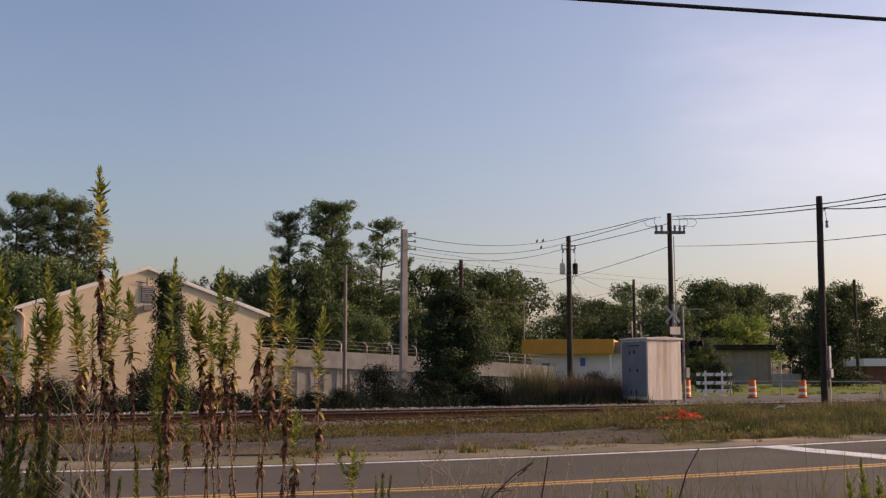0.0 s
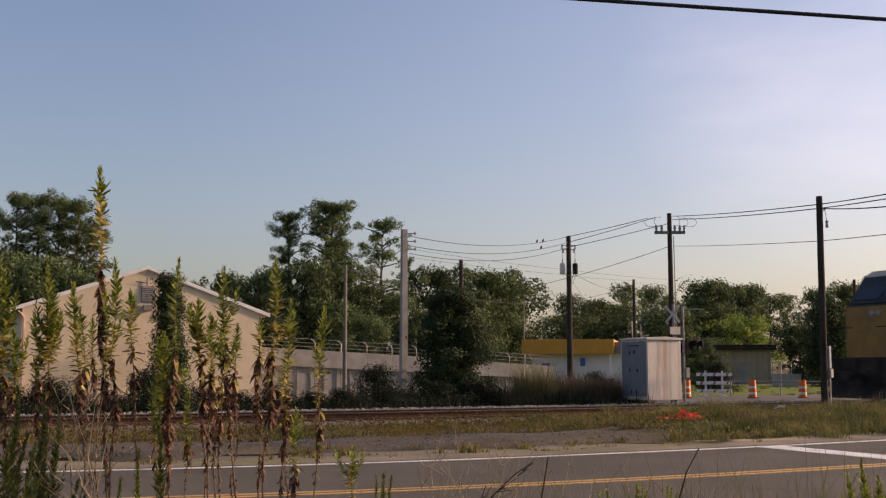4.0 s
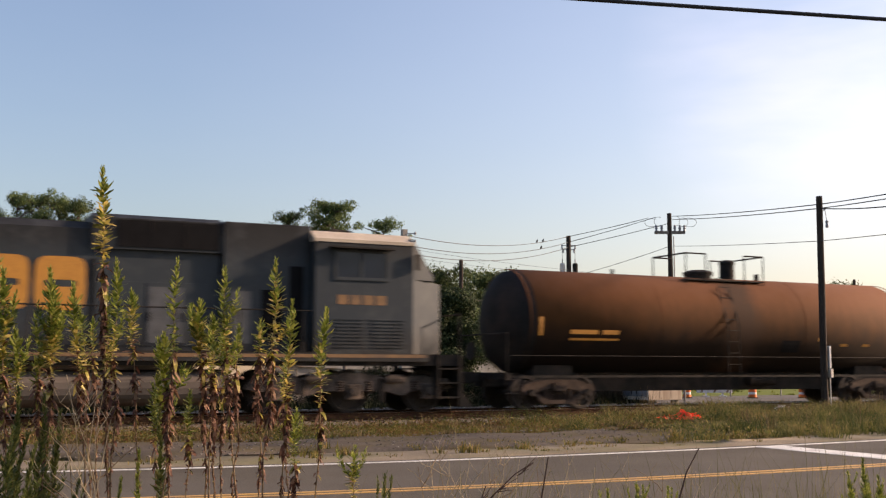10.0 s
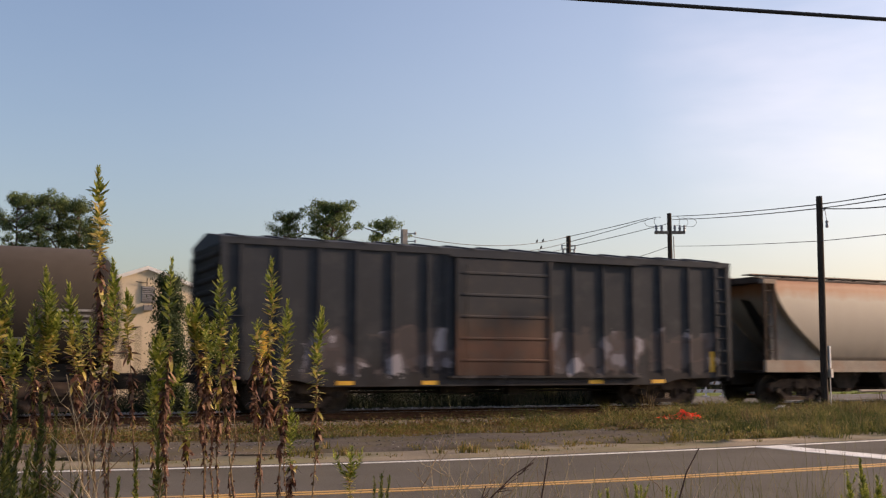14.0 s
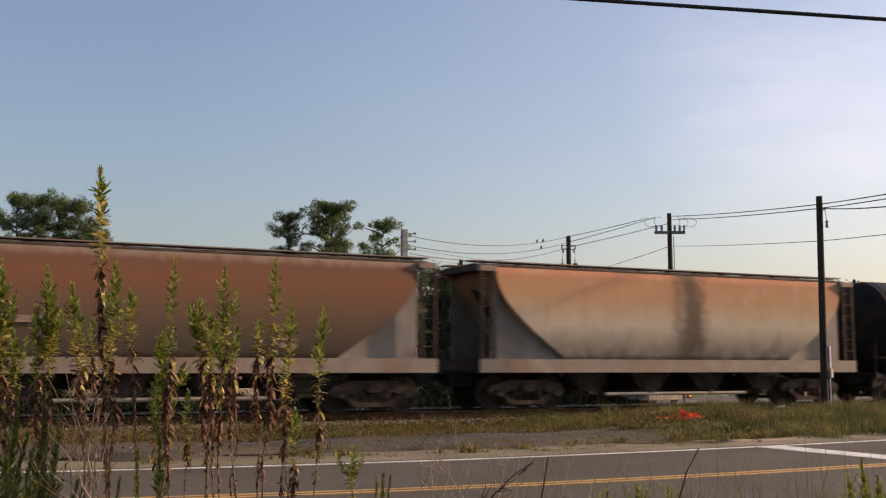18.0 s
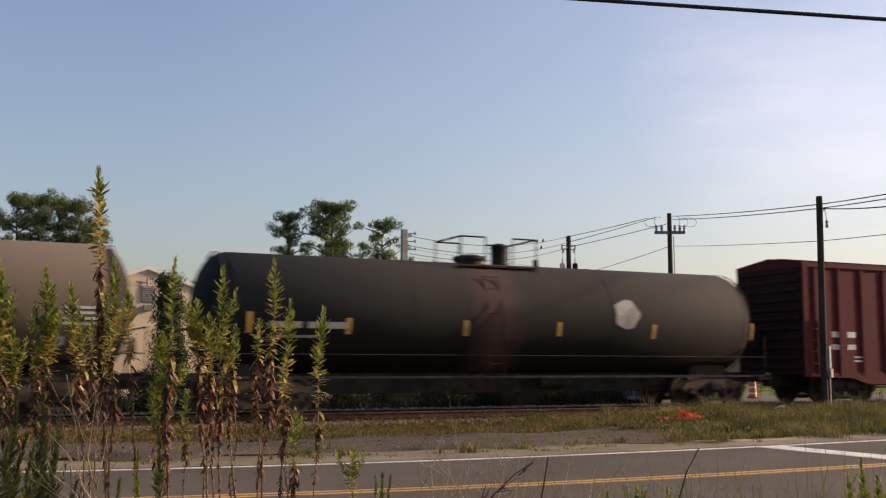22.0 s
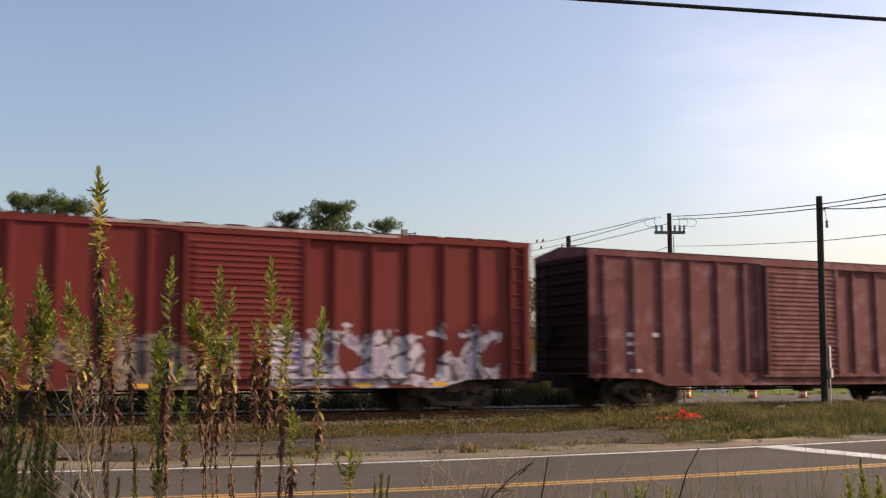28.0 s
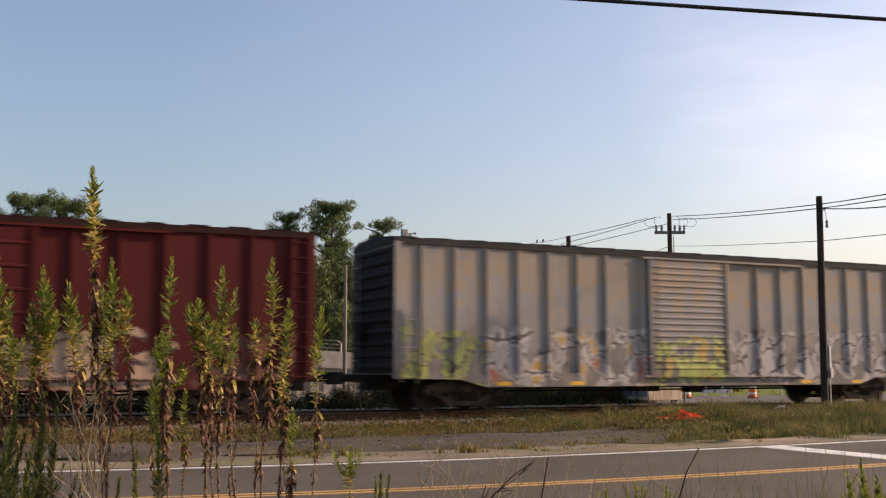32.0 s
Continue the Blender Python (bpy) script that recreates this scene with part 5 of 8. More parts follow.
def locomotive(label, place, turn, P):
    """Six-axle diesel with wide cab at -x. P: measures along its length, from the middle, and materials."""
    car = thing("locomotive", label, "locomotive", group="locomotives")
    i = enlist(car, place, turn)
    G = P["paint"]
    x_nose, x_cab0, x_cab1, x_end = P["nose"], P["cab0"], P["cab1"], P["end"]
    x_front = x_nose - P["deck"]
    # frame, side sills with stripe
    b = BM()
    block(b, x_front, x_end + 0.5, -1.4, 1.4, 1.18, 1.46)
    part("underframe", b, M_UNDER, car)
    for s in (-1, 1):
        b = BM()
        block(b, x_front + 0.9, x_end + 0.1, *sorted((s * 1.40, s * 1.50)), 1.28, 1.47)
        part("side_sill", b, G, car)
        b = BM()
        block(b, x_front + 0.95, x_end + 0.05, *sorted((s * 1.50, s * 1.506)), 1.45 - 0.075, 1.455)
        part("sill_stripe", b, P["stripe"], car, "yellow reflective stripe")
        b = BM()
        block(b, x_cab1, x_end, *sorted((s * 0.95, s * 1.5)), 1.47, 1.51)
        part("walkway", b, M_UNDER, car)
    # short nose and cab
    b = BM()
    w0, w1 = 1.15, 1.48
    zt = 3.36
    def hexa(bb, x0, x1, a0, a1, z0, t0, t1):
        v = [bb.verts.new(c) for c in ((x0, -a0, z0), (x1, -a1, z0), (x1, a1, z0), (x0, a0, z0), (x0, -a0, t0), (x1, -a1, t1), (x1, a1, t1), (x0, a0, t0))]
        for q in ((3, 2, 1, 0), (4, 5, 6, 7), (0, 1, 5, 4), (1, 2, 6, 5), (2, 3, 7, 6), (3, 0, 4, 7)):
            bb.faces.new([v[k] for k in q])
    fh = P.get("front_half", 1.34)
    hexa(b, x_nose, x_cab0, fh, 1.46, 1.47, zt - 0.06, zt + 0.05)
    part("nose", b, G, car)
    b = BM()
    block(b, x_nose - 0.012, x_nose - 0.004, -fh + 0.02, fh - 0.02, 1.5, zt - 0.12)
    part("nose_panel", b, P["nose_mat"], car, "yellow painted nose front")
    b = BM()
    hexa(b, x_nose + 0.28, x_cab0 + 0.02, (fh + 1.46) / 2, 1.46, zt + 0.0, zt + 0.1, 4.42)
    part("windscreen_post", b, G, car)
    b = BM()
    for y0, y1 in ((-1.22, -0.12), (0.12, 1.22)):
        xa, xb, za, zb = x_nose + 0.265, x_cab0 - 0.03, zt + 0.14, 4.30
        v = [b.verts.new(c) for c in ((xa - 0.01, y0, za), (xa - 0.01, y1, za), (xb - 0.01, y1, zb), (xb - 0.01, y0, zb), (xa + 0.05, y0, za - 0.02), (xa + 0.05, y1, za - 0.02), (xb + 0.05, y1, zb - 0.02), (xb + 0.05, y0, zb - 0.02))]
        for q in ((0, 1, 2, 3), (7, 6, 5, 4), (0, 4, 5, 1), (1, 5, 6, 2), (2, 6, 7, 3), (3, 7, 4, 0)):
            b.faces.new([v[k] for k in q])
    part("windscreen", b, M_GLASS_DARK, car)
    b = BM()
    block(b, x_cab0, x_cab1, -1.48, 1.48, 1.47, 4.28)
    cab = part("cab", b, G, car)
    b = BM()
    extrude(b, [(-1.5, 4.22), (-1.5, 4.30), (-1.05, 4.53), (1.05, 4.53), (1.5, 4.30), (1.5, 4.22)], "x", x_cab0 - 0.05, x_cab1 + 0.02)
    part("cab_roof", b, P["roof"], car, "pale weathered cab roof")
    for s in (-1, 1):
        x0, x1 = x_cab0 + 0.75, x_cab1 - 0.55
        b = BM()
        block(b, x0, x1, *sorted((s * 1.475, s * 1.49)), 3.36, 3.98)
        part("side_window", b, M_GLASS_DARK, cab)
        b = BM()
        for a in ((x0 - 0.06, x1 + 0.06, 3.98, 4.05), (x0 - 0.06, x1 + 0.06, 3.28, 3.36), (x0 - 0.06, x0, 3.36, 3.98), (x1, x1 + 0.06, 3.36, 3.98), ((x0 + x1) / 2 - 0.03, (x0 + x1) / 2 + 0.03, 3.36, 3.98)):
            block(b, a[0], a[1], *sorted((s * 1.48, s * 1.51)), a[2], a[3])
        part("window_frame", b, G, cab)
        b = BM()
        block(b, x0 - 0.15, x1 + 0.2, *sorted((s * 1.49, s * 1.72)), 4.06, 4.10)
        part("sunshade", b, M_UNDER, cab)
        b = BM()
        for k in range(9):
            z = 1.62 + k * 0.085
            block(b, x_cab0 + 0.25, x_cab0 + 1.15, *sorted((s * 1.475, s * 1.50)), z, z + 0.035)
            block(b, x_cab0 + 1.35, x_cab0 + 2.1, *sorted((s * 1.475, s * 1.50)), z, z + 0.035)
        part("louvre", b, G, cab)
        # road number, as plain bars
        for k in range(4):
            b = BM()
            xx = x_cab0 + 0.75 + k * 0.34
            block(b, xx, xx + 0.26, *sorted((s * 1.482, s * 1.488)), 2.68, 2.92)
            part("number_bar", b, P.get("number", P["logo"]), cab)
        b = BM()
        tube(b, (x_cab0 - 0.1, s * 1.55, 3.6), (x_cab0 - 0.1, s * 1.55, 4.0), 0.06, n=8)
        part("mirror", b, M_UNDER, cab)
    # long hood in sections
    hw = P.get("hood_half", 1.0)
    b = BM()
    block(b, x_cab1, P["grille0"], -1.15, 1.15, 1.5, P.get("cabinet_top", 4.36), 0.03)
    cabinet = part("electrical_cabinet", b, G, car)
    # flat plates: doors and notices, with black ones for the shade of recesses
    for x0, x1, z0, z1, mt in P.get("cabinet_plates", ()):
        for s in (-1, 1):
            b = BM()
            block(b, x0, x1, *sorted((s * 1.152, s * 1.162)), z0, z1)
            part("side_plate", b, mt, cabinet)
    b = BM()
    extrude(b, [(-hw, 1.5), (-hw, 4.28), (-hw + 0.22, 4.46), (hw - 0.22, 4.46), (hw, 4.28), (hw, 1.5)], "x", P["grille0"], P["rad0"])
    hood = part("hood", b, G, car)
    if "brake_end" in P:
        b = BM()
        extrude(b, [(-hw - 0.1, 3.84), (-hw - 0.1, 4.56), (-hw + 0.2, 4.68), (hw - 0.2, 4.68), (hw + 0.1, 4.56), (hw + 0.1, 3.84)], "x", P["grille0"] + 0.004, P["brake_end"])
        part("brake_housing", b, G, hood)
    b = BM()
    block(b, P["rad0"], P["rad1"] + 0.15, -hw, hw, 1.5, 3.36)
    part("radiator_base", b, G, car)
    b = BM()
    fl = P.get("flare", 1.48)
    extrude(b, [(-hw, 3.30), (-fl, 4.22), (-fl, 4.38), (-fl + 0.30, 4.62), (fl - 0.30, 4.62), (fl, 4.38), (fl, 4.22), (hw, 3.30)], "x", P["rad0"], P["rad1"] + 0.1)
    rad = part("radiator", b, G, car)
    b = BM()
    block(b, P["rad1"], x_end, -hw + 0.02, hw - 0.02, 1.5, 4.30, 0.05)
    part("hood_end", b, P.get("end_mat", G), car)
    for s in (-1, 1):
        b = BM()
        v0, v1 = P["rad0"] + 0.12, P["rad1"] - 0.18
        extrude(b, [(s * (hw + 0.045), 3.36), (s * (hw + 0.065), 3.35), (s * (fl + 0.02), 4.19), (s * (fl + 0.0), 4.20)], "x", v0, v1)
        part("radiator_intake", b, M_BLACK, rad)
        for k in range(1, 4):
            b = BM()
            x = v0 + (v1 - v0) * k / 4
            extrude(b, [(s * (hw + 0.05), 3.36), (s * (hw + 0.075), 3.35), (s * (fl + 0.03), 4.19), (s * (fl + 0.0), 4.20)], "x", x - 0.012, x + 0.012)
            part("intake_divider", b, M_BLACK, rad)
        for x0, x1, z0, z1 in P["dark"]:
            b = BM()
            d = 1.15 if x1 <= P["grille0"] + 0.01 else hw
            if z1 > 4.2 and "brake_end" in P:
                d, z0, z1 = hw + 0.1, 3.9, 4.52
            block(b, x0, x1, *sorted((s * (d - 0.02), s * (d + 0.02))), z0, z1)
            part("intake_screen", b, M_BLACK, hood)
            for q in ((x0 * 2 + x1) / 3, (x0 + x1 * 2) / 3):
                b = BM()
                block(b, q - 0.012, q + 0.012, *sorted((s * (d + 0.015), s * (d + 0.03))), z0, z1)
                part("screen_divider", b, M_UNDER, hood)
        # hood doors with shallow relief
        x = P["grille0"] + 0.25
        while x < P["rad1"] - 0.8:
            b = BM()
            block(b, x, x + 0.72, *sorted((s * (hw - 0.01), s * (hw + 0.014))), 1.62, 3.1, 0.006)
            part("hood_door", b, G, hood)
            b = BM()
            block(b, x + 0.62, x + 0.66, *sorted((s * (hw + 0.01), s * (hw + 0.04))), 2.2, 2.4)
            part("latch", b, M_UNDER, hood)
            x += 0.78
        # some black plates here colour in dark recesses of the hood
        for x0, x1, z0, z1, mt in P["plates"]:
            b = BM()
            block(b, x0, x1, *sorted((s * (hw + 0.015), s * (hw + 0.022))), z0, z1)
            part("side_plate", b, mt, hood)
        # emblem: plain shapes in its colour
        e0, e1, ez0, ez1 = P["emblem"]
        wd, th = (e1 - e0), (ez1 - ez0) * 0.27
        yy = sorted((s * (hw + 0.016), s * (hw + 0.021)))
        # three plain slotted slabs side by side
        for q in range(3):
            a0, a1 = e0 + wd * (0.345 * q), e0 + wd * (0.345 * q + 0.31)
            cx, cz, hx, hz = (a0 + a1) / 2, (ez0 + ez1) / 2, (a1 - a0) / 2, (ez1 - ez0) / 2
            b = BM()
            loops = []
            for yl in yy:
                for fx, fz in ((1.0, 1.0), (0.62, 0.13)):
                    loops.append([b.verts.new((cx + hx * fx * math.copysign(abs(math.cos(t)) ** 0.4, math.cos(t)), yl, cz + hz * fz * math.copysign(abs(math.sin(t)) ** 0.4, math.sin(t)))) for t in (2 * math.pi * k / 28 for k in range(28))])
            for p, r in ((0, 1), (2, 3), (0, 2), (1, 3)):
                for k in range(28):
                    b.faces.new((loops[p][k], loops[p][(k + 1) % 28], loops[r][(k + 1) % 28], loops[r][k]))
            part("emblem_slab", b, P["logo"], hood)
        if P["brackets"]:
            for xb, tw in ((e0 - 0.55, 0.12), (e1 + 0.43, 0.12)):
                b = BM()
                block(b, xb, xb + tw, *yy, ez0 - 0.25, ez1 + 0.28)
                part("emblem_bar", b, P["logo"], hood)
                b = BM()
                k = 0.12 if xb < e0 else -0.45
                block(b, xb + k, xb + k + 0.45, *yy, ez0 - 0.42, ez0 - 0.25)
                part("emblem_bar", b, P["logo"], hood)
        # hand rails on stanchions
        b = BM()
        tube(b, (x_cab1 + 0.1, s * 1.47, 2.5), (x_end + 0.3, s * 1.47, 2.5), 0.02, n=6)
        part("handrail", b, M_UNDER, car)
        for xx in np.arange(x_cab1 + 0.3, x_end + 0.3, 1.55):
            b = BM()
            tube(b, (xx, s * 1.47, 1.45), (xx, s * 1.47, 2.5), 0.02, n=6)
            block(b, xx - 0.05, xx + 0.05, *sorted((s * 1.44, s * 1.5)), 1.47, 1.75)
            part("stanchion", b, M_UNDER, car)
        # end steps
        for xe, d in ((x_front + 0.3, 1), (x_end - 0.45, -1)):
            b = BM()
            for z in (0.35, 0.72, 1.08):
                block(b, xe - 0.3, xe + 0.3, *sorted((s * 1.15, s * 1.48)), z, z + 0.04)
            for q in (-0.32, 0.28):
                block(b, xe + q, xe + q + 0.05, *sorted((s * 1.12, s * 1.5)), 0.33, 1.47)
            part("steps", b, M_UNDER if d > 0 else M_TRUCK, car)
            b = BM()
            tube(b, (xe - 0.28 * d, s * 1.48, 1.4), (xe - 0.28 * d, s * 1.48, 2.55), 0.022, n=6)
            tube(b, (xe - 0.28 * d, s * 1.48, 2.5), (xe - 0.28 * d, s * 0.5, 2.5), 0.022, n=6)
            part("end_handrail", b, M_UNDER if d > 0 else STRIPE_DULL, car)
        b = BM()
        tube(b, (P["tank0"] + 0.8, s * 1.12, 1.22), (P["tank1"] - 0.1, s * 1.12, 1.22), 0.15, n=14)
        part("air_reservoir", b, P["tank_mat"], car, smooth=False)
    for k, x in enumerate(P["fans"]):
        b = BM()
        spin(b, [(0.62, -0.05), (0.66, 0.1), (0.6, 0.15), (0.3, 0.12), (0, 0.14)], pose(x, 0, 4.62), 24)
        part("roof_fan", b, G, car)
    b = BM()
    block(b, P["stack"] - 0.3, P["stack"] + 0.3, -0.25, 0.25, 4.44, 4.62, 0.03)
    part("exhaust_stack", b, M_BLACK, car)
    b = BM()
    for y in (-0.18, 0.0, 0.18):
        tube(b, (x_cab0 + 1.3, y, 4.66), (x_cab0 + 1.75, y, 4.66), 0.04, 0.07, 8)
    block(b, x_cab0 + 1.2, x_cab0 + 1.3, -0.25, 0.25, 4.58, 4.68)
    part("horn", b, M_UNDER, car)
    b = BM()
    arc = [2 * math.pi * k / 28 for k in range(28)]
    extrude(b, [(1.44 * math.copysign(abs(math.cos(a)) ** 0.55, math.cos(a)), 0.66 + 0.43 * math.copysign(abs(math.sin(a)) ** 0.75, math.sin(a))) for a in arc], "x", P["tank0"], P["tank1"])
    part("fuel_tank", b, P["tank_mat"], car)
    for xe, d in ((x_front, -1), (x_end + 0.5, 1)):
        b = BM()
        extrude(b, [(xe, 0.2), (xe, 1.46), (xe + d * 0.12, 1.46), (xe + d * 0.12, 0.5), (xe + d * (0.42 if d < 0 else 0.2), 0.12), (xe + d * 0.1, 0.12)], "y", -1.4, 1.4)
        part("pilot", b, M_UNDER, car)
    b = BM()
    for y in (-0.14, 0.14):
        tube(b, (x_nose - 0.06, y, zt - 0.35), (x_nose - 0.005, y, zt - 0.35), 0.1, n=14)
    part("headlight", b, M_SILVER, car)
    for xe, rz in ((x_front - 0.5, 0), (x_end + 1.0, 180)):
        share("coupler", cached("coupler", coupler_shape, M_UNDER), car, pose(xe, 0, 0, 0, 0, rz))
    for xt in P["trucks"]:
        t = share("truck", cached("loco_truck", loco_truck_frame, M_LOCO_TRUCK), car, pose(xt, 0, 0))
        t["label"] = "three-axle locomotive truck"
        for s in (-1, 1):
            for dx in (-2.05, 0, 2.05):
                share("axle_box", cached("axle_box", axle_box, M_LOCO_TRUCK), t, pose(dx, s * 1.16, 0.53))
            for dx in (-1.05, 1.05):
                share("brake_cylinder", cached("brake_cylinder", brake_cylinder, M_LOCO_TRUCK), t, pose(dx, s * 1.22, 0.85))
                share("brake_lever", cached("brake_lever", brake_lever, M_UNDER), t, pose(dx + 0.3, s * 1.18, 0.82))
            for dx in (-2.45, -1.65, -0.38, 0.38, 1.65, 2.45):
                share("spring", cached("loco_spring", loco_spring, M_TRUCK), t, pose(dx, s * 1.19, 0))
        for dx in (-2.05, 0, 2.05):
            w = share("wheelset", cached("loco_wheelset", wheel_shape(0.53), M_WHEEL), t, pose(dx, 0, 0.53))
            WHEELS.append((w, dx, 0.53, i))
    return car


M_LOCO_TRUCK = surface("dusty_truck_frame", (0.03, 0.024, 0.020), (0.12, 0.095, 0.078), 3, 0.85, stain=(0.27, 0.20, 0.155), stain_amount=0.75, stain_scale=1.6)
LOCO_GREY = layered("grey_blue_loco_paint", [(0.0, (0.024, 0.026, 0.025)), (0.35, (0.025, 0.036, 0.046)), (0.8, (0.027, 0.038, 0.048)), (1.0, (0.019, 0.022, 0.024))], 1.4, 4.6, 0.6, 0.12, faded=(0.054, 0.061, 0.065), gloss=0.2)
LOCO_BLUE = layered("faded_blue_loco_paint", [(0.0, (0.027, 0.026, 0.024)), (0.3, (0.027, 0.037, 0.045)), (0.7, (0.030, 0.039, 0.045)), (0.84, (0.022, 0.024, 0.025)), (1.0, (0.014, 0.014, 0.014))], 1.4, 4.6, 0.6, 0.08, faded=(0.062, 0.068, 0.070), gloss=0.2)
LOGO_YELLOW = surface("faded_yellow_emblem", (0.26, 0.145, 0.035), (0.40, 0.23, 0.055), 5, 0.6, bump=0.05)
LOGO_ORANGE = surface("orange_yellow_emblem", (0.40, 0.175, 0.03), (0.54, 0.25, 0.045), 5, 0.6, bump=0.05)
NOSE_YELLOW = surface("dusty_yellow_nose", (0.20, 0.105, 0.022), (0.31, 0.165, 0.035), 3, 0.6, stain=(0.08, 0.06, 0.05), stain_amount=0.5, stain_scale=1.2)
ROOF_PALE = surface("pale_cab_roof", (0.34, 0.28, 0.21), (0.50, 0.42, 0.32), 3, 0.6)
TANK_DUST = surface("dusty_fuel_tank", (0.05, 0.042, 0.036), (0.13, 0.11, 0.092), 1.5, 0.8, stain=(0.18, 0.14, 0.11), stain_amount=0.4, stain_scale=1.0)
GREY_MARK = surface("grimy_grey_stencil", (0.17, 0.16, 0.155), (0.34, 0.33, 0.32), 6, 0.7, bump=0.05)
STRIPE_YELLOW = surface("worn_yellow_stripe", (0.40, 0.21, 0.025), (0.62, 0.36, 0.05), 4, 0.6, stain=(0.10, 0.07, 0.04), stain_amount=0.7, stain_scale=2.5)
GREY_DOOR = surface("pale_grey_equipment_door", (0.055, 0.062, 0.068), (0.095, 0.10, 0.105), 2.5, 0.7, stain=(0.03, 0.03, 0.03), stain_amount=0.5, stain_scale=2)
STRIPE_DULL = surface("worn_orange_stripe", (0.17, 0.095, 0.045), (0.27, 0.15, 0.065), 4, 0.7, stain=(0.08, 0.06, 0.05), stain_amount=0.6, stain_scale=1.5)

ROOF_GREY = surface("grey_white_cab_roof", (0.36, 0.36, 0.36), (0.52, 0.52, 0.51), 3, 0.6)
locomotive("dusty grey diesel locomotive with yellow nose and emblem", -169.6, 0, dict(
    paint=LOCO_GREY, roof=ROOF_GREY, nose_mat=NOSE_YELLOW, stripe=STRIPE_YELLOW, logo=LOGO_YELLOW, tank_mat=TANK_DUST, nose=-8.4, cab0=-7.3, cab1=-4.75, end=10.5,
    cabinet_top=4.54, brake_end=-0.9, grille0=-2.98, rad0=4.7, rad1=10.25, dark=((-4.5, -3.05, 3.15, 3.9), (-2.9, -1.0, 4.0, 4.3)), plates=((7.45, 7.95, 2.45, 3.05, M_BLACK), (8.0, 8.4, 2.85, 3.1, M_MARK), (-2.2, -1.75, 1.65, 3.5, M_BLACK), (-1.6, -0.55, 2.05, 3.3, GREY_DOOR), (-1.5, -0.65, 2.16, 2.2, M_BLACK), (-1.5, -0.65, 2.6, 2.64, M_BLACK), (-1.3, -0.6, 1.62, 1.95, M_BLACK), (-2.75, -2.45, 2.0, 2.9, M_BLACK), (3.0, 3.1, 3.5, 3.6, M_MARK), (5.0, 5.9, 1.75, 2.9, GREY_DOOR), (9.0, 9.9, 1.75, 2.8, GREY_DOOR), (9.6, 9.8, 2.95, 3.05, M_MARK), (6.6, 6.75, 2.95, 3.05, M_MARK)),
    deck=0.62, cabinet_plates=((-4.6, -4.1, 1.8, 2.85, M_BLACK), (-3.9, -3.5, 3.0, 3.12, M_MARK), (-3.75, -3.25, 1.9, 2.75, M_BLACK), (-3.5, -3.15, 2.72, 2.92, GREY_DOOR)), emblem=(1.0, 3.35, 2.55, 3.5), brackets=True, fans=(6.0, 7.7, 9.4), stack=2.4, tank0=-2.05, tank1=4.65, trucks=(-5.7, 7.55)))
# hood end takes the dark end colour, for shade away from the sun
locomotive("dusty blue-grey diesel locomotive with orange emblem, running hood first", -147.4, 180, dict(
    paint=LOCO_BLUE, roof=ROOF_PALE, nose_mat=ROOF_PALE, stripe=STRIPE_DULL, logo=LOGO_ORANGE, number=STRIPE_DULL, cabinet_top=4.62, brake_end=-0.8, end_mat=M_HEAD, tank_mat=TANK_DUST, nose=-9.6, cab0=-8.62, cab1=-6.0, end=9.6,
    flare=1.08, grille0=-3.8, rad0=3.85, rad1=9.3, dark=((-5.2, -3.75, 3.32, 3.98), (-3.7, -1.35, 3.74, 4.3)), plates=((7.58, 8.1, 2.35, 2.9, M_BLACK), (7.1, 7.5, 2.55, 2.85, GREY_MARK), (8.5, 9.2, 2.4, 3.2, M_BLACK), (8.6, 8.95, 2.6, 3.0, GREY_DOOR), (6.1, 6.9, 1.7, 2.95, GREY_DOOR), (4.6, 5.6, 1.7, 2.95, GREY_DOOR), (5.75, 5.9, 1.7, 3.0, M_BLACK), (-2.9, -2.1, 1.7, 3.0, GREY_DOOR), (-0.9, -0.8, 1.6, 3.6, M_BLACK), (3.35, 3.55, 3.3, 3.5, M_MARK), (3.4, 3.5, 3.0, 3.2, M_MARK)),
    front_half=0.98, cabinet_plates=((-5.3, -4.75, 1.75, 3.0, M_BLACK), (-4.5, -4.05, 1.7, 2.95, GREY_DOOR), (-5.8, -5.45, 1.6, 3.6, M_BLACK)), deck=0.35, emblem=(-0.70, 2.80, 2.4, 3.62), brackets=False, fans=(5.5, 6.95, 8.35), stack=3.5, tank0=-4.0, tank1=3.08, trucks=(-7.15, 6.35), hood_half=1.0))

# lower stops near black: shade under the shells' curve put into the colour
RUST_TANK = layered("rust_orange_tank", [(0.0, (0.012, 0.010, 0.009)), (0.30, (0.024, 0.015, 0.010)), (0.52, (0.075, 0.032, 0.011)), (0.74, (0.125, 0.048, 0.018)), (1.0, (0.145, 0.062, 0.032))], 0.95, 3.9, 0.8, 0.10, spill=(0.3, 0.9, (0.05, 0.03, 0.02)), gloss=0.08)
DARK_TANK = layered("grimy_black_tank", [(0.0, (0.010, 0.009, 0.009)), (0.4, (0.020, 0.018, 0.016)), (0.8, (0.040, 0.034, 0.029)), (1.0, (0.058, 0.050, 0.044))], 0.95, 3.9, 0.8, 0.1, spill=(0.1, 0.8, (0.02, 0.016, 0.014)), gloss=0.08)
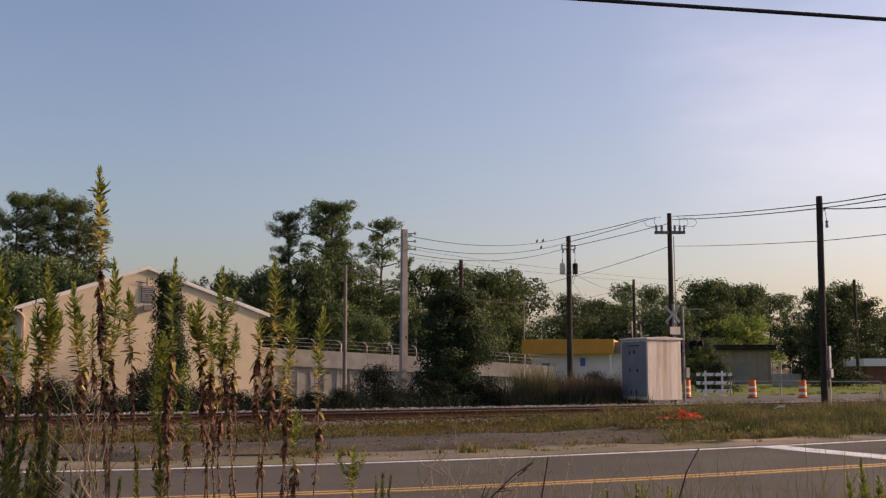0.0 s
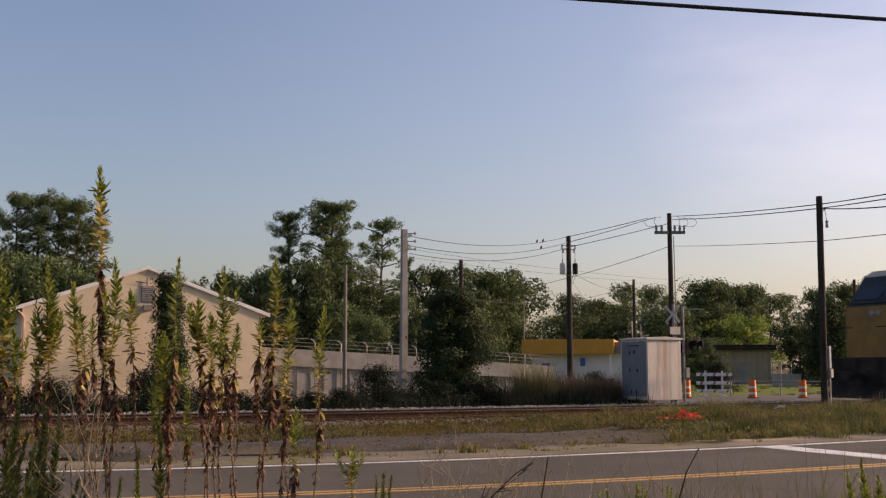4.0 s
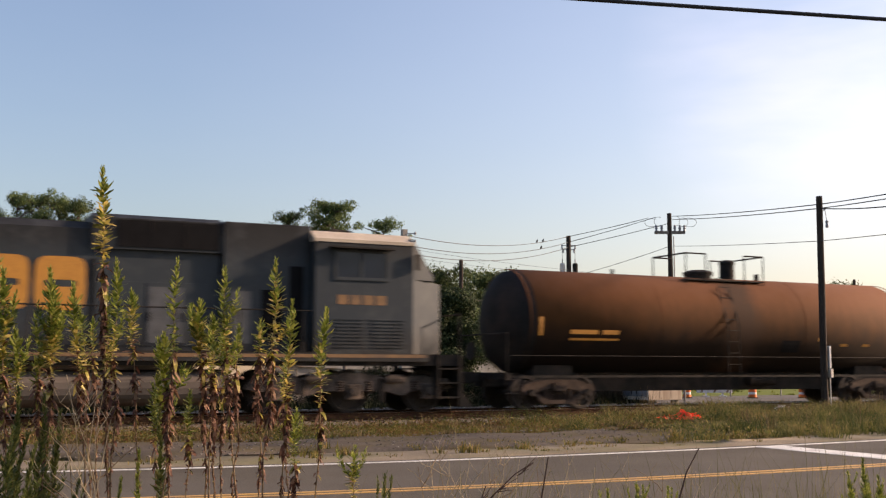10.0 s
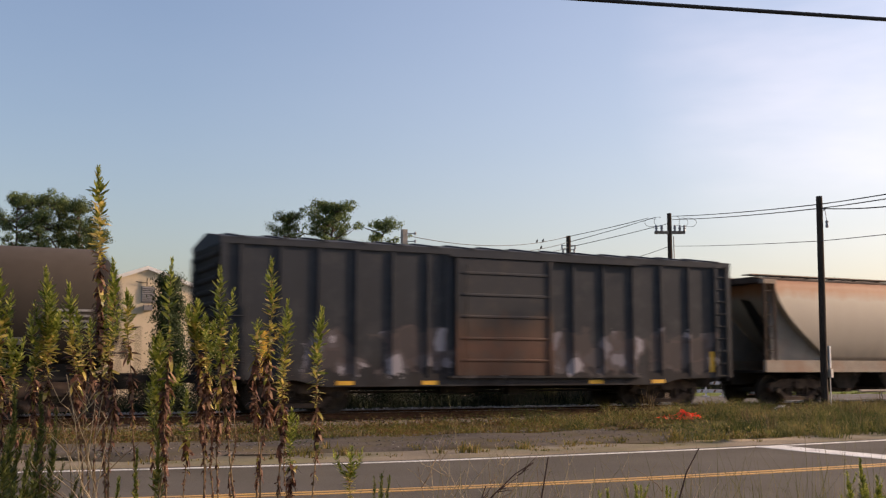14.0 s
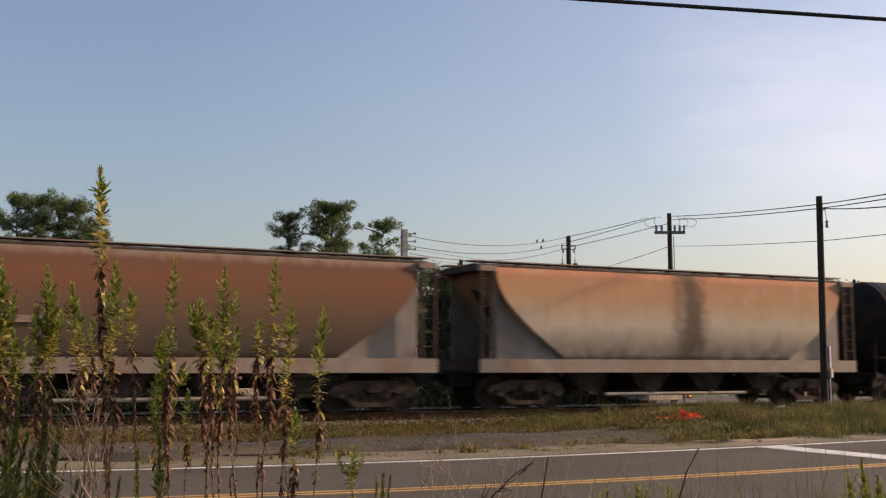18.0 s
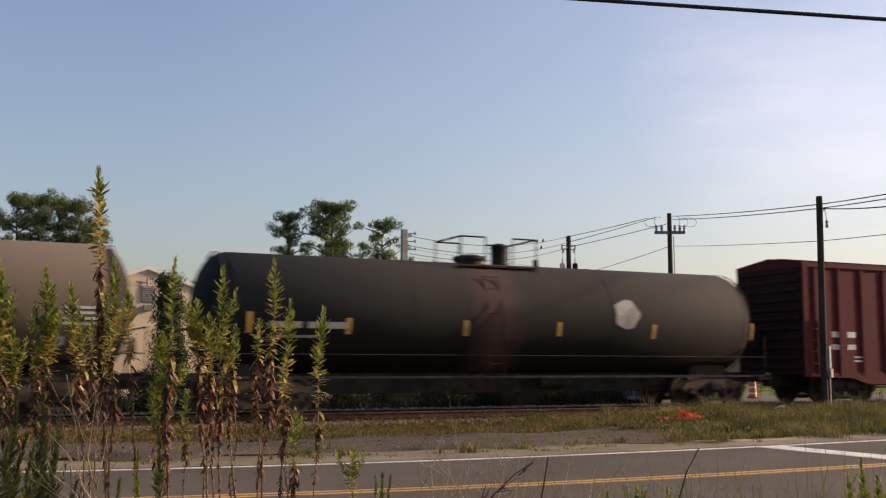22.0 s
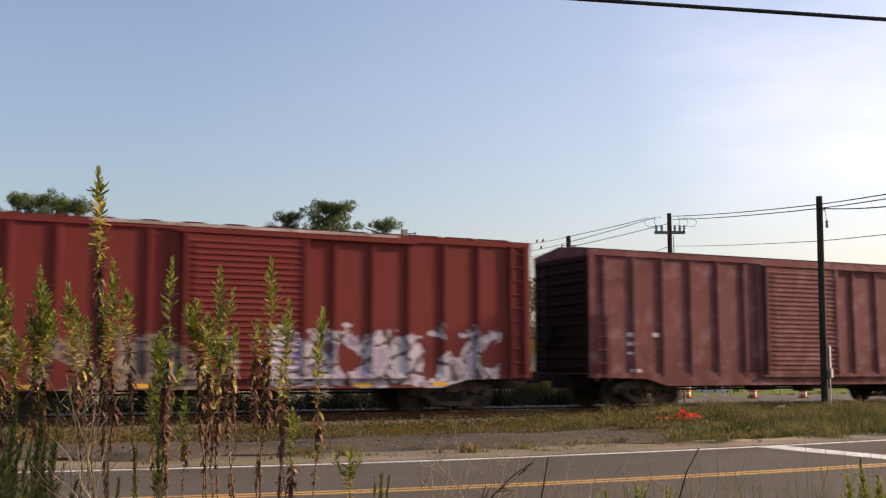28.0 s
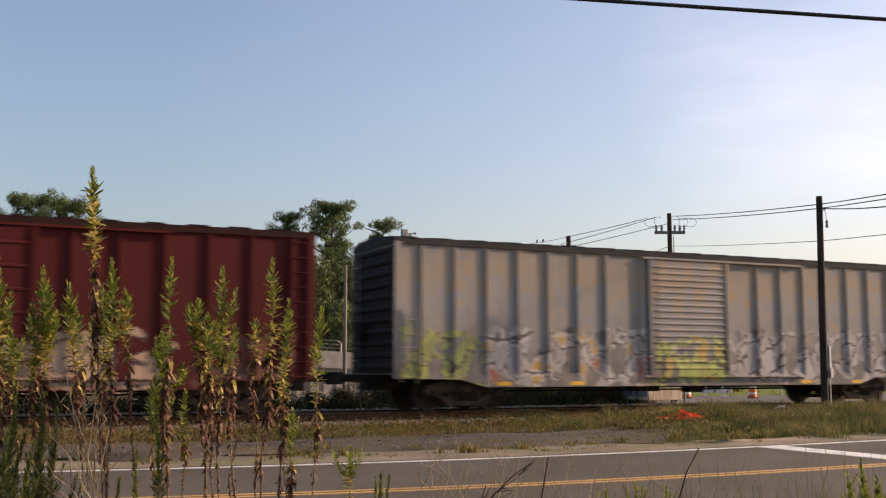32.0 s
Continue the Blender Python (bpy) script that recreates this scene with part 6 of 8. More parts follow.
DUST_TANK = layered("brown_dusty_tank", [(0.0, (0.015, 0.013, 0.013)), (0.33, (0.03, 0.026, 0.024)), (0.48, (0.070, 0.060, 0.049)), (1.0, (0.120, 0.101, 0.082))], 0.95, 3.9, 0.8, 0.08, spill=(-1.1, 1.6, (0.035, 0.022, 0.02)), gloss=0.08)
PALE_MARK = surface("pale_stencil", (0.34, 0.33, 0.31), (0.60, 0.58, 0.55), 6, 0.7, bump=0.05)
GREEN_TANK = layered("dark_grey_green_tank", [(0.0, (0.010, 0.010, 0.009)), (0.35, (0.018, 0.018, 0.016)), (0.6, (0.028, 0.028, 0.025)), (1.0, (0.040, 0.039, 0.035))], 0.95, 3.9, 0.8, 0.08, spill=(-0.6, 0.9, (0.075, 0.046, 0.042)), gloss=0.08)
YELLOW_DULL = surface("dull_yellow_stencil", (0.34, 0.20, 0.04), (0.52, 0.31, 0.06), 5, 0.7, bump=0.05)
M_ORANGE_MARK = surface("orange_marking", (0.5, 0.16, 0.04), (0.65, 0.22, 0.05), 5, 0.6, bump=0.05)

tank_car("rust-orange tank car, lower shell coloured dark for shade", -128.2, RUST_TANK, 7.58, off=0.17, dome_x=-0.4, rails=(-1.5, 1.5),
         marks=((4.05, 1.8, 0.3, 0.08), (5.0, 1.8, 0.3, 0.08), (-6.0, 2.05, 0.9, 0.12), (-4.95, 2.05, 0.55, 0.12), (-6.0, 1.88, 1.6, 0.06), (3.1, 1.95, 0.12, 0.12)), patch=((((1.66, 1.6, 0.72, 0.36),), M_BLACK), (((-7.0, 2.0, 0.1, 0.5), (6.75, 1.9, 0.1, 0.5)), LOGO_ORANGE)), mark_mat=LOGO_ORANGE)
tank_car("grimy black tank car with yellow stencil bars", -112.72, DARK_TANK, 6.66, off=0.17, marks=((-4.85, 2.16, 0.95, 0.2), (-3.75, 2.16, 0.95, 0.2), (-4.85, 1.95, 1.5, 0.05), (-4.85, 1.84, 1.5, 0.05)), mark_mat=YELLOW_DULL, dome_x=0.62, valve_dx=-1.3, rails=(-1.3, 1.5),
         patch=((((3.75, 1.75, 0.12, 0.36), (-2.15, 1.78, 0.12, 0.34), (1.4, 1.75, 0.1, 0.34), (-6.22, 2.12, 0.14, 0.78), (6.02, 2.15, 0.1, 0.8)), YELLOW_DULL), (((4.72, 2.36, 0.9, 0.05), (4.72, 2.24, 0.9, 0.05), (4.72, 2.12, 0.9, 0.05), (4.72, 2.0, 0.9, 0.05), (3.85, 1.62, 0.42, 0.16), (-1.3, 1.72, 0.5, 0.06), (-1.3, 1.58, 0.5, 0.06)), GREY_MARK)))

BOX5 = layered("grey_black_weathered_paint", [(0.0, (0.028, 0.026, 0.027)), (0.3, (0.032, 0.035, 0.040)), (1.0, (0.037, 0.043, 0.052))], 0.6, 4.4, 0.75, 0.3, gloss=0.12, faded=(0.062, 0.063, 0.066),
               paint=[(-5.5, 7.0, 1.0, 2.1, ((0.07, 0.06, 0.06), (0.35, 0.33, 0.36), (0.08, 0.07, 0.07), (0.2, 0.19, 0.22)), 0.55)])
DOOR5 = layered("rusty_brown_door", [(0.0, (0.08, 0.048, 0.036)), (0.22, (0.12, 0.068, 0.05)), (0.40, (0.085, 0.058, 0.046)), (0.52, (0.042, 0.044, 0.048)), (1.0, (0.040, 0.044, 0.051))], 0.9, 4.2, 0.75, 0.10, faded=(0.075, 0.065, 0.058), gloss=0.12)
boxcar("weathered black-grey boxcar with a rusty brown door", -96.4, BOX5, DOOR5, 7.62, 4.22, 4.45, 0.66, (-1.48, 1.44), 5, 6, end_mat=M_HEAD,
       marks=((-6.6, 1.0, 0.16, 1.0), (6.85, 1.0, 0.16, 0.6)), mark_mat=M_YMARK)

FAINT_MARK = surface("faint_worn_stencil", (0.24, 0.15, 0.11), (0.34, 0.24, 0.19), 8, 0.8, bump=0.05)
HOP_BEIGE = layered("beige_hopper_rust_top", [(0.0, (0.13, 0.11, 0.09)), (0.3, (0.29, 0.255, 0.21)), (0.78, (0.40, 0.355, 0.29)), (0.90, (0.36, 0.20, 0.115)), (1.0, (0.28, 0.14, 0.08))], 1.2, 3.8, 0.65, 0.06)
HOP_RUST = layered("rust_red_hopper", [(0.0, (0.075, 0.060, 0.046)), (0.25, (0.12, 0.090, 0.064)), (0.5, (0.165, 0.098, 0.062)), (0.78, (0.205, 0.092, 0.052)), (0.92, (0.17, 0.085, 0.055)), (1.0, (0.21, 0.155, 0.115))], 1.2, 3.8, 0.8, 0.12, gloss=0.08)
HOP_MIX = layered("beige_orange_hopper", [(0.0, (0.11, 0.10, 0.085)), (0.18, (0.26, 0.23, 0.19)), (0.42, (0.48, 0.41, 0.32)), (0.70, (0.42, 0.25, 0.14)), (1.0, (0.40, 0.18, 0.10))], 1.2, 3.8, 0.8, 0.10, faded=(0.44, 0.34, 0.24), spill=(0.2, 0.7, (0.10, 0.075, 0.055)), gloss=0.08)
HOP_PANEL = surface("grey_beige_panel", (0.16, 0.145, 0.13), (0.31, 0.28, 0.24), 1.5, 0.7, stain=(0.22, 0.12, 0.08), stain_amount=0.35, stain_scale=1.0)
HOP_SILL = surface("beige_sill", (0.18, 0.145, 0.11), (0.31, 0.26, 0.21), 2.0, 0.7, stain=(0.25, 0.12, 0.07), stain_amount=0.55, stain_scale=1.2)
hopper("beige covered hopper car with rust-stained roof edge", -80.78, HOP_BEIGE, HOP_PANEL, HOP_SILL)
hopper("rust-red covered hopper car with beige ends", -66.12, HOP_RUST, HOP_PANEL, HOP_SILL, marks=((-4.05, 2.1, 0.5, 0.16), (-3.45, 2.1, 0.9, 0.16), (2.5, 1.6, 0.4, 0.12), (2.5, 1.78, 0.4, 0.05)))
hopper("beige covered hopper car streaked with orange rust", -51.5, HOP_MIX, HOP_PANEL, HOP_SILL)
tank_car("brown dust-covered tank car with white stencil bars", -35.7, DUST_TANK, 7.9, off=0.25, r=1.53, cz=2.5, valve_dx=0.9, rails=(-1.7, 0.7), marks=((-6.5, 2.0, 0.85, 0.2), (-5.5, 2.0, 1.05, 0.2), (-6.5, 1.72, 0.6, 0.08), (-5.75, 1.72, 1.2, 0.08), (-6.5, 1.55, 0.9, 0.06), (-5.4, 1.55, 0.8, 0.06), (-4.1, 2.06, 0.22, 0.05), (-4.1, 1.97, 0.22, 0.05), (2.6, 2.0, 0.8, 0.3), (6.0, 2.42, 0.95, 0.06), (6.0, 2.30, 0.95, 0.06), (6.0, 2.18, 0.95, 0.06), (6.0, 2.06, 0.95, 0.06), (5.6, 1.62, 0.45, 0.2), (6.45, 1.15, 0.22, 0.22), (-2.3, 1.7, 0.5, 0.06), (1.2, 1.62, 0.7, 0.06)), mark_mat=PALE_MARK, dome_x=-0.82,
         patch=((((-4.4, 1.98, 0.14, 0.26), (4.4, 2.0, 0.12, 0.4), (7.1, 1.95, 0.1, 0.5), (-7.3, 1.95, 0.1, 0.5)), M_ORANGE_MARK),))
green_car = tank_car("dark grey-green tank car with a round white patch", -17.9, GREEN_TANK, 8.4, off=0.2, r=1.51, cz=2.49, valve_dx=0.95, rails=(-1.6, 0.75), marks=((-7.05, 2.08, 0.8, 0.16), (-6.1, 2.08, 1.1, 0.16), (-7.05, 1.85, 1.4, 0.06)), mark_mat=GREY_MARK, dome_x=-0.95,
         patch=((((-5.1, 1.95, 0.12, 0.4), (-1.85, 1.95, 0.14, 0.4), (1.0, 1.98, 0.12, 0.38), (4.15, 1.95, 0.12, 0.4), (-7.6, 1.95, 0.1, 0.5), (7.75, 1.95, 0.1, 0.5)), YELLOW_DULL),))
M_PATCH = surface("dirty_white_patch", (0.12, 0.12, 0.11), (0.45, 0.44, 0.41), 3, 0.8, bump=0.05)
bm = BM()
rows = []
for k in range(13):
    a = math.pi * k / 12
    z, w = 2.62 - 0.42 * math.cos(a), 0.40 * math.sin(a) + 0.01
    rows.append([bm.verts.new((3.48 + d * w + 0.05 * math.sin(5 * a), -math.sqrt(1.518 ** 2 - (z - 2.49) ** 2), z)) for d in (-1, 1)])
for p, q in zip(rows, rows[1:]):
    bm.faces.new((p[0], p[1], q[1], q[0]))
part("round_patch", bm, M_PATCH, green_car, "round dirty white patch")

# dark grey for car end and roof, grime plus painted-in end shade
M_SHADE_GRIME_GREY = surface("shaded_grimy_grey", (0.025, 0.025, 0.026), (0.055, 0.054, 0.053), 2, 0.85)
M_WORN_EDGE = surface("worn_pale_edge", (0.20, 0.12, 0.10), (0.55, 0.48, 0.44), 1.5, 0.8, fine=8)
RED_A = layered("boxcar_red", [(0.0, (0.074, 0.013, 0.013)), (0.5, (0.084, 0.013, 0.015)), (1.0, (0.076, 0.013, 0.015))], 0.6, 4.4, 0.75, 0.25, gloss=0.12)
RED_B = layered("boxcar_dark_red_with_spray_paint", [(0.0, (0.064, 0.012, 0.014)), (1.0, (0.082, 0.0135, 0.018))], 0.6, 4.4, 0.75, 0.25, gloss=0.12,
                paint=[(-7.1, -1.8, 0.6, 1.95, ((0.42, 0.38, 0.34), (0.55, 0.5, 0.45), (0.13, 0.05, 0.05), (0.3, 0.36, 0.42), (0.48, 0.35, 0.3)), 0.30), (1.4, 7.7, 0.62, 2.0, ((0.5, 0.46, 0.42), (0.6, 0.52, 0.40), (0.3, 0.4, 0.5), (0.13, 0.05, 0.05)), 0.36)])
RED_C = layered("boxcar_orange_red_with_spray_paint", [(0.0, (0.13, 0.029, 0.023)), (0.5, (0.17, 0.032, 0.027)), (1.0, (0.16, 0.030, 0.027))], 0.6, 4.4, 0.75, 0.25, gloss=0.12,
                paint=[(-7.0, -0.2, 0.6, 1.85, ((0.34, 0.29, 0.22), (0.44, 0.40, 0.34), (0.16, 0.05, 0.035), (0.20, 0.16, 0.12), (0.09, 0.08, 0.07)), 0.5), (0.45, 6.8, 0.6, 2.05, ((0.62, 0.60, 0.66), (0.09, 0.08, 0.11), (0.26, 0.21, 0.36), (0.40, 0.36, 0.46), (0.12, 0.09, 0.14)), 0.46)])
RED_D = layered("boxcar_faded_purple_brown", [(0.0, (0.125, 0.042, 0.040)), (0.4, (0.165, 0.060, 0.060)), (1.0, (0.155, 0.052, 0.052))], 0.6, 4.4, 0.75, 0.25, gloss=0.12, faded=(0.29, 0.17, 0.175))
RED_E = layered("boxcar_brown_red_with_spray_paint", [(0.0, (0.068, 0.013, 0.011)), (1.0, (0.082, 0.014, 0.0135))], 0.6, 4.4, 0.75, 0.25, gloss=0.12,
                paint=[(-6.9, -1.9, 0.6, 1.75, ((0.38, 0.26, 0.17), (0.08, 0.02, 0.016), (0.46, 0.33, 0.22), (0.24, 0.12, 0.08)), 0.45), (-1.5, 1.3, 0.6, 1.65, ((0.34, 0.24, 0.16), (0.12, 0.035, 0.03), (0.40, 0.30, 0.2)), 0.5), (1.5, 4.3, 0.6, 1.95, ((0.48, 0.34, 0.24), (0.14, 0.045, 0.035), (0.50, 0.38, 0.28)), 0.45), (4.8, 7.2, 0.8, 1.8, ((0.18, 0.07, 0.05), (0.08, 0.018, 0.016), (0.22, 0.10, 0.075)), 0.5)])
GREY_F = layered("boxcar_weathered_grey_with_spray_paint", [(0.0, (0.16, 0.15, 0.14)), (0.35, (0.25, 0.24, 0.23)), (0.6, (0.275, 0.268, 0.26)), (0.8, (0.32, 0.26, 0.195)), (1.0, (0.24, 0.235, 0.23))], 0.6, 4.4, 0.75, 0.42, gloss=0.12, faded=(0.40, 0.27, 0.16),
                 paint=[(-9.2, -6.7, 0.65, 2.1, ((0.36, 0.40, 0.10), (0.24, 0.27, 0.11), (0.46, 0.46, 0.20), (0.14, 0.13, 0.20), (0.30, 0.26, 0.22)), 0.42), (-6.6, -1.5, 0.7, 2.15, ((0.50, 0.47, 0.44), (0.13, 0.12, 0.14), (0.34, 0.32, 0.31), (0.48, 0.30, 0.08), (0.30, 0.28, 0.30), (0.40, 0.16, 0.10)), 0.45),
                        (-1.2, 1.3, 0.7, 1.95, ((0.40, 0.44, 0.12), (0.50, 0.27, 0.07), (0.46, 0.50, 0.16), (0.45, 0.43, 0.40), (0.16, 0.11, 0.20)), 0.4), (1.5, 8.9, 0.8, 2.2, ((0.46, 0.44, 0.43), (0.16, 0.15, 0.17), (0.34, 0.31, 0.30), (0.24, 0.22, 0.24)), 0.5)])
marks_std = ((-6.6, 2.08, 0.15, 0.18), (-6.42, 2.08, 0.13, 0.18), (-5.92, 2.08, 0.13, 0.18), (-5.76, 2.08, 0.15, 0.18), (-6.6, 1.7, 0.13, 0.16), (-6.44, 1.7, 0.15, 0.16), (-5.92, 1.7, 0.14, 0.16), (-5.75, 1.7, 0.13, 0.16), (-5.66, 1.44, 0.3, 0.05), (-5.66, 1.32, 0.3, 0.05), (-3.1, 2.12, 0.42, 0.05), (-3.95, 1.98, 0.3, 0.04), (-3.95, 1.9, 0.3, 0.04), (-3.95, 1.82, 0.3, 0.04))
boxcar("red ribbed boxcar with small white stencil bars", -0.03, RED_A, door=(-1.55, 1.6), marks=marks_std + ((-2.15, 2.17, 0.26, 0.2), (-2.25, 1.3, 0.14, 0.12), (-2.3, 1.1, 0.18, 0.04)), flags=False)
boxcar("dark red ribbed boxcar with pale spray paint", 17.3, RED_B, half=7.72, posts=5, door=(-1.4, 1.4), flags=False, marks=((-6.3, 2.3, 0.3, 0.14), (-5.5, 2.05, 0.6, 0.16), (-3.4, 2.2, 0.2, 0.12)))
ccar = boxcar("orange-red ribbed boxcar with white and lavender spray paint", 34.9, RED_C, door=(-1.5, 1.5), roof_mat=RED_C, eave=4.48, peak=4.68)
bm = BM()
block(bm, -3.6, 3.9, -1.503, -1.494, 4.40, 4.475)
part("bare_roof_edge", bm, M_WORN_EDGE, ccar, "pale worn roof edge")
pcar = boxcar("faded purple-brown ribbed boxcar with a white shield", 52.33, RED_D, door=(-1.45, 1.48), flags=False, posts=6, marks=((-6.5, 2.0, 0.3, 0.12), (-6.5, 1.75, 0.35, 0.1), (-5.6, 2.0, 0.2, 0.12), (-6.5, 1.5, 0.3, 0.08), (-6.4, 1.0, 0.35, 0.1), (6.2, 1.05, 0.3, 0.1)))
bm = BM()
extrude(bm, [(5.10, 3.6), (5.72, 3.6), (5.69, 3.12), (5.52, 2.67), (5.31, 2.67), (5.13, 3.12)], "y", -1.502, -1.496)
part("shield", bm, M_MARK, pcar, "white painted shield")
boxcar("dark brown-red boxcar with beige spray paint", 69.92, RED_E, half=7.72, door=(-1.45, 1.35), flags=False, ridges=6, marks=((-6.4, 2.3, 0.3, 0.12), (-5.6, 2.3, 0.3, 0.12), (-6.4, 2.02, 0.3, 0.12), (-5.6, 2.02, 0.3, 0.12), (-3.1, 2.1, 0.22, 0.12), (-2.3, 2.22, 0.3, 0.05)), roof_mat=M_SHADE_SOOT_RED, eave=4.42, peak=4.62)
boxcar("weathered grey ribbed boxcar with green and yellow spray paint", 89.05, GREY_F, half=9.25, end_mat=M_SHADE_GRIME_GREY, door=(-1.42, 1.45), ridges=17, post_xs=([-8.47 + 0.942 * k for k in range(7)], [2.65 + 0.915 * k for k in range(7)]), roof_mat=M_SHADE_GRIME_GREY, eave=4.44, peak=4.62)


# ---- poles, wires and the crossing ----
M_POLE = surface("dark_weathered_pole", (0.022, 0.017, 0.014), (0.07, 0.055, 0.045), 5, 0.9, bump=0.6, stretch=(1, 1, 0.15))
M_POLE_PALE = surface("pale_weathered_pole", (0.12, 0.10, 0.085), (0.24, 0.21, 0.18), 5, 0.9, bump=0.4, stretch=(1, 1, 0.15))
M_CONCRETE = surface("pale_concrete", (0.22, 0.205, 0.185), (0.36, 0.34, 0.305), 2, 0.9, bump=0.3, stain=(0.2, 0.18, 0.16), stain_amount=0.4, stain_scale=0.8)
M_WIRE = surface("black_cable", (0.012, 0.012, 0.013), (0.03, 0.03, 0.03), 5, 0.6, bump=0)
M_PORCELAIN = surface("grey_insulator", (0.20, 0.20, 0.21), (0.35, 0.35, 0.36), 8, 0.3, bump=0)
M_WHITE = surface("white_paint", (0.62, 0.61, 0.59), (0.80, 0.79, 0.77), 3, 0.5, bump=0.1, stain=(0.4, 0.37, 0.33), stain_amount=0.4, stain_scale=1.5)
M_ORANGE = surface("safety_orange", (0.65, 0.13, 0.02), (0.85, 0.20, 0.035), 4, 0.5, bump=0.1)
M_CREAM = surface("cream_stucco", (0.60, 0.48, 0.32), (0.72, 0.59, 0.42), 1.2, 0.9, bump=0.3, fine=30, stain=(0.36, 0.30, 0.22), stain_amount=0.3, stain_scale=0.5)
M_TRIM = surface("white_trim", (0.68, 0.65, 0.60), (0.80, 0.77, 0.72), 3, 0.6, bump=0.1)
M_SHINGLE = surface("grey_shingles", (0.14, 0.13, 0.12), (0.26, 0.25, 0.23), 3, 0.9, bump=0.6, fine=12)
M_GALV = surface("galvanised_steel", (0.46, 0.43, 0.39), (0.62, 0.58, 0.52), 2.5, 0.6, metal=0.1, bump=0.1, stain=(0.30, 0.25, 0.19), stain_amount=0.5, stain_scale=0.9, stretch=(1, 1, 0.3))
M_SIGNORANGE = surface("orange_fascia", (0.42, 0.20, 0.025), (0.56, 0.27, 0.035), 1.5, 0.6, bump=0.05)
M_PALEBLUE = surface("white_wall", (0.55, 0.56, 0.58), (0.70, 0.70, 0.72), 1.5, 0.8, bump=0.1)
M_WORN = surface("worn_white_board", (0.34, 0.32, 0.29), (0.50, 0.47, 0.43), 3, 0.7, bump=0.1)
M_REDBROWN = surface("red_brown_wall", (0.16, 0.07, 0.045), (0.26, 0.12, 0.08), 2, 0.85, bump=0.2)
M_BLUE = surface("blue_paint", (0.05, 0.10, 0.32), (0.08, 0.15, 0.42), 3, 0.5, bump=0.05)
M_GREYWALL = surface("grey_siding", (0.16, 0.155, 0.15), (0.26, 0.25, 0.24), 1.5, 0.8, bump=0.2)
M_SHED = surface("tan_grey_boards", (0.20, 0.17, 0.125), (0.30, 0.26, 0.19), 1.5, 0.85, bump=0.2)
# pale warm steel: sunlight on the cabinet front put into colour, plus rust streaks
M_CABINET = surface("sunlit_cabinet_steel", (0.56, 0.48, 0.40), (0.78, 0.69, 0.59), 2.6, 0.6, bump=0.1, fine=22, stain=(0.36, 0.24, 0.16), stain_amount=0.75, stain_scale=2.2, stretch=(1, 1, 0.07))
M_PINKISH = surface("pinkish_painted_metal", (0.40, 0.24, 0.18), (0.52, 0.33, 0.25), 3, 0.6, bump=0.05)
M_MAST = surface("dull_grey_mast", (0.16, 0.155, 0.15), (0.28, 0.27, 0.26), 4, 0.6, metal=0.2, bump=0.1)
# darker, bluer door: the shade on that side of the cabinet painted in
M_SHADED_DOOR = surface("shaded_cabinet_door", (0.15, 0.15, 0.16), (0.22, 0.22, 0.235), 2.0, 0.7, bump=0.05, stain=(0.16, 0.15, 0.15), stain_amount=0.5, stain_scale=1.5)
M_CLOTH = leafy("orange_plastic_mesh", [(0.80, 0.08, 0.03), (0.95, 0.20, 0.09), (0.98, 0.42, 0.28)], 0.5, 0.6)


def pole(name, label, x, y, z0, z1, r0, r1, mat, lean=(0, 0), group="utility poles"):
    ob = thing(name, label, "utility pole", pose(x, y, 0), group)
    b = BM()
    tube(b, (0, 0, z0), (lean[0], lean[1], z1), r0, r1, 14)
    part("shaft", b, mat, ob)
    return ob


def sag(name, label, a, b, drop, r=0.012, seg=14):
    """A hanging wire between two points."""
    a, b = Vector(a), Vector(b)
    cu = bpy.data.curves.new(name, "CURVE")
    cu.dimensions, cu.bevel_depth, cu.bevel_resolution = "3D", r, 1
    sp = cu.splines.new("POLY")
    sp.points.add(seg)
    for i in range(seg + 1):
        f = i / seg
        sp.points[i].co = (*(a.lerp(b, f) - Vector((0, 0, 4 * drop * f * (1 - f)))), 1)
    cu.materials.append(M_WIRE)
    return tagged(new(name, cu), label, "wire", "overhead wires")


# square concrete pole by the bush, thin poles behind
conc = thing("concrete_pole", "pale square concrete utility pole", "utility pole", pose(3.9, 10.5, 0), "utility poles")
bm = BM()
extrude(bm, [(-0.13, -0.13), (0.13, -0.13), (0.13, 0.13), (-0.13, 0.13)], "z", -0.6, 6.36)
bmesh.ops.scale(bm, vec=(0.75, 0.75, 1), verts=[v for v in bm.verts if v.co.z > 3])
part("shaft", bm, M_CONCRETE, conc)
for z in (6.2, 5.9, 5.6):
    bm = BM()
    tube(bm, (0.1, -0.1, z), (0.34, -0.22, z), 0.02, n=6)
    spin(bm, [(0, -0.05), (0.045, -0.05), (0.03, 0), (0.045, 0.03), (0.02, 0.07), (0, 0.07)], pose(0.36, -0.23, z), 10)
    part("insulator", bm, M_PORCELAIN, conc)
pole("wooden_pole", "thin grey wooden pole behind the track", 5.45, 20.9, -0.5, 5.97, 0.10, 0.07, M_POLE_PALE)
pole("wooden_pole", "short dark wooden pole rising from the bush", 9.46, 16.73, -0.5, 6.04, 0.10, 0.09, M_POLE)
pole("wooden_pole", "distant dark wooden pole", 35.6, 39.6, -0.5, 7.83, 0.13, 0.10, M_POLE)
pole("wooden_pole", "distant dark wooden pole", 58.5, 39.7, -0.5, 8.67, 0.14, 0.11, M_POLE)
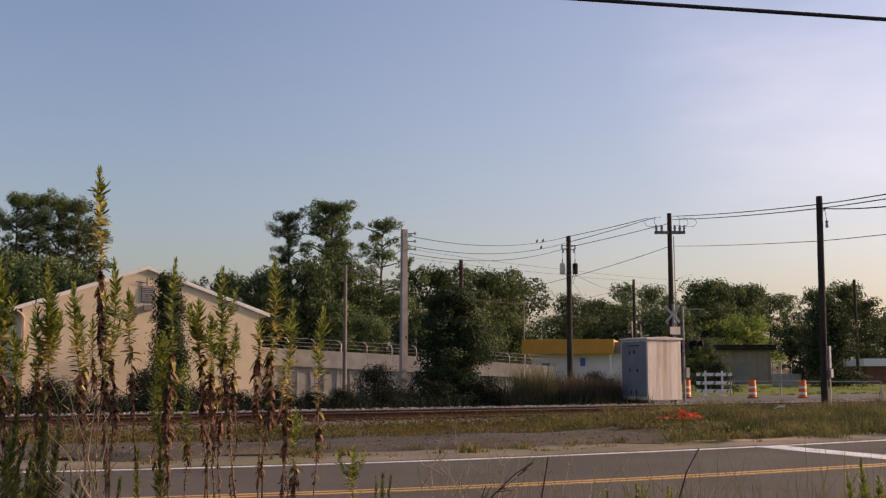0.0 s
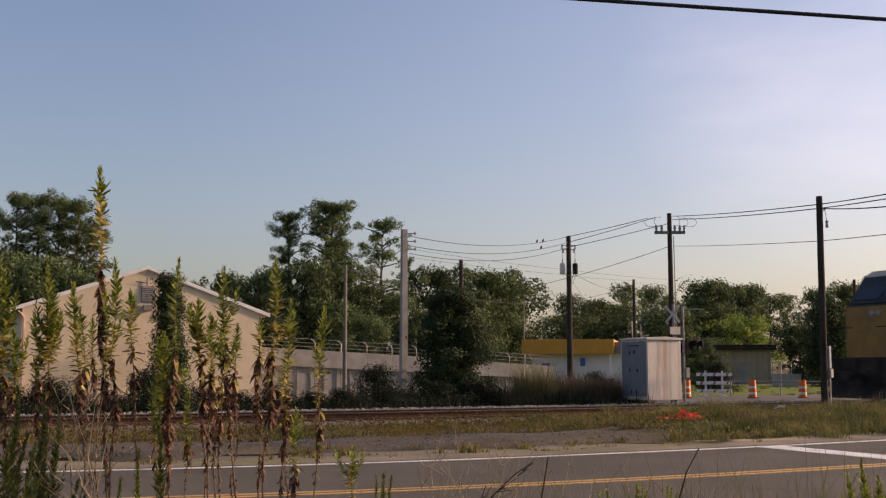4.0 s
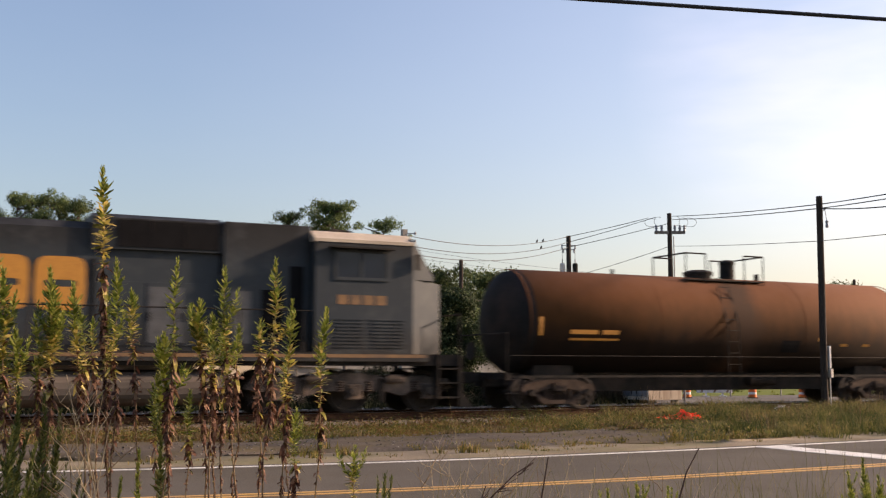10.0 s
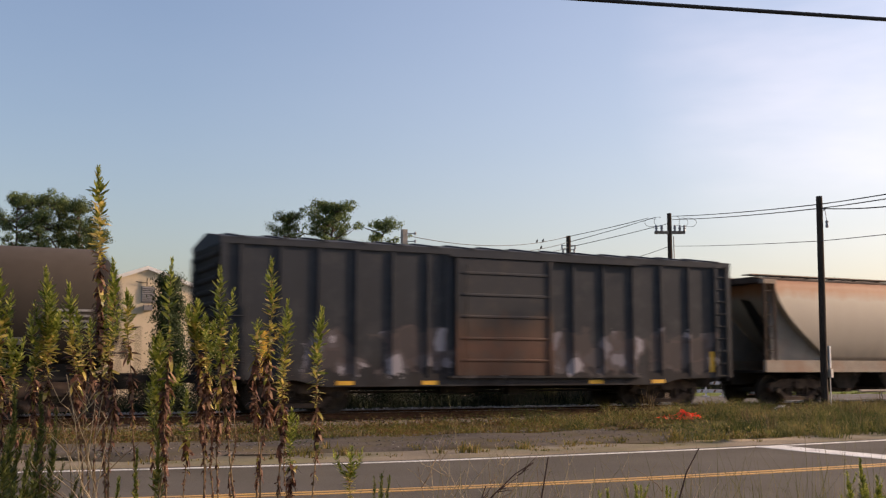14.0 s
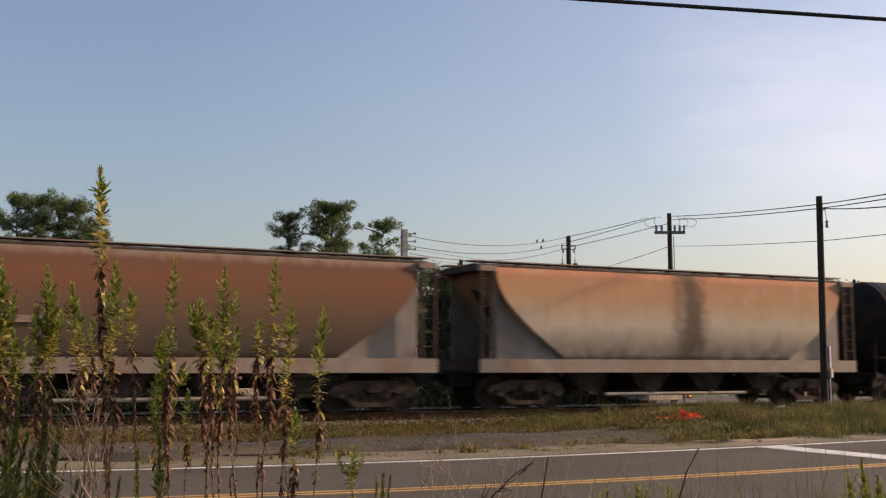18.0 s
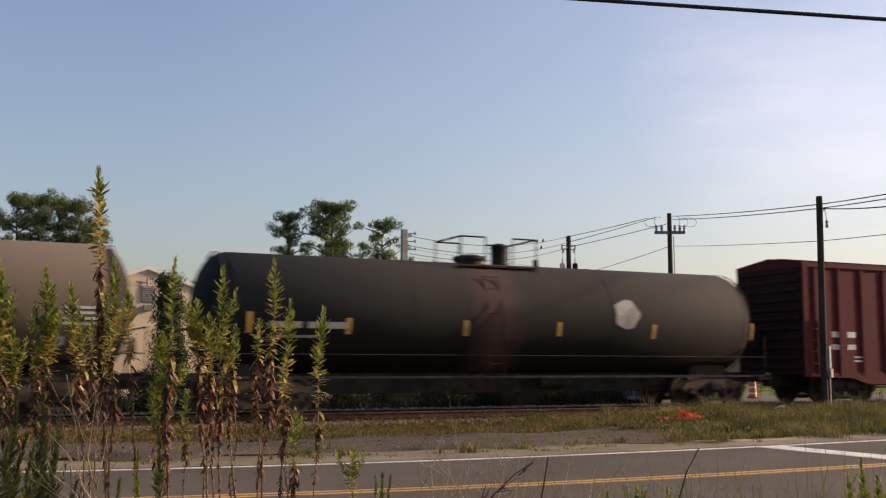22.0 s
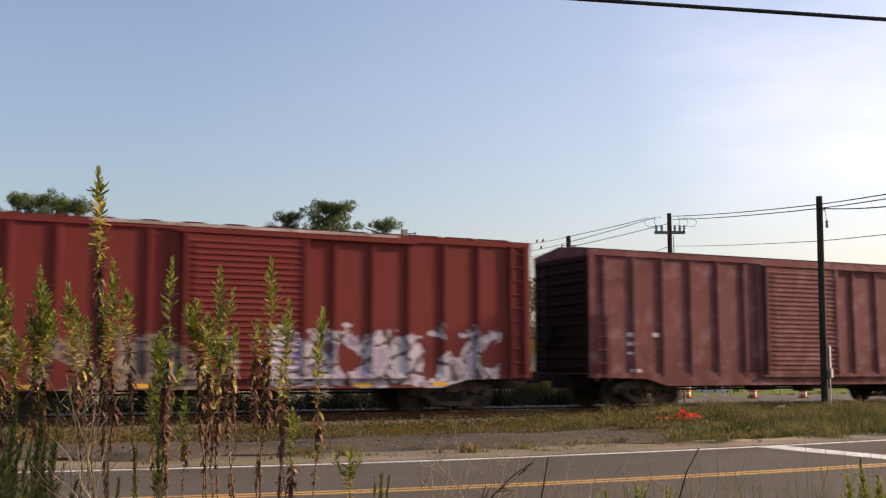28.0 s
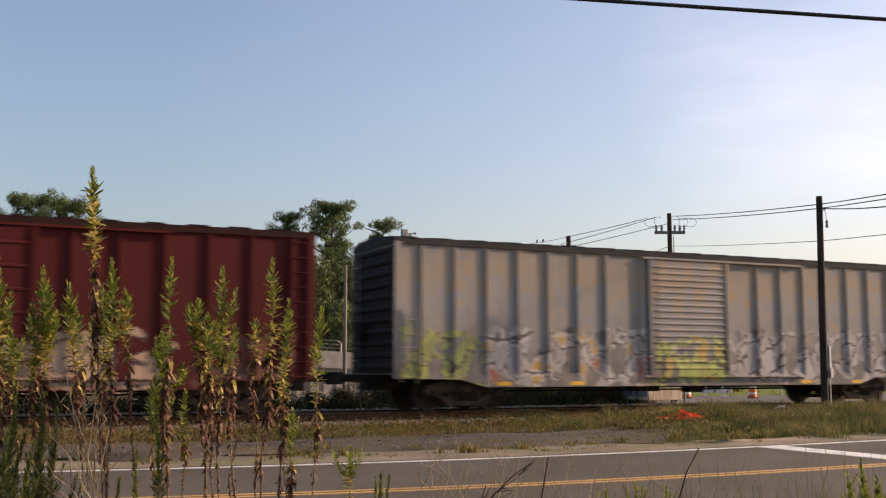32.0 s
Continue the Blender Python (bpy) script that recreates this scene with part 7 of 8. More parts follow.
pole("wooden_pole", "distant pale thin pole", 27.4, 42.0, -0.5, 6.0, 0.06, 0.05, M_POLE_PALE)

tpole = pole("transformer_pole", "wooden pole with two small transformers", 16.04, 18.0, -0.5, 7.63, 0.16, 0.11, M_POLE)
for dx, dy in ((-0.28, 0.14), (0.28, -0.14)):
    bm = BM()
    spin(bm, [(0, -0.27), (0.12, -0.27), (0.135, -0.23), (0.135, 0.20), (0.10, 0.27), (0, 0.28)], pose(dx, dy, 6.0), 16)
    tr = part("transformer", bm, M_GALV if dx < 0 else M_UNDER, tpole)
    bm = BM()
    tube(bm, (dx, dy, 6.26), (dx, dy, 6.45), 0.03, n=8)
    part("bushing", bm, M_PORCELAIN, tr)
for z, w in ((7.15, 0.32), (6.95, 0.25)):
    bm = BM()
    tube(bm, (-w, 0.1, z), (w, -0.1, z), 0.025, n=6)
    for s in (-1, 1):
        spin(bm, [(0, -0.12), (0.05, -0.1), (0.03, 0), (0.05, 0.06), (0, 0.1)], pose(s * w, -s * 0.1, z - 0.05), 10)
    part("insulator_arm", bm, M_PORCELAIN, tpole)
for dx, z0 in ((-0.28, 6.45), (0.28, 6.45)):
    sag("jumper_wire", "thin jumper wire from transformer to line", (16.04 + dx, 18.0 - dx * 0.5, z0), (16.04 + dx * 1.1, 18.0 - dx * 0.35, 7.05), -0.02, 0.009, 6)
for dx, dz in ((-0.22, 5.6), (0.24, 5.55), (0.30, 5.35)):
    sag("service_loop", "looped service drop wire on the pole", (16.04 + dx, 18.0 - dx * 0.5, dz + 0.4), (16.04, 17.86, dz - 0.1), 0.16, 0.011, 8)

xpole = pole("crossarm_pole", "tall wooden pole with crossarm and switches", 20.54, 15.82, -0.5, 8.75, 0.15, 0.11, M_POLE)
bm = BM()
block(bm, -0.75, 0.75, -0.10, 0.02, 7.72, 7.86)
arm = part("crossarm", bm, M_POLE_PALE, xpole)
arm.rotation_euler = (0, 0, radians(-26))
for k in (-0.66, -0.4, 0.25, 0.5, 0.72):
    bm = BM()
    spin(bm, [(0, 0), (0.07, 0.0), (0.05, 0.10), (0.08, 0.14), (0.05, 0.22), (0.07, 0.27), (0, 0.32)], pose(k, -0.04, 7.86), 10)
    part("cutout", bm, M_PORCELAIN, arm)
bm = BM()
tube(bm, (0.22, -0.1, 0), (0.16, -0.1, 7.6), 0.025, n=8)
part("conduit", bm, M_MAST, xpole)
rpole = pole("trackside_pole", "dark leaning wooden pole in the grass with a meter box", 10.88, -3.4, -0.4, 6.09, 0.105, 0.09, M_POLE, (0.1, 0))
bm = BM()
block(bm, 0.15, 0.22, -0.10, -0.02, 1.12, 1.75, 0.01)
part("conduit_cover", bm, M_WHITE, rpole)
bm = BM()
tube(bm, (0.18, -0.06, -0.2), (0.18, -0.06, 1.15), 0.02, n=6)
block(bm, 0.14, 0.24, -0.14, 0.0, 0.85, 1.1, 0.01)
part("meter_box", bm, M_GALV, rpole)
bm = BM()
tube(bm, (0.05, -0.05, 5.65), (0.22, -0.1, 5.7), 0.02, n=6)
spin(bm, [(0, -0.14), (0.05, -0.12), (0.035, 0), (0.05, 0.05), (0, 0.1)], pose(0.26, -0.1, 5.3), 10)
tube(bm, (0.2, -0.1, 5.7), (0.26, -0.1, 5.35), 0.01, n=5)
part("insulator", bm, M_PORCELAIN, rpole)

for k, (za, zb, zc) in enumerate(((6.12, 7.60, 8.58), (5.75, 7.32, 8.33), (5.45, 7.07, 8.05))):
    sag("power_line", "thin black overhead power line", (4.09, 10.44, za), (16.04, 17.98, zb), 0.42 + 0.02 * k, 0.014)
    sag("power_line", "thin black overhead power line", (16.04, 17.98, zb), ((19.62, 16.26, 8.53), (19.93, 16.11, 8.56), (20.5, 15.84, 8.25))[k], 0.03, 0.016)
for z0, z1, z2 in ((8.61, 5.86, 4.67), (8.44, 5.74, 4.57)):
    sag("power_line", "thin black overhead power line", (20.68, 15.75, z0), (11.0, -3.4, z1), 0.06, 0.017)
    sag("power_line", "thin black overhead power line", (11.0, -3.4, z1), (5.44, -13.04, z2), 0.03, 0.015)
sag("power_line", "thin black overhead power line", (10.9, -3.6, 5.70), (5.5, -13.0, 4.4), 0.12, 0.017)
sag("power_line", "thin black overhead power line", (20.7, 15.74, 7.12), (10.94, -3.4, 4.78), 0.04, 0.011)
sag("power_line", "thin black overhead power line", (10.94, -3.4, 4.78), (5.44, -13.04, 3.80), 0.02, 0.011)
sag("power_line", "thin black overhead service wire", (20.5, 15.8, 7.1), (14.2, 19.9, 5.0), 0.12, 0.013)
sag("power_line", "thin black overhead service wire", (16.04, 18.0, 5.6), (19.5, 20.5, 3.9), 0.1, 0.008)
sag("power_line", "thin black overhead service wire", (16.04, 18.0, 5.9), (36, 38, 7.0), 0.6, 0.01)
sag("power_line", "thin black overhead service wire", (5.45, 20.9, 5.8), (36, 39.6, 7.6), 1.6, 0.012)
for dx, z0, z1, out in ((-0.66, 8.45, 8.12, -0.55), (-0.4, 8.55, 8.12, -0.35), (0.5, 8.5, 8.12, 0.42), (0.72, 8.5, 8.1, 0.62), (0.25, 8.6, 8.14, 0.25)):
    # loops that swing out from the line and down to each cutout
    ax, ay = 20.54 + dx * 0.9, 15.82 - dx * 0.44
    cu = bpy.data.curves.new("jumper_wire", "CURVE")
    cu.dimensions, cu.bevel_depth, cu.bevel_resolution = "3D", 0.010, 1
    sp = cu.splines.new("POLY")
    sp.points.add(10)
    for i in range(11):
        f = i / 10
        w = math.sin(math.pi * f) * out
        sp.points[i].co = (ax + w * 0.9, ay - w * 0.44, z0 + (z1 - z0) * f + 0.10 * math.sin(2 * math.pi * f), 1)
    cu.materials.append(M_WIRE)
    tagged(new("jumper_wire", cu), "looping jumper wire at the crossarm", "wire", "overhead wires")
sag("power_line", "faint far overhead wire", (4.05, 10.5, 5.64), (12.3, 13.13, 5.44), 0.05, 0.006)
sag("power_line", "faint far overhead wire", (12.3, 13.13, 5.44), (23.8, 20.0, 5.9), 0.05, 0.006)
sag("power_line", "faint far overhead wire", (4.05, 10.5, 5.32), (12.41, 13.08, 5.19), 0.05, 0.006)
sag("power_line", "faint far overhead wire", (12.41, 13.08, 5.19), (23.78, 23.14, 6.08), 0.05, 0.006)
sag("overhead_cable", "thick black cable overhead", (-10.3, -11.48, 6.56), (5.14, -18.96, 5.37), 0.0, 0.028, 24)
for f, za, zb, sg in ((0.755, 6.12, 7.60, 0.42), (0.80, 6.12, 7.60, 0.42), (0.785, 5.75, 7.32, 0.44)):
    perch = Vector((4.09, 10.44, za)).lerp(Vector((16.04, 17.98, zb)), f) - Vector((0, 0, 4 * sg * f * (1 - f)))
    bm = BM()
    spin(bm, [(0, -0.10), (0.03, -0.05), (0.045, 0.02), (0.03, 0.06), (0.03, 0.09), (0, 0.11)], Matrix.Translation(perch + Vector((0, 0, 0.06))) @ pose(0, 0, 0, 20, 10), 8)
    tagged(part("bird", bm, M_UNDER, smooth=True), "small dark bird perched on the wire", "bird", "perched birds")

# ---- signal cabinet ----
cab = thing("signal_cabinet", "grey metal railway signal cabinet on short legs", "cabinet", pose(9.95, 3.6, 0))
bm = BM()
block(bm, 0, 1.42, 0, 1.55, 0.04, 2.10, 0.01)
part("housing", bm, M_CABINET, cab)
bm = BM()
extrude(bm, [(-0.05, 2.10), (-0.05, 2.16), (0.71, 2.21), (1.47, 2.16), (1.47, 2.10)], "y", -0.05, 1.60)
part("lid", bm, M_GALV, cab)
for x in (0.12, 0.32, 1.08, 1.28):
    for y in (0.1, 1.42):
        bm = BM()
        block(bm, x - 0.04, x + 0.04, y - 0.04, y + 0.04, -0.3, 0.10)
        part("leg", bm, M_WORN, cab)
for x in (0.47, 0.95):
    bm = BM()
    block(bm, x - 0.005, x + 0.005, -0.0030, 0.002, 0.08, 2.08)
    part("panel_seam", bm, M_CABINET, cab)
for z0, z1, y0, y1, nm in ((1.88, 1.91, 0.45, 1.05, "vent"), (1.60, 1.72, 0.98, 1.03, "latch"), (1.62, 1.74, 0.70, 0.76, "latch"), (1.0, 1.12, 0.98, 1.03, "latch"), (1.0, 1.10, 0.52, 0.60, "latch"), (0.24, 0.38, 0.60, 0.66, "latch"), (0.24, 0.36, 0.90, 0.95, "latch")):
    bm = BM()
    block(bm, -0.035, -0.018, y0, y1, z0, z1)
    part(nm, bm, M_UNDER, cab)
for x, y, h in ((0.05, 0.9, 0.55), (0.30, 0.75, 0.45)):
    bm = BM()
    tube(bm, (x, y, 2.12), (x, y, 2.2 + h), 0.014, n=6)
    part("aerial", bm, M_GALV, cab)
# door on the side turned from the sun, its shade in the material
bm = BM()
block(bm, -0.02, 0.0, 0.08, 1.47, 0.16, 2.04, 0.004)
part("door", bm, M_SHADED_DOOR, cab)

# ---- crossing signals ----
sig = thing("crossing_signal", "railway crossing signal with white crossbuck and lamps", "crossing signal", pose(14.3, 7.7, 0))
bm = BM()
tube(bm, (0, 0, -0.4), (0, 0, 3.65), 0.055, n=12)
part("mast", bm, M_MAST, sig)
for a in (45, -45):
    bm = BM()
    block(bm, -0.46, 0.46, -0.09, -0.075, -0.05, 0.05)
    o = part("crossbuck_board", bm, M_WORN, sig)
    o.matrix_basis = pose(0, 0 if a > 0 else -0.02, 3.25, 0, a, -72)
bm = BM()
block(bm, -0.25, 0.25, -0.09, -0.07, 2.45, 2.75)
part("track_count_sign", bm, M_WORN, sig)
bm = BM()
tube(bm, (-0.4, 0, 2.0), (0.4, 0, 2.0), 0.035, n=8)
part("lamp_arm", bm, M_GALV, sig)
for x in (-0.42, 0.42):
    bm = BM()
    spin(bm, [(0.30, 0.0), (0.30, 0.015), (0.11, 0.015), (0.12, 0.16), (0, 0.16)], pose(x, -0.02, 2.0, 90), 20)
    part("lamp_disc", bm, M_BLACK, sig)
gate = thing("gate_mast", "grey crossing gate mast with lamp heads", "crossing signal", pose(14.0, 6.75, 0))
bm = BM()
tube(bm, (0, 0, -0.4), (0, 0, 3.5), 0.045, n=12)
tube(bm, (0, 0, 3.4), (0.9, -0.2, 3.4), 0.02, n=6)
part("mast", bm, M_MAST, gate)
for x, y in ((0.32, -0.05), (0.62, -0.15)):
    bm = BM()
    spin(bm, [(0.24, 0.0), (0.24, 0.015), (0.10, 0.015), (0.11, 0.18), (0, 0.18)], pose(x, y, 2.08, 90, 0, 30), 20)
    part("lamp_disc", bm, M_BLACK, gate)
bm = BM()
block(bm, 0.02, 0.20, -0.09, 0.09, 0.75, 1.15, 0.02)
part("gate_motor", bm, M_MAST, gate)

# ---- road closure: barricade, drums, pipe fence ----
bar = thing("barricade", "white three-board road barricade with faded stripes", "barricade", pose(20.23, 13.71, -0.16, 0, 0, -26))
for z in (0.16, 0.54, 0.93):
    bm = BM()
    block(bm, 0, 1.66, -0.04, 0, z, z + 0.15, 0.005)
    board = part("board", bm, M_WHITE, bar)
    for k in range(5):
        bm = BM()
        x = 0.15 + k * 0.3
        extrude(bm, [(x, z + 0.01), (x + 0.10, z + 0.01), (x + 0.18, z + 0.14), (x + 0.08, z + 0.14)], "y", -0.046, -0.041)
        part("stripe", bm, M_MARK if k % 2 else STRIPE_DULL, board)
for x in (0.44, 1.22):
    bm = BM()
    block(bm, x - 0.04, x + 0.04, 0.004, 0.06, -0.02, 1.18)
    block(bm, x - 0.04, x + 0.04, -0.6, 0.6, -0.04, 0.03)
    part("upright", bm, M_WHITE, bar)
for x, y in ((18.0, 11.62), (20.59, 10.36), (22.58, 9.4)):
    drum = thing("traffic_drum", "orange traffic drum with white bands", "traffic drum", pose(x, y, -0.19), "traffic drums")
    for z0, z1, mt, nm in ((0.05, 0.18, M_ORANGE, "orange_band"), (0.18, 0.28, M_WHITE, "white_band"), (0.28, 0.44, M_ORANGE, "orange_band"), (0.44, 0.54, M_WHITE, "white_band"), (0.54, 0.80, M_ORANGE, "orange_band")):
        bm = BM()
        f = lambda z: 0.185 - 0.045 * z
        spin(bm, [(0, z0), (f(z0), z0), (f(z1), z1), (0, z1)], pose(0, 0, 0), 20)
        part(nm, bm, mt, drum)
    bm = BM()
    spin(bm, [(0, 0), (0.23, 0), (0.23, 0.04), (0.19, 0.06), (0, 0.06)], pose(0, 0, 0), 20)
    part("rubber_base", bm, M_BLACK, drum)
fence = thing("pipe_fence", "low grey pipe fence beside the closed crossing", "fence", pose(0, 0, 0))
ends = Vector((21.3, 12.6, 0)), Vector((27.6, 9.6, 0))
bm = BM()
tube(bm, (*ends[0].xy, 0.52), (*ends[1].xy, 0.52), 0.03, n=8)
part("rail", bm, M_MAST, fence)
for k in range(4):
    bm = BM()
    q = ends[0].lerp(ends[1], k / 3)
    tube(bm, (q.x, q.y, -0.5), (q.x, q.y, 0.55), 0.03, n=8)
    part("post", bm, M_MAST, fence)

# ---- crumpled orange mesh on the grass ----
bm = BM()
rng = np.random.default_rng(17)
n = 16
pts = [[bm.verts.new((3.50 + 0.80 * i / n + 0.25 * j / 8, -5.75 - 0.36 * i / n + 0.8 * j / 8 + 0.04 * rng.normal(), -0.08 + (0.07 + 0.10 * i / n) * abs(noise.noise((i * 0.5, j * 0.7, 2))) * 2 * math.sin(math.pi * (j + 0.5) / 9) + 0.13 * max(0, 1 - abs(i - 11) / 3.0) * (j > 2) + 0.01 * rng.normal())) for j in range(9)] for i in range(n + 1)]
for i in range(n):
    for j in range(8):
        bm.faces.new((pts[i][j], pts[i + 1][j], pts[i + 1][j + 1], pts[i][j + 1]))
tagged(part("orange_mesh", bm, M_CLOTH), "crumpled bright orange safety mesh on the grass", "safety mesh")
rag = BM()
for k in range(5):
    block(rag, 8.3 + k * 0.09, 8.42 + k * 0.09, -4.2 - 0.03 * k, -4.1, 0.0 + 0.02 * k, 0.06 + 0.03 * (k % 3), 0.01)
tagged(part("litter", rag, M_WHITE), "small crumpled white litter in the grass", "litter")

# ---- gabled house ----
house = thing("gabled_house", "cream stucco house with white-trimmed gable", "house", pose(-8.8, 23.3, 0))
W, EZ, PZ, DEP = 11.05, 3.62, 5.62, 16.0
bm = BM()
extrude(bm, [(0.25, -0.5), (0.25, EZ + 0.15), (W / 2, PZ + 0.03), (W - 0.25, EZ + 0.15), (W - 0.25, -0.5)], "y", 0, DEP)
part("wall", bm, M_CREAM, house)
for s in (0, 1):
    bm = BM()
    xa, xb = (0 - 0.25, W / 2) if s == 0 else (W + 0.25, W / 2)
    extrude(bm, [(xa, EZ - 0.02), (xb, PZ + 0.04), (xb, PZ + 0.16), (xa, EZ + 0.10)], "y", -0.05, DEP + 0.35)
    part("roof", bm, M_SHINGLE, house)
    bm = BM()
    extrude(bm, [(xa, EZ - 0.06), (xb, PZ + 0.0), (xb, PZ + 0.17), (xa, EZ + 0.11)], "y", -0.10, -0.052)
    part("barge_board", bm, M_TRIM, house)
bm = BM()
block(bm, 5.25, 5.87, -0.03, -0.002, 4.10, 4.85)
vent = part("gable_vent", bm, M_GREYWALL, house)
for k in range(8):
    bm = BM()
    z = 4.15 + k * 0.085
    extrude(bm, [(-0.032, z), (-0.07, z + 0.01), (-0.032, z + 0.06)], "x", 5.29, 5.83)
    part("slat", bm, M_GREYWALL, vent)
bm = BM()
block(bm, 5.35, 5.75, -0.25, -0.002, 3.75, 3.98, 0.01)
part("window_unit", bm, M_GREYWALL, house, "grey weathered vent box")
bm = BM()
bent(bm, [(0.32, -0.07, -0.4), (0.32, -0.07, 3.3), (0.2, -0.05, 3.5), (0.02, -0.03, 3.62)], [0.055] * 4, 8)
part("downspout", bm, M_PINKISH, house, "pinkish painted downspout")
bm = BM()
spin(bm, [(0, 0.0), (0.06, 0.006), (0.11, 0.027), (0.15, 0.06), (0.14, 0.064), (0.10, 0.036), (0.05, 0.014), (0, 0.008)], pose(9.85, 0.25, 4.35, -60, 0, -30), 18)
tube(bm, (9.78, 0.25, 4.0), (9.85, 0.27, 4.34), 0.02, n=6)
part("satellite_dish", bm, M_GREYWALL, house, "small grey satellite dish")
bm = BM()
tube(bm, (6.6, 2.0, 5.1), (6.6, 2.0, 5.75), 0.06, n=8)
tube(bm, (7.1, 3.0, 4.9), (7.1, 3.0, 5.5), 0.05, n=8)
part("roof_vent_pipe", bm, M_MAST, house)
bm = BM()
tube(bm, (5.5, -0.06, 4.86), (5.5, -0.06, 5.22), 0.02, n=6)
tube(bm, (5.5, -0.06, 5.0), (5.0, -0.06, 5.05), 0.014, n=6)
part("service_bracket", bm, M_UNDER, house)

# ---- concrete ramp with hand rails ----
ramp = thing("concrete_ramp", "pale concrete ramp wall with metal hand rails", "ramp", pose(0, 0, 0))
YR = 25.0
def ramp_top(x):
    return 2.15 - (x - 3.0) * 0.047 if x < 10 else 1.82 - (x - 10) * 0.06


def ramp_ledge(x):
    return 1.30 - (x - 3.0) * 0.047
for k in range(12):
    x0, x1 = 2.6 + k * 1.4, 2.6 + (k + 1) * 1.4
    bm = BM()
    extrude(bm, [(x0 + 0.008, ramp_ledge(x0)), (x0 + 0.008, ramp_top(x0)), (x1 - 0.008, ramp_top(x1)), (x1 - 0.008, ramp_ledge(x1))], "y", YR - 0.12, YR + 0.15)
    part("parapet_panel", bm, M_CONCRETE, ramp)
    bm = BM()
    extrude(bm, [(x0 + 0.012, -0.5), (x0 + 0.012, ramp_ledge(x0) - 0.008), (x1 - 0.012, ramp_ledge(x1) - 0.008), (x1 - 0.012, -0.5)], "y", YR + 0.03, YR + 0.2)
    part("lower_panel", bm, M_CONCRETE, ramp)
    for q in (0.35, 0.85):
        bm = BM()
        xq = x0 + 1.4 * q
        block(bm, xq - 0.03, xq + 0.03, YR - 0.02, YR + 0.03, -0.5, ramp_ledge(xq) - 0.06)
        part("rib", bm, M_CONCRETE, ramp)
    bm = BM()
    bent(bm, [(x0, YR, ramp_top(x0) - 0.02), (x0, YR, ramp_top(x0) + 0.34), (x0 - 0.04, YR + 0.05, ramp_top(x0) + 0.47), (x0 - 0.16, YR + 0.14, ramp_top(x0) + 0.55)], [0.024] * 4, 6)
    part("rail_post", bm, M_GALV, ramp)
for dz in (0.16, 0.35, 0.55):
    bm = BM()
    for k in range(12):
        x0, x1 = 2.6 + k * 1.4, 2.6 + (k + 1) * 1.4
        tube(bm, (x0, YR + (0.14 if dz > 0.5 else 0), ramp_top(x0) + dz), (x1, YR + (0.14 if dz > 0.5 else 0), ramp_top(x1) + dz), 0.015, n=6)
    part("hand_rail", bm, M_MAST, ramp)
bm = BM()
block(bm, 2.5, 19.5, YR + 0.2, YR + 3.0, -0.5, 0.9)
part("deck", bm, M_CONCRETE, ramp)

# ---- shop with orange fascia ----
shop = thing("shop_building", "low white shop with an orange fascia", "shop", pose(24.75, 36.92, 0, 0, 0, -38))
bm = BM()
block(bm, 0.3, 7.4, 0, 6, -0.5, 2.2)
part("wall", bm, M_PALEBLUE, shop)
bm = BM()
block(bm, -0.3, 5.86, -0.9, 6.2, 2.1, 3.08, 0.02)
part("fascia", bm, M_SIGNORANGE, shop)
bm = BM()
block(bm, 5.88, 7.9, -0.3, 6.2, 2.15, 2.9, 0.02)
part("side_roof", bm, M_GREYWALL, shop)
bm = BM()
block(bm, 0.95, 1.5, -0.04, -0.004, -0.3, 1.5)
part("door", bm, M_BLUE, shop)
bm = BM()
block(bm, 3.55, 3.9, -0.06, -0.004, 1.3, 1.85)
part("sign", bm, M_BLUE, shop)
for x in (0.4, 6.1):
    bm = BM()
    tube(bm, (x - 0.5, -0.75, -0.5), (x - 0.5, -0.75, 2.1), 0.06, n=8)
    part("canopy_post", bm, M_WHITE, shop)

# ---- grey shed and white fence across the field ----
shed = thing("grey_shed", "low grey shed with dark roof beyond the field", "shed", pose(48.1, 44.7, 0, 0, 0, -24))
bm = BM()
block(bm, 0, 4.3, 0, 6, -0.5, 2.7)
part("wall", bm, M_SHED, shed)
bm = BM()
block(bm, -0.3, 4.6, -0.5, 6.3, 2.7, 3.15, 0.02)
part("roof", bm, M_UNDER, shed)
bm = BM()
block(bm, 1.4, 2.3, -0.03, -0.004, -0.3, 1.6)
part("door", bm, M_GREYWALL, shed)
for k in range(5):
    bm = BM()
    block(bm, 0.1 + k * 1.0, 0.16 + k * 1.0, -0.035, -0.004, -0.4, 2.68)
    part("batten", bm, M_SHED, shed)
yard = thing("yard_fence", "white panel fence with pipe rails beside the shed", "fence", pose(44.8, 35.2, 0, 0, 0, -24))
for k in range(3):
    bm = BM()
    block(bm, k * 0.75, k * 0.75 + 0.72, -0.03, 0.0, -0.4, 0.75)
    part("panel", bm, M_WORN, yard)
    bm = BM()
    tube(bm, (k * 0.75, 0, 0.7), (k * 0.75, 0, 1.7), 0.03, n=6)
    tube(bm, (k * 0.75, 0, 1.7), (k * 0.75 + 0.75, 0, 1.7), 0.025, n=6)
    part("pipe_rail", bm, M_GALV, yard)
white = thing("low_building", "long low red-brown building with a white roof", "building", pose(60.5, 40.6, 0, 0, 0, -24))
bm = BM()
block(bm, 0, 22, 0, 6, -0.5, 1.35)
part("wall", bm, M_REDBROWN, white)
bm = BM()
block(bm, -0.4, 22.4, -0.4, 6.4, 1.35, 2.0)
part("roof", bm, M_TRIM, white)


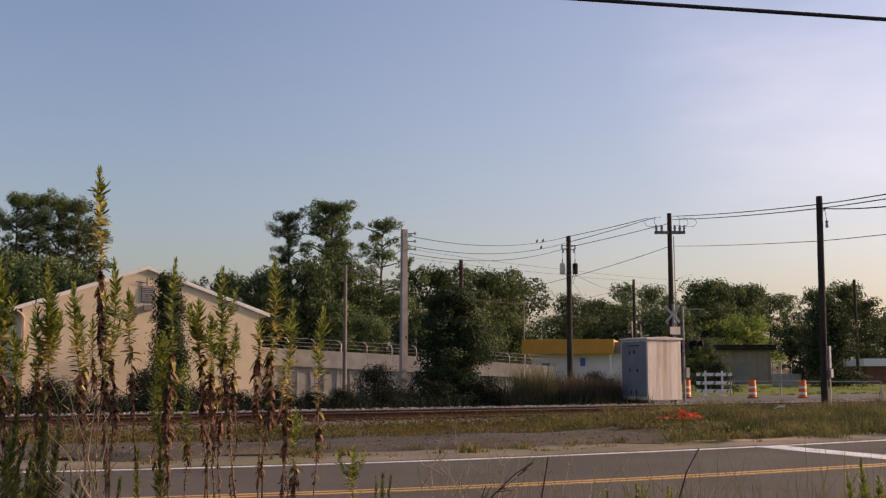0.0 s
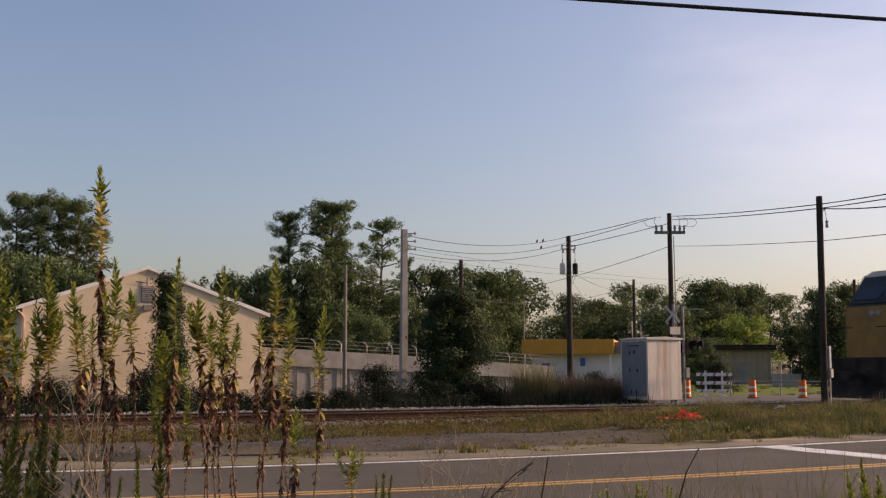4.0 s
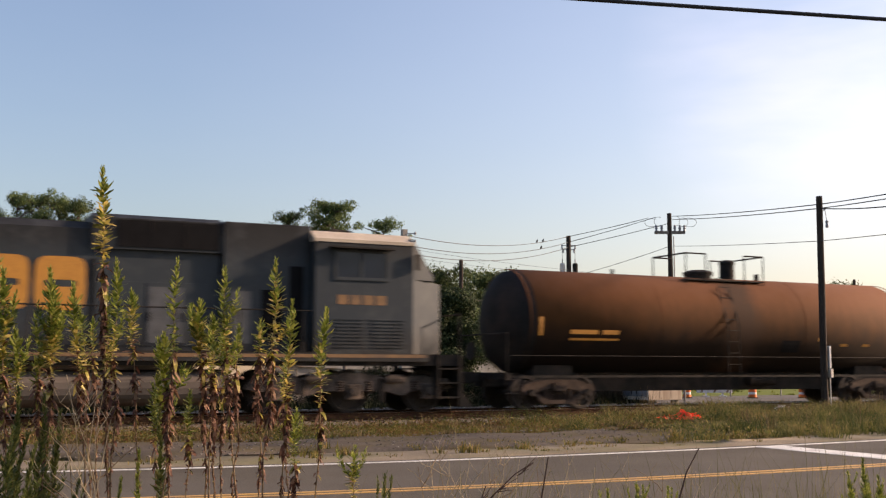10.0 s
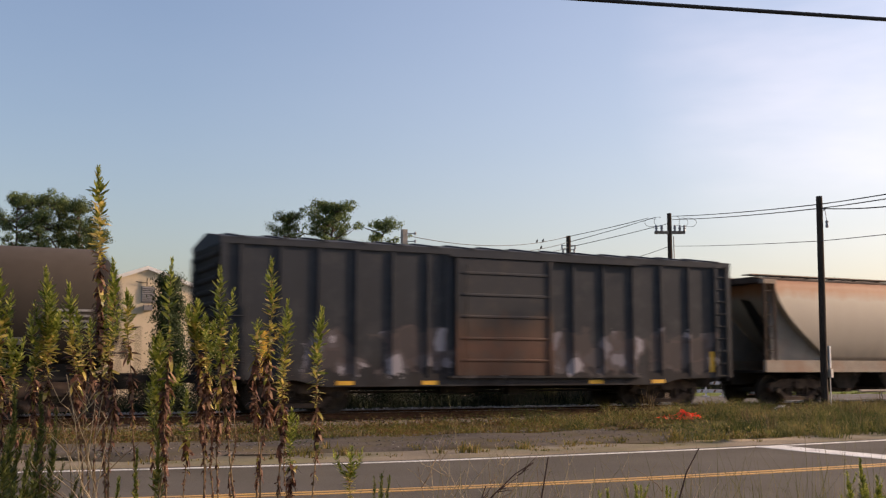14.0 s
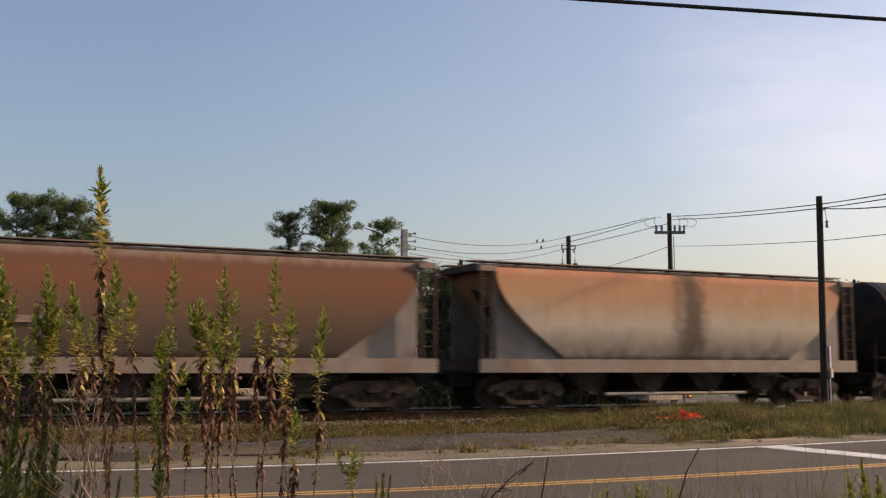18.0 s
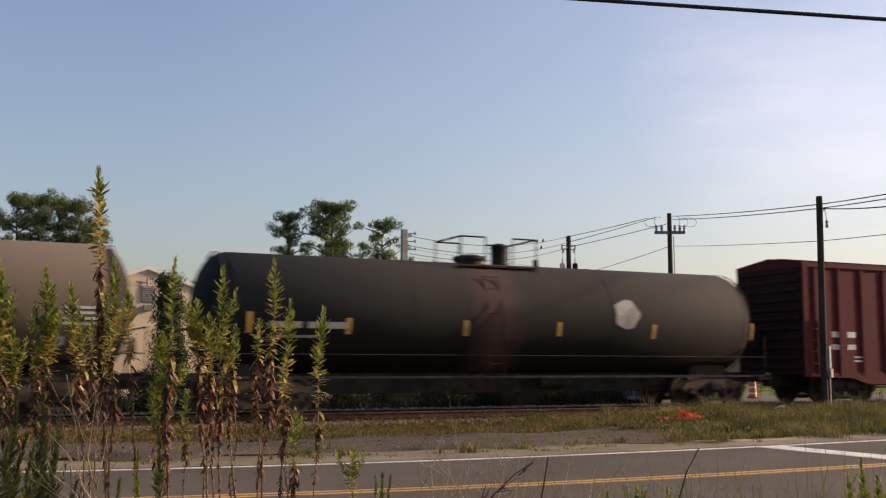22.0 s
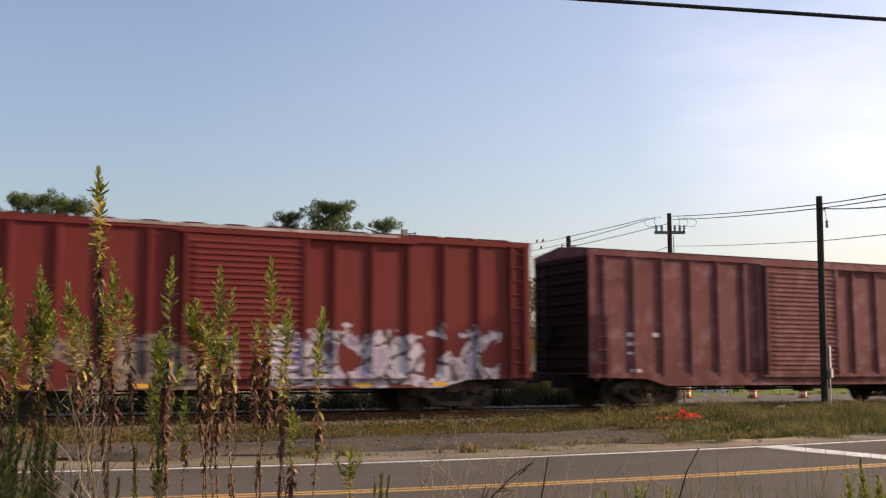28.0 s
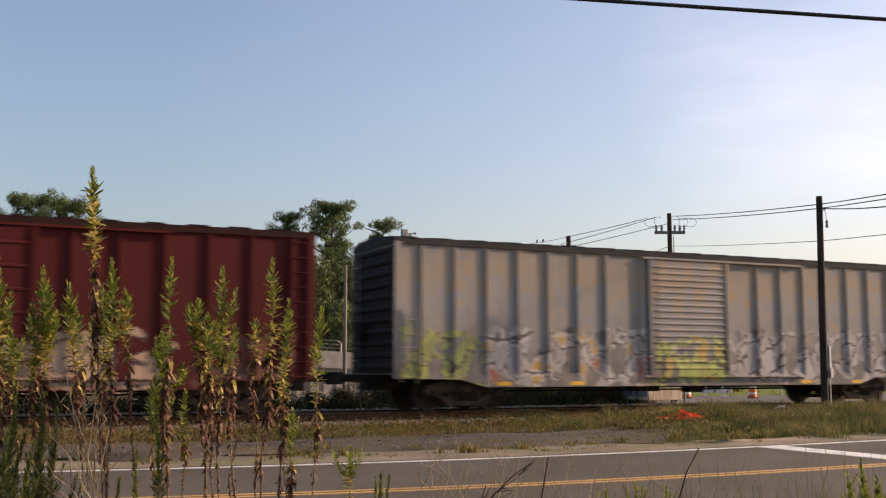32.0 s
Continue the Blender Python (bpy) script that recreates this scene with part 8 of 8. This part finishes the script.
# ---- roadside weeds in the foreground ----
M_STEM = surface("weed_stem", (0.13, 0.085, 0.05), (0.26, 0.19, 0.11), 20, 0.8, bump=0.1)
M_WEED_TOP = leafy("weed_green", [(0.072, 0.105, 0.017), (0.155, 0.19, 0.034), (0.36, 0.36, 0.09)], 0.42, 0.47)
M_WEED_MID = leafy("weed_yellowing", [(0.11, 0.125, 0.020), (0.21, 0.20, 0.036), (0.36, 0.30, 0.070), (0.52, 0.40, 0.12), (0.68, 0.54, 0.24)], 0.40, 0.47)
M_WEED_DRY = leafy("weed_withered", [(0.040, 0.018, 0.013), (0.085, 0.038, 0.026), (0.15, 0.070, 0.045), (0.25, 0.155, 0.095)], 0.7, 0.25)
WEEDS = []


M_WEED_DARK = leafy("weed_dark_green", [(0.045, 0.066, 0.018), (0.085, 0.105, 0.028), (0.16, 0.165, 0.05)], 0.65, 0.3)


def weed(x, y, lean, rise, seed, green, dry, bare, wide, shoots=0, dark=False):
    """A tall weed: whorls of narrow leaves that point up and out, green towards the tip, golden below, then brown and hanging.
    lean: how far the tip stands aside of the root; rise: height; green, dry, bare: where along the stem green leaves begin, withered ones end and the bare stem begins;
    wide: length of the largest leaves."""
    rng = np.random.default_rng(seed)
    z0 = ground_height(x, y) - 0.03
    h = rise - z0
    ob = thing("tall_weed", "tall leafy roadside weed, green tip and withered lower leaves" if not dark else "leafy dark green roadside weed", "weed", pose(x, y, z0), "roadside weeds")
    b = BM()
    kink = rng.normal(0, 0.007, (12, 2))
    spine = [Vector((lean[0] * f + kink[i][0] * (0 < i < 11), lean[1] * f + kink[i][1] * (0 < i < 11), f * h)) for i, f in enumerate(np.linspace(0, 1, 12))]
    bent(b, spine, [0.0066 * (1 - k / 13) for k in range(12)], 6)
    part("stem", b, M_STEM, ob)
    sets = {"g": [], "m": [], "d": []}

    def leaf(c, a, ln, rise, wd, curl, key):
        """A blunt lance-shaped blade, bent upwards (curl above zero) or downwards along its length."""
        d = Vector((math.cos(a), math.sin(a), rise)).normalized()
        side = Vector((-math.sin(a), math.cos(a), rng.normal(0, 0.35))).normalized() * ln * wd
        lift = Vector((0, 0, ln * curl))
        p1, p2, p3 = c + d * ln * 0.3 - lift * 0.10, c + d * ln * 0.7 + lift * 0.15, c + d * ln + lift * 0.6
        sets[key].extend([c - side * 0.4, c + side * 0.4, p1 + side, p1 - side, p1 - side, p1 + side, p2 + side, p2 - side, p2 - side, p2 + side, p3 + side * 0.3, p3 - side * 0.3])

    def along(pts, f0, step, size):
        n = len(pts) - 1
        length = sum((q - p).length for p, q in zip(pts, pts[1:]))
        for k, f in enumerate(np.arange(0, 1, step / length)):
            i = min(n - 1, int(f * n))
            c = pts[i].lerp(pts[i + 1], f * n - i)
            g = f0 + (1 - f0) * f
            a = k * 2.399 + rng.normal(0, 0.3)
            lump = noise.noise((seed * 1.7, c.z * 11, 4)) + 0.5 * noise.noise((seed * 2.9, c.z * 29, 7))
            if g < dry + 0.02 * lump:
                # withered: crumpled and hanging in uneven clumps, smaller and sparser towards the foot
                v = smooth_step(bare - 0.12, dry, g)
                low = smooth_step(0.0, 0.35, g)
                if rng.uniform() > (0.26 + 0.60 * v) * (0.95 + 1.8 * lump) * low + 0.03:
                    continue
                ln = (0.016 + 0.021 * v) * size * rng.uniform(0.5, 1.3)
                leaf(c, a, ln, -0.8 + rng.normal(0, 1.0), 0.20, -0.5 + rng.normal(0, 0.4), "m" if rng.uniform() < 0.05 + 0.35 * smooth_step(dry - 0.06, dry, g) else "d")
            else:
                if rng.uniform() > 0.92 + 0.7 * lump:
                    continue
                u = (1 - g) / max(0.02, 1 - dry)
                ln = wide * size * rng.uniform(0.55, 1.1) * (0.42 + 0.58 * smooth_step(0.0, 0.3, u)) * (1 - 0.25 * smooth_step(0.75, 1.0, u))
                key = "g" if g > green + rng.normal(0, 0.025) else ("m" if rng.uniform() < 1.0 - 0.35 * smooth_step(0.65, 1.0, u) else "d")
                up = 1.7 - 1.15 * smooth_step(0.0, 0.3, u) - 0.45 * smooth_step(0.5, 1.0, u)
                leaf(c, a, ln, up + rng.normal(0, 0.28), 0.145, 0.25 - 0.5 * u + rng.normal(0, 0.15), key)
    along(spine, 0.0, 0.0019, 1.0)
    for k in range(shoots):
        f = rng.uniform(max(dry - 0.03, 0.4), 0.93)
        i = min(10, int(f * 11))
        a = k * 2.6 + rng.normal(0, 0.4)
        c, r, up = spine[i].lerp(spine[i + 1], f * 11 - i), rng.uniform(0.04, 0.09), rng.uniform(0.10, 0.20)
        end = c + Vector((math.cos(a) * r, math.sin(a) * r, min(up, (h - c.z) * 0.9)))
        along([c, c.lerp(end, 0.5) + Vector((math.cos(a), math.sin(a), -0.3)) * r * 0.2, end], max(f, dry + 0.03), 0.0028, 0.8)
    for key, nm, mt in (("g", "green_leaves", M_WEED_DARK if dark else M_WEED_TOP), ("m", "yellowing_leaves", M_WEED_DARK if dark else M_WEED_MID), ("d", "withered_leaves", M_WEED_DRY)):
        if sets[key]:
            quads(nm, np.array([tuple(v) for v in sets[key]]), mt, ob)
    WEEDS.append((ob, x, y, z0, h, seed))
    return ob


# tall weeds: root, lean, tip height, seed, start of green, of golden and of withered leaves, leaf length, side shoots
weed(-11.431, -21.515, (-0.153, -0.235), 1.89, 200, 0.945, 0.842, 0.600, 0.052, 0)
weed(-11.485, -21.760, (-0.063, -0.230), 1.50, 201, 0.863, 0.810, 0.693, 0.045, 0)
weed(-11.424, -21.507, (-0.119, -0.193), 1.42, 202, 0.871, 0.827, 0.690, 0.045, 1)
weed(-11.676, -21.377, (-0.077, -0.223), 1.49, 203, 0.872, 0.781, 0.710, 0.054, 7)
weed(-11.654, -21.276, (-0.128, -0.174), 1.31, 204, 0.903, 0.867, 0.753, 0.050, 2)
weed(-11.402, -21.312, (-0.237, -0.138), 1.44, 205, 0.903, 0.810, 0.785, 0.053, 0)
weed(-11.390, -21.154, (-0.198, -0.146), 1.35, 206, 0.908, 0.858, 0.804, 0.044, 0)
weed(-11.316, -21.676, (-0.150, -0.174), 1.39, 207, 0.947, 0.889, 0.807, 0.045, 0)
weed(-11.322, -21.726, (0.004, -0.264), 1.51, 208, 0.845, 0.832, 0.665, 0.044, 0)
weed(-11.194, -21.634, (-0.127, -0.166), 1.23, 209, 0.840, 0.841, 0.738, 0.056, 5)
weed(-10.987, -21.461, (-0.157, -0.169), 1.38, 210, 0.932, 0.866, 0.686, 0.055, 5)
weed(-11.042, -21.496, (-0.070, -0.204), 1.32, 211, 0.941, 0.873, 0.696, 0.048, 2)
weed(-10.965, -21.789, (-0.161, -0.181), 1.49, 212, 0.868, 0.830, 0.735, 0.046, 4)
weed(-11.004, -21.581, (-0.075, -0.189), 1.22, 213, 0.909, 0.890, 0.776, 0.045, 1)
weed(-10.972, -21.889, (-0.001, -0.261), 1.51, 214, 0.925, 0.823, 0.645, 0.045, 1)
weed(-10.904, -21.736, (-0.062, -0.204), 1.29, 215, 0.947, 0.921, 0.701, 0.041, 0)
weed(-10.876, -21.851, (-0.007, -0.239), 1.36, 216, 0.898, 0.796, 0.703, 0.044, 0)
weed(-10.807, -21.856, (-0.030, -0.174), 0.93, 217, 0.853, 0.857, 0.844, 0.038, 1)
weed(-10.788, -22.006, (-0.008, -0.234), 1.32, 218, 0.882, 0.813, 0.722, 0.047, 0)
weed(-10.552, -21.963, (-0.066, -0.137), 0.78, 219, 0.903, 0.850, 0.822, 0.040, 2)
weed(-11.797, -21.494, (-0.126, -0.196), 1.47, 220, 0.877, 0.805, 0.720, 0.056, 4)
weed(-11.828, -21.237, (-0.126, -0.213), 1.61, 221, 0.824, 0.753, 0.670, 0.056, 2)
weed(-11.718, -21.032, (-0.127, -0.168), 1.26, 222, 0.892, 0.839, 0.768, 0.053, 2)
weed(-11.109, -21.332, (-0.042, -0.178), 1.00, 223, 0.858, 0.855, 0.831, 0.039, 0)
weed(-10.904, -21.399, (-0.067, -0.201), 1.28, 224, 0.932, 0.893, 0.849, 0.037, 0)
weed(-10.668, -21.532, (-0.113, -0.158), 1.12, 225, 0.936, 0.907, 0.828, 0.037, 0)
weed(-10.915, -21.188, (-0.105, -0.162), 1.12, 226, 0.935, 0.903, 0.821, 0.036, 0)
weed(-11.375, -20.935, (-0.129, -0.175), 1.32, 227, 0.931, 0.904, 0.818, 0.037, 0)
weed(-11.210, -21.290, (-0.077, -0.160), 1.00, 228, 0.888, 0.855, 0.831, 0.043, 1)
# short leafy weeds
weed(-10.604, -22.175, (0.014, -0.165), 0.69, 300, 0.250, 0.120, 0.000, 0.051, 3, True)
weed(-10.605, -22.117, (0.014, -0.163), 0.67, 301, 0.250, 0.120, 0.000, 0.038, 1, True)
weed(-10.614, -22.275, (0.014, -0.165), 0.69, 302, 0.250, 0.120, 0.000, 0.040, 1, True)
weed(-11.405, -21.664, (-0.005, -0.166), 0.77, 303, 0.250, 0.120, 0.000, 0.043, 1)
weed(-11.844, -21.648, (-0.016, -0.192), 1.02, 304, 0.250, 0.120, 0.000, 0.053, 3, True)
weed(-11.778, -21.451, (0.026, -0.209), 0.99, 305, 0.250, 0.120, 0.000, 0.053, 3, True)
weed(-11.950, -21.829, (0.059, -0.211), 0.88, 306, 0.250, 0.120, 0.000, 0.050, 3, True)
weed(-11.963, -21.717, (0.162, -0.253), 0.82, 307, 0.250, 0.120, 0.000, 0.052, 3, True)
weed(-11.719, -21.384, (0.038, -0.206), 0.92, 308, 0.250, 0.120, 0.000, 0.050, 2, True)
weed(-6.838, -21.236, (-0.155, -0.064), 0.54, 309, 0.250, 0.120, 0.000, 0.057, 7)
weed(-6.975, -21.295, (-0.177, -0.045), 0.47, 310, 0.250, 0.120, 0.000, 0.056, 7)
weed(-6.661, -21.226, (-0.171, -0.044), 0.43, 311, 0.250, 0.120, 0.000, 0.058, 6)
weed(-8.334, -20.968, (-0.108, -0.072), 0.42, 312, 0.250, 0.120, 0.000, 0.047, 5)
weed(-8.472, -21.019, (-0.108, -0.071), 0.41, 313, 0.250, 0.120, 0.000, 0.046, 5)
weed(-8.80, -21.2, (-0.03, -0.05), 0.44, 320, 0.250, 0.120, 0.000, 0.060, 7)
weed(-8.62, -21.15, (0.02, -0.05), 0.46, 321, 0.250, 0.120, 0.000, 0.060, 7)
weed(-8.45, -21.2, (0.03, -0.05), 0.43, 322, 0.250, 0.120, 0.000, 0.056, 6)
weed(-12.018, -21.472, (0.207, -0.278), 0.84, 314, 0.250, 0.120, 0.000, 0.057, 3, True)
weed(-11.758, -21.264, (0.056, -0.206), 0.85, 315, 0.250, 0.120, 0.000, 0.055, 2, True)
weed(-11.908, -21.400, (-0.002, -0.190), 0.95, 316, 0.250, 0.120, 0.000, 0.059, 3, True)
weed(-11.808, -21.701, (0.166, -0.239), 0.69, 317, 0.250, 0.120, 0.000, 0.047, 2, True)
weed(-11.210, -21.521, (-0.095, -0.149), 0.98, 318, 0.250, 0.120, 0.000, 0.045, 2, True)
weed(-11.461, -21.755, (-0.024, -0.145), 0.67, 319, 0.250, 0.120, 0.000, 0.042, 2)
M_WEED_STALK = surface("pale_dry_stalk", (0.28, 0.22, 0.14), (0.42, 0.34, 0.23), 20, 0.8, bump=0.1)
# leafless dry twigs among the weeds
def dry_stalk(x, y, top, dx, n, seed):
    rng = np.random.default_rng(seed)
    z0 = ground_height(x, y)
    ob = thing("dry_stalk", "leafless dry branching stalk", "weed", pose(x, y, z0), "dry stalks")
    b = BM()
    p = limb(b, (0, 0, -0.03), (dx, 0.05, top - z0), 0.0042, 0.0014, rng, 0.10, 5, 8)
    for i in range(n):
        q = p[rng.integers(3, 8)]
        s = rng.choice((-1, 1))
        e = q + Vector((s * 0.20 * rng.uniform(0.3, 1), rng.normal(0, 0.06), 0.24 * rng.uniform(0.4, 1.2)))
        u = limb(b, q, e, 0.0024, 0.001, rng, 0.12, 4, 4)
        limb(b, u[2], u[2] + Vector((-s * 0.06, 0, 0.09)), 0.0015, 0.0008, rng, 0.1, 3, 3)
    part("stalk", b, M_STEM if seed % 3 == 2 else M_WEED_STALK, ob)


dry_stalk(-11.54, -21.97, 0.97, -0.05, 6, 100)
dry_stalk(-11.41, -21.80, 0.95, -0.3, 6, 101)
dry_stalk(-11.46, -21.81, 1.07, -0.22, 6, 102)
dry_stalk(-11.65, -21.87, 0.99, 0.1, 5, 103)
dry_stalk(-11.48, -21.74, 1.01, -0.12, 5, 104)
dry_stalk(-11.65, -21.99, 0.93, 0.12, 4, 105)
dry_stalk(-9.02, -20.81, 0.60, 0.1, 3, 106)
dry_stalk(-8.76, -20.62, 0.51, -0.1, 4, 107)
dry_stalk(-8.79, -20.61, 0.60, 0.15, 3, 108)
dry_stalk(-9.30, -20.25, 0.60, -0.1, 5, 109)
dry_stalk(-9.24, -20.02, 0.61, 0.05, 4, 110)
dry_stalk(-9.45, -20.39, 0.56, 0.12, 5, 111)
dry_stalk(-9.13, -20.09, 0.58, 0.1, 4, 112)
dry_stalk(-8.97, -20.40, 0.52, -0.1, 5, 113)
dry_stalk(-8.98, -20.10, 0.59, 0.2, 4, 114)
dry_stalk(-9.00, -20.40, 0.54, 0.15, 4, 115)
dry_stalk(-9.44, -20.40, 0.52, -0.1, 4, 116)
dry_stalk(-8.48, -20.52, 0.48, 0.1, 4, 117)
dry_stalk(-8.11, -20.36, 0.56, 0.1, 3, 118)
dry_stalk(-8.10, -20.70, 0.44, 0.1, 4, 119)
dry_stalk(-7.78, -20.63, 0.44, 0.1, 3, 120)
dry_stalk(-9.41, -20.60, 0.49, 0.05, 5, 121)
dry_stalk(-9.24, -20.60, 0.48, 0.1, 5, 122)


# bare dark stems at the road's edge
M_DARKSTEM = surface("dark_dead_stem", (0.030, 0.018, 0.016), (0.065, 0.040, 0.032), 20, 0.8, bump=0.1)
for path, r0, twigs in (([(-8.13, -20.85, -0.35), (-8.03, -20.8, 0.16), (-7.99, -20.8, 0.30), (-7.93, -20.8, 0.46), (-7.83, -20.8, 0.60)], 0.008, 0),
                        ([(-9.62, -20.9, -0.35), (-9.42, -20.8, 0.25), (-9.28, -20.8, 0.39), (-9.14, -20.8, 0.50), (-9.02, -20.8, 0.56)], 0.006, 6),
                        ([(-9.02, -20.9, -0.35), (-8.98, -20.8, 0.30), (-8.95, -20.8, 0.44), (-8.92, -20.8, 0.59)], 0.006, 1),
                        ([(-9.35, -20.9, -0.35), (-9.40, -20.8, 0.22), (-9.36, -20.8, 0.36), (-9.33, -20.8, 0.44)], 0.005, 4)):
    rng = np.random.default_rng(int(abs(path[-1][0]) * 100))
    base = Vector(path[0])
    ob = thing("dead_stem", "bare dark curved dead weed stem", "weed", pose(*base), "dead stems")
    bm = BM()
    pts = [Vector(p) - base for p in path]
    bent(bm, pts, [r0 * (1 - 0.14 * k) for k in range(len(pts))], 6)
    for k in range(twigs):
        q = pts[-3].lerp(pts[-1], rng.uniform(0, 0.8))
        limb(bm, q, q + Vector((rng.uniform(0.02, 0.14), rng.normal(0, 0.03), rng.uniform(0.0, 0.10))), 0.0035, 0.0012, rng, 0.1, 4, 3)
    part("stem", bm, M_DARKSTEM, ob)

# ---- what moves: the train, its wheels, the swaying weeds ----
# distance run since the start, each second
RUN = [-231.12, -222.15, -213.12, -204.02, -194.84, -185.6, -176.29, -166.87, -157.28, -147.54, -137.68, -127.78, -117.82, -107.87, -97.98, -88.14, -78.37, -68.66, -59.02, -49.36, -39.62, -29.8, -19.91, -9.98, 0.0, 10.02, 20.08, 30.18, 40.32, 50.52, 60.78, 71.08, 81.39]


def run_at(t):
    k = min(len(RUN) - 2, max(0, int(t)))
    return RUN[k] + (RUN[k + 1] - RUN[k]) * (t - k)


def motions():
    for car, place, turn in TRAIN:
        walk(car, [(t, pose(place - RUN[t], 0, 0, 0, 0, turn)) for t in range(33)])
    for w, dx, r, i in WHEELS:
        car, place, turn = TRAIN[i]
        s = 1 if turn == 0 else -1
        rows, a = [(0, pose(dx, 0, r))], 0.0
        # turned while the car is near the camera's view
        t, prev = 0.0, None
        while t < 31.97:
            x = place - run_at(t) + dx
            if -16 < x < 30:
                rows.append((t, pose(dx, 0, r, 0, -s * math.degrees(run_at(t) / r) % 360)))
                t += 1 / 15
            else:
                t += 1 / 15
        rows = [q for k, q in enumerate(rows) if k == 0 or q[0] > rows[k - 1][0] + 0.01]
        rows.append((32.0, rows[-1][1]))
        walk(w, rows)
    for ob, x, y, z0, h, seed in WEEDS:
        rng = np.random.default_rng(seed)
        ph = rng.uniform(0, 0.6)
        rows = []
        for t, g in GUSTS:
            tilt = (g + rng.normal(0, 0.12)) * (0.55 + 0.15 * rng.normal()) * 1.0
            rows.append((t, pose(x, y, z0, 0.15 * rng.normal(), tilt, 0)))
        walk(ob, rows)


# sideways lean of the weeds, degrees, as the gusts come
GUSTS = ((0, 0.0), (1, 0.05), (2, -0.05), (3.2, 0.1), (4.5, 0.1), (6, 0.3), (7, 0.0), (8, 0.75), (9, 0.72), (10, 0.3), (11, 0.0), (12, -0.3), (13, -0.6), (14, -0.65), (15.5, -0.4), (17, -0.05), (18, 0.0), (19, -0.1),
         (20, 0.3), (21, 0.0), (22, -0.2), (23, -0.3), (24, 0.0), (25, -0.2), (26.5, -0.4), (28, -0.6), (29, -0.5), (30, -0.55), (31, -0.6), (32, -0.6))
motions()
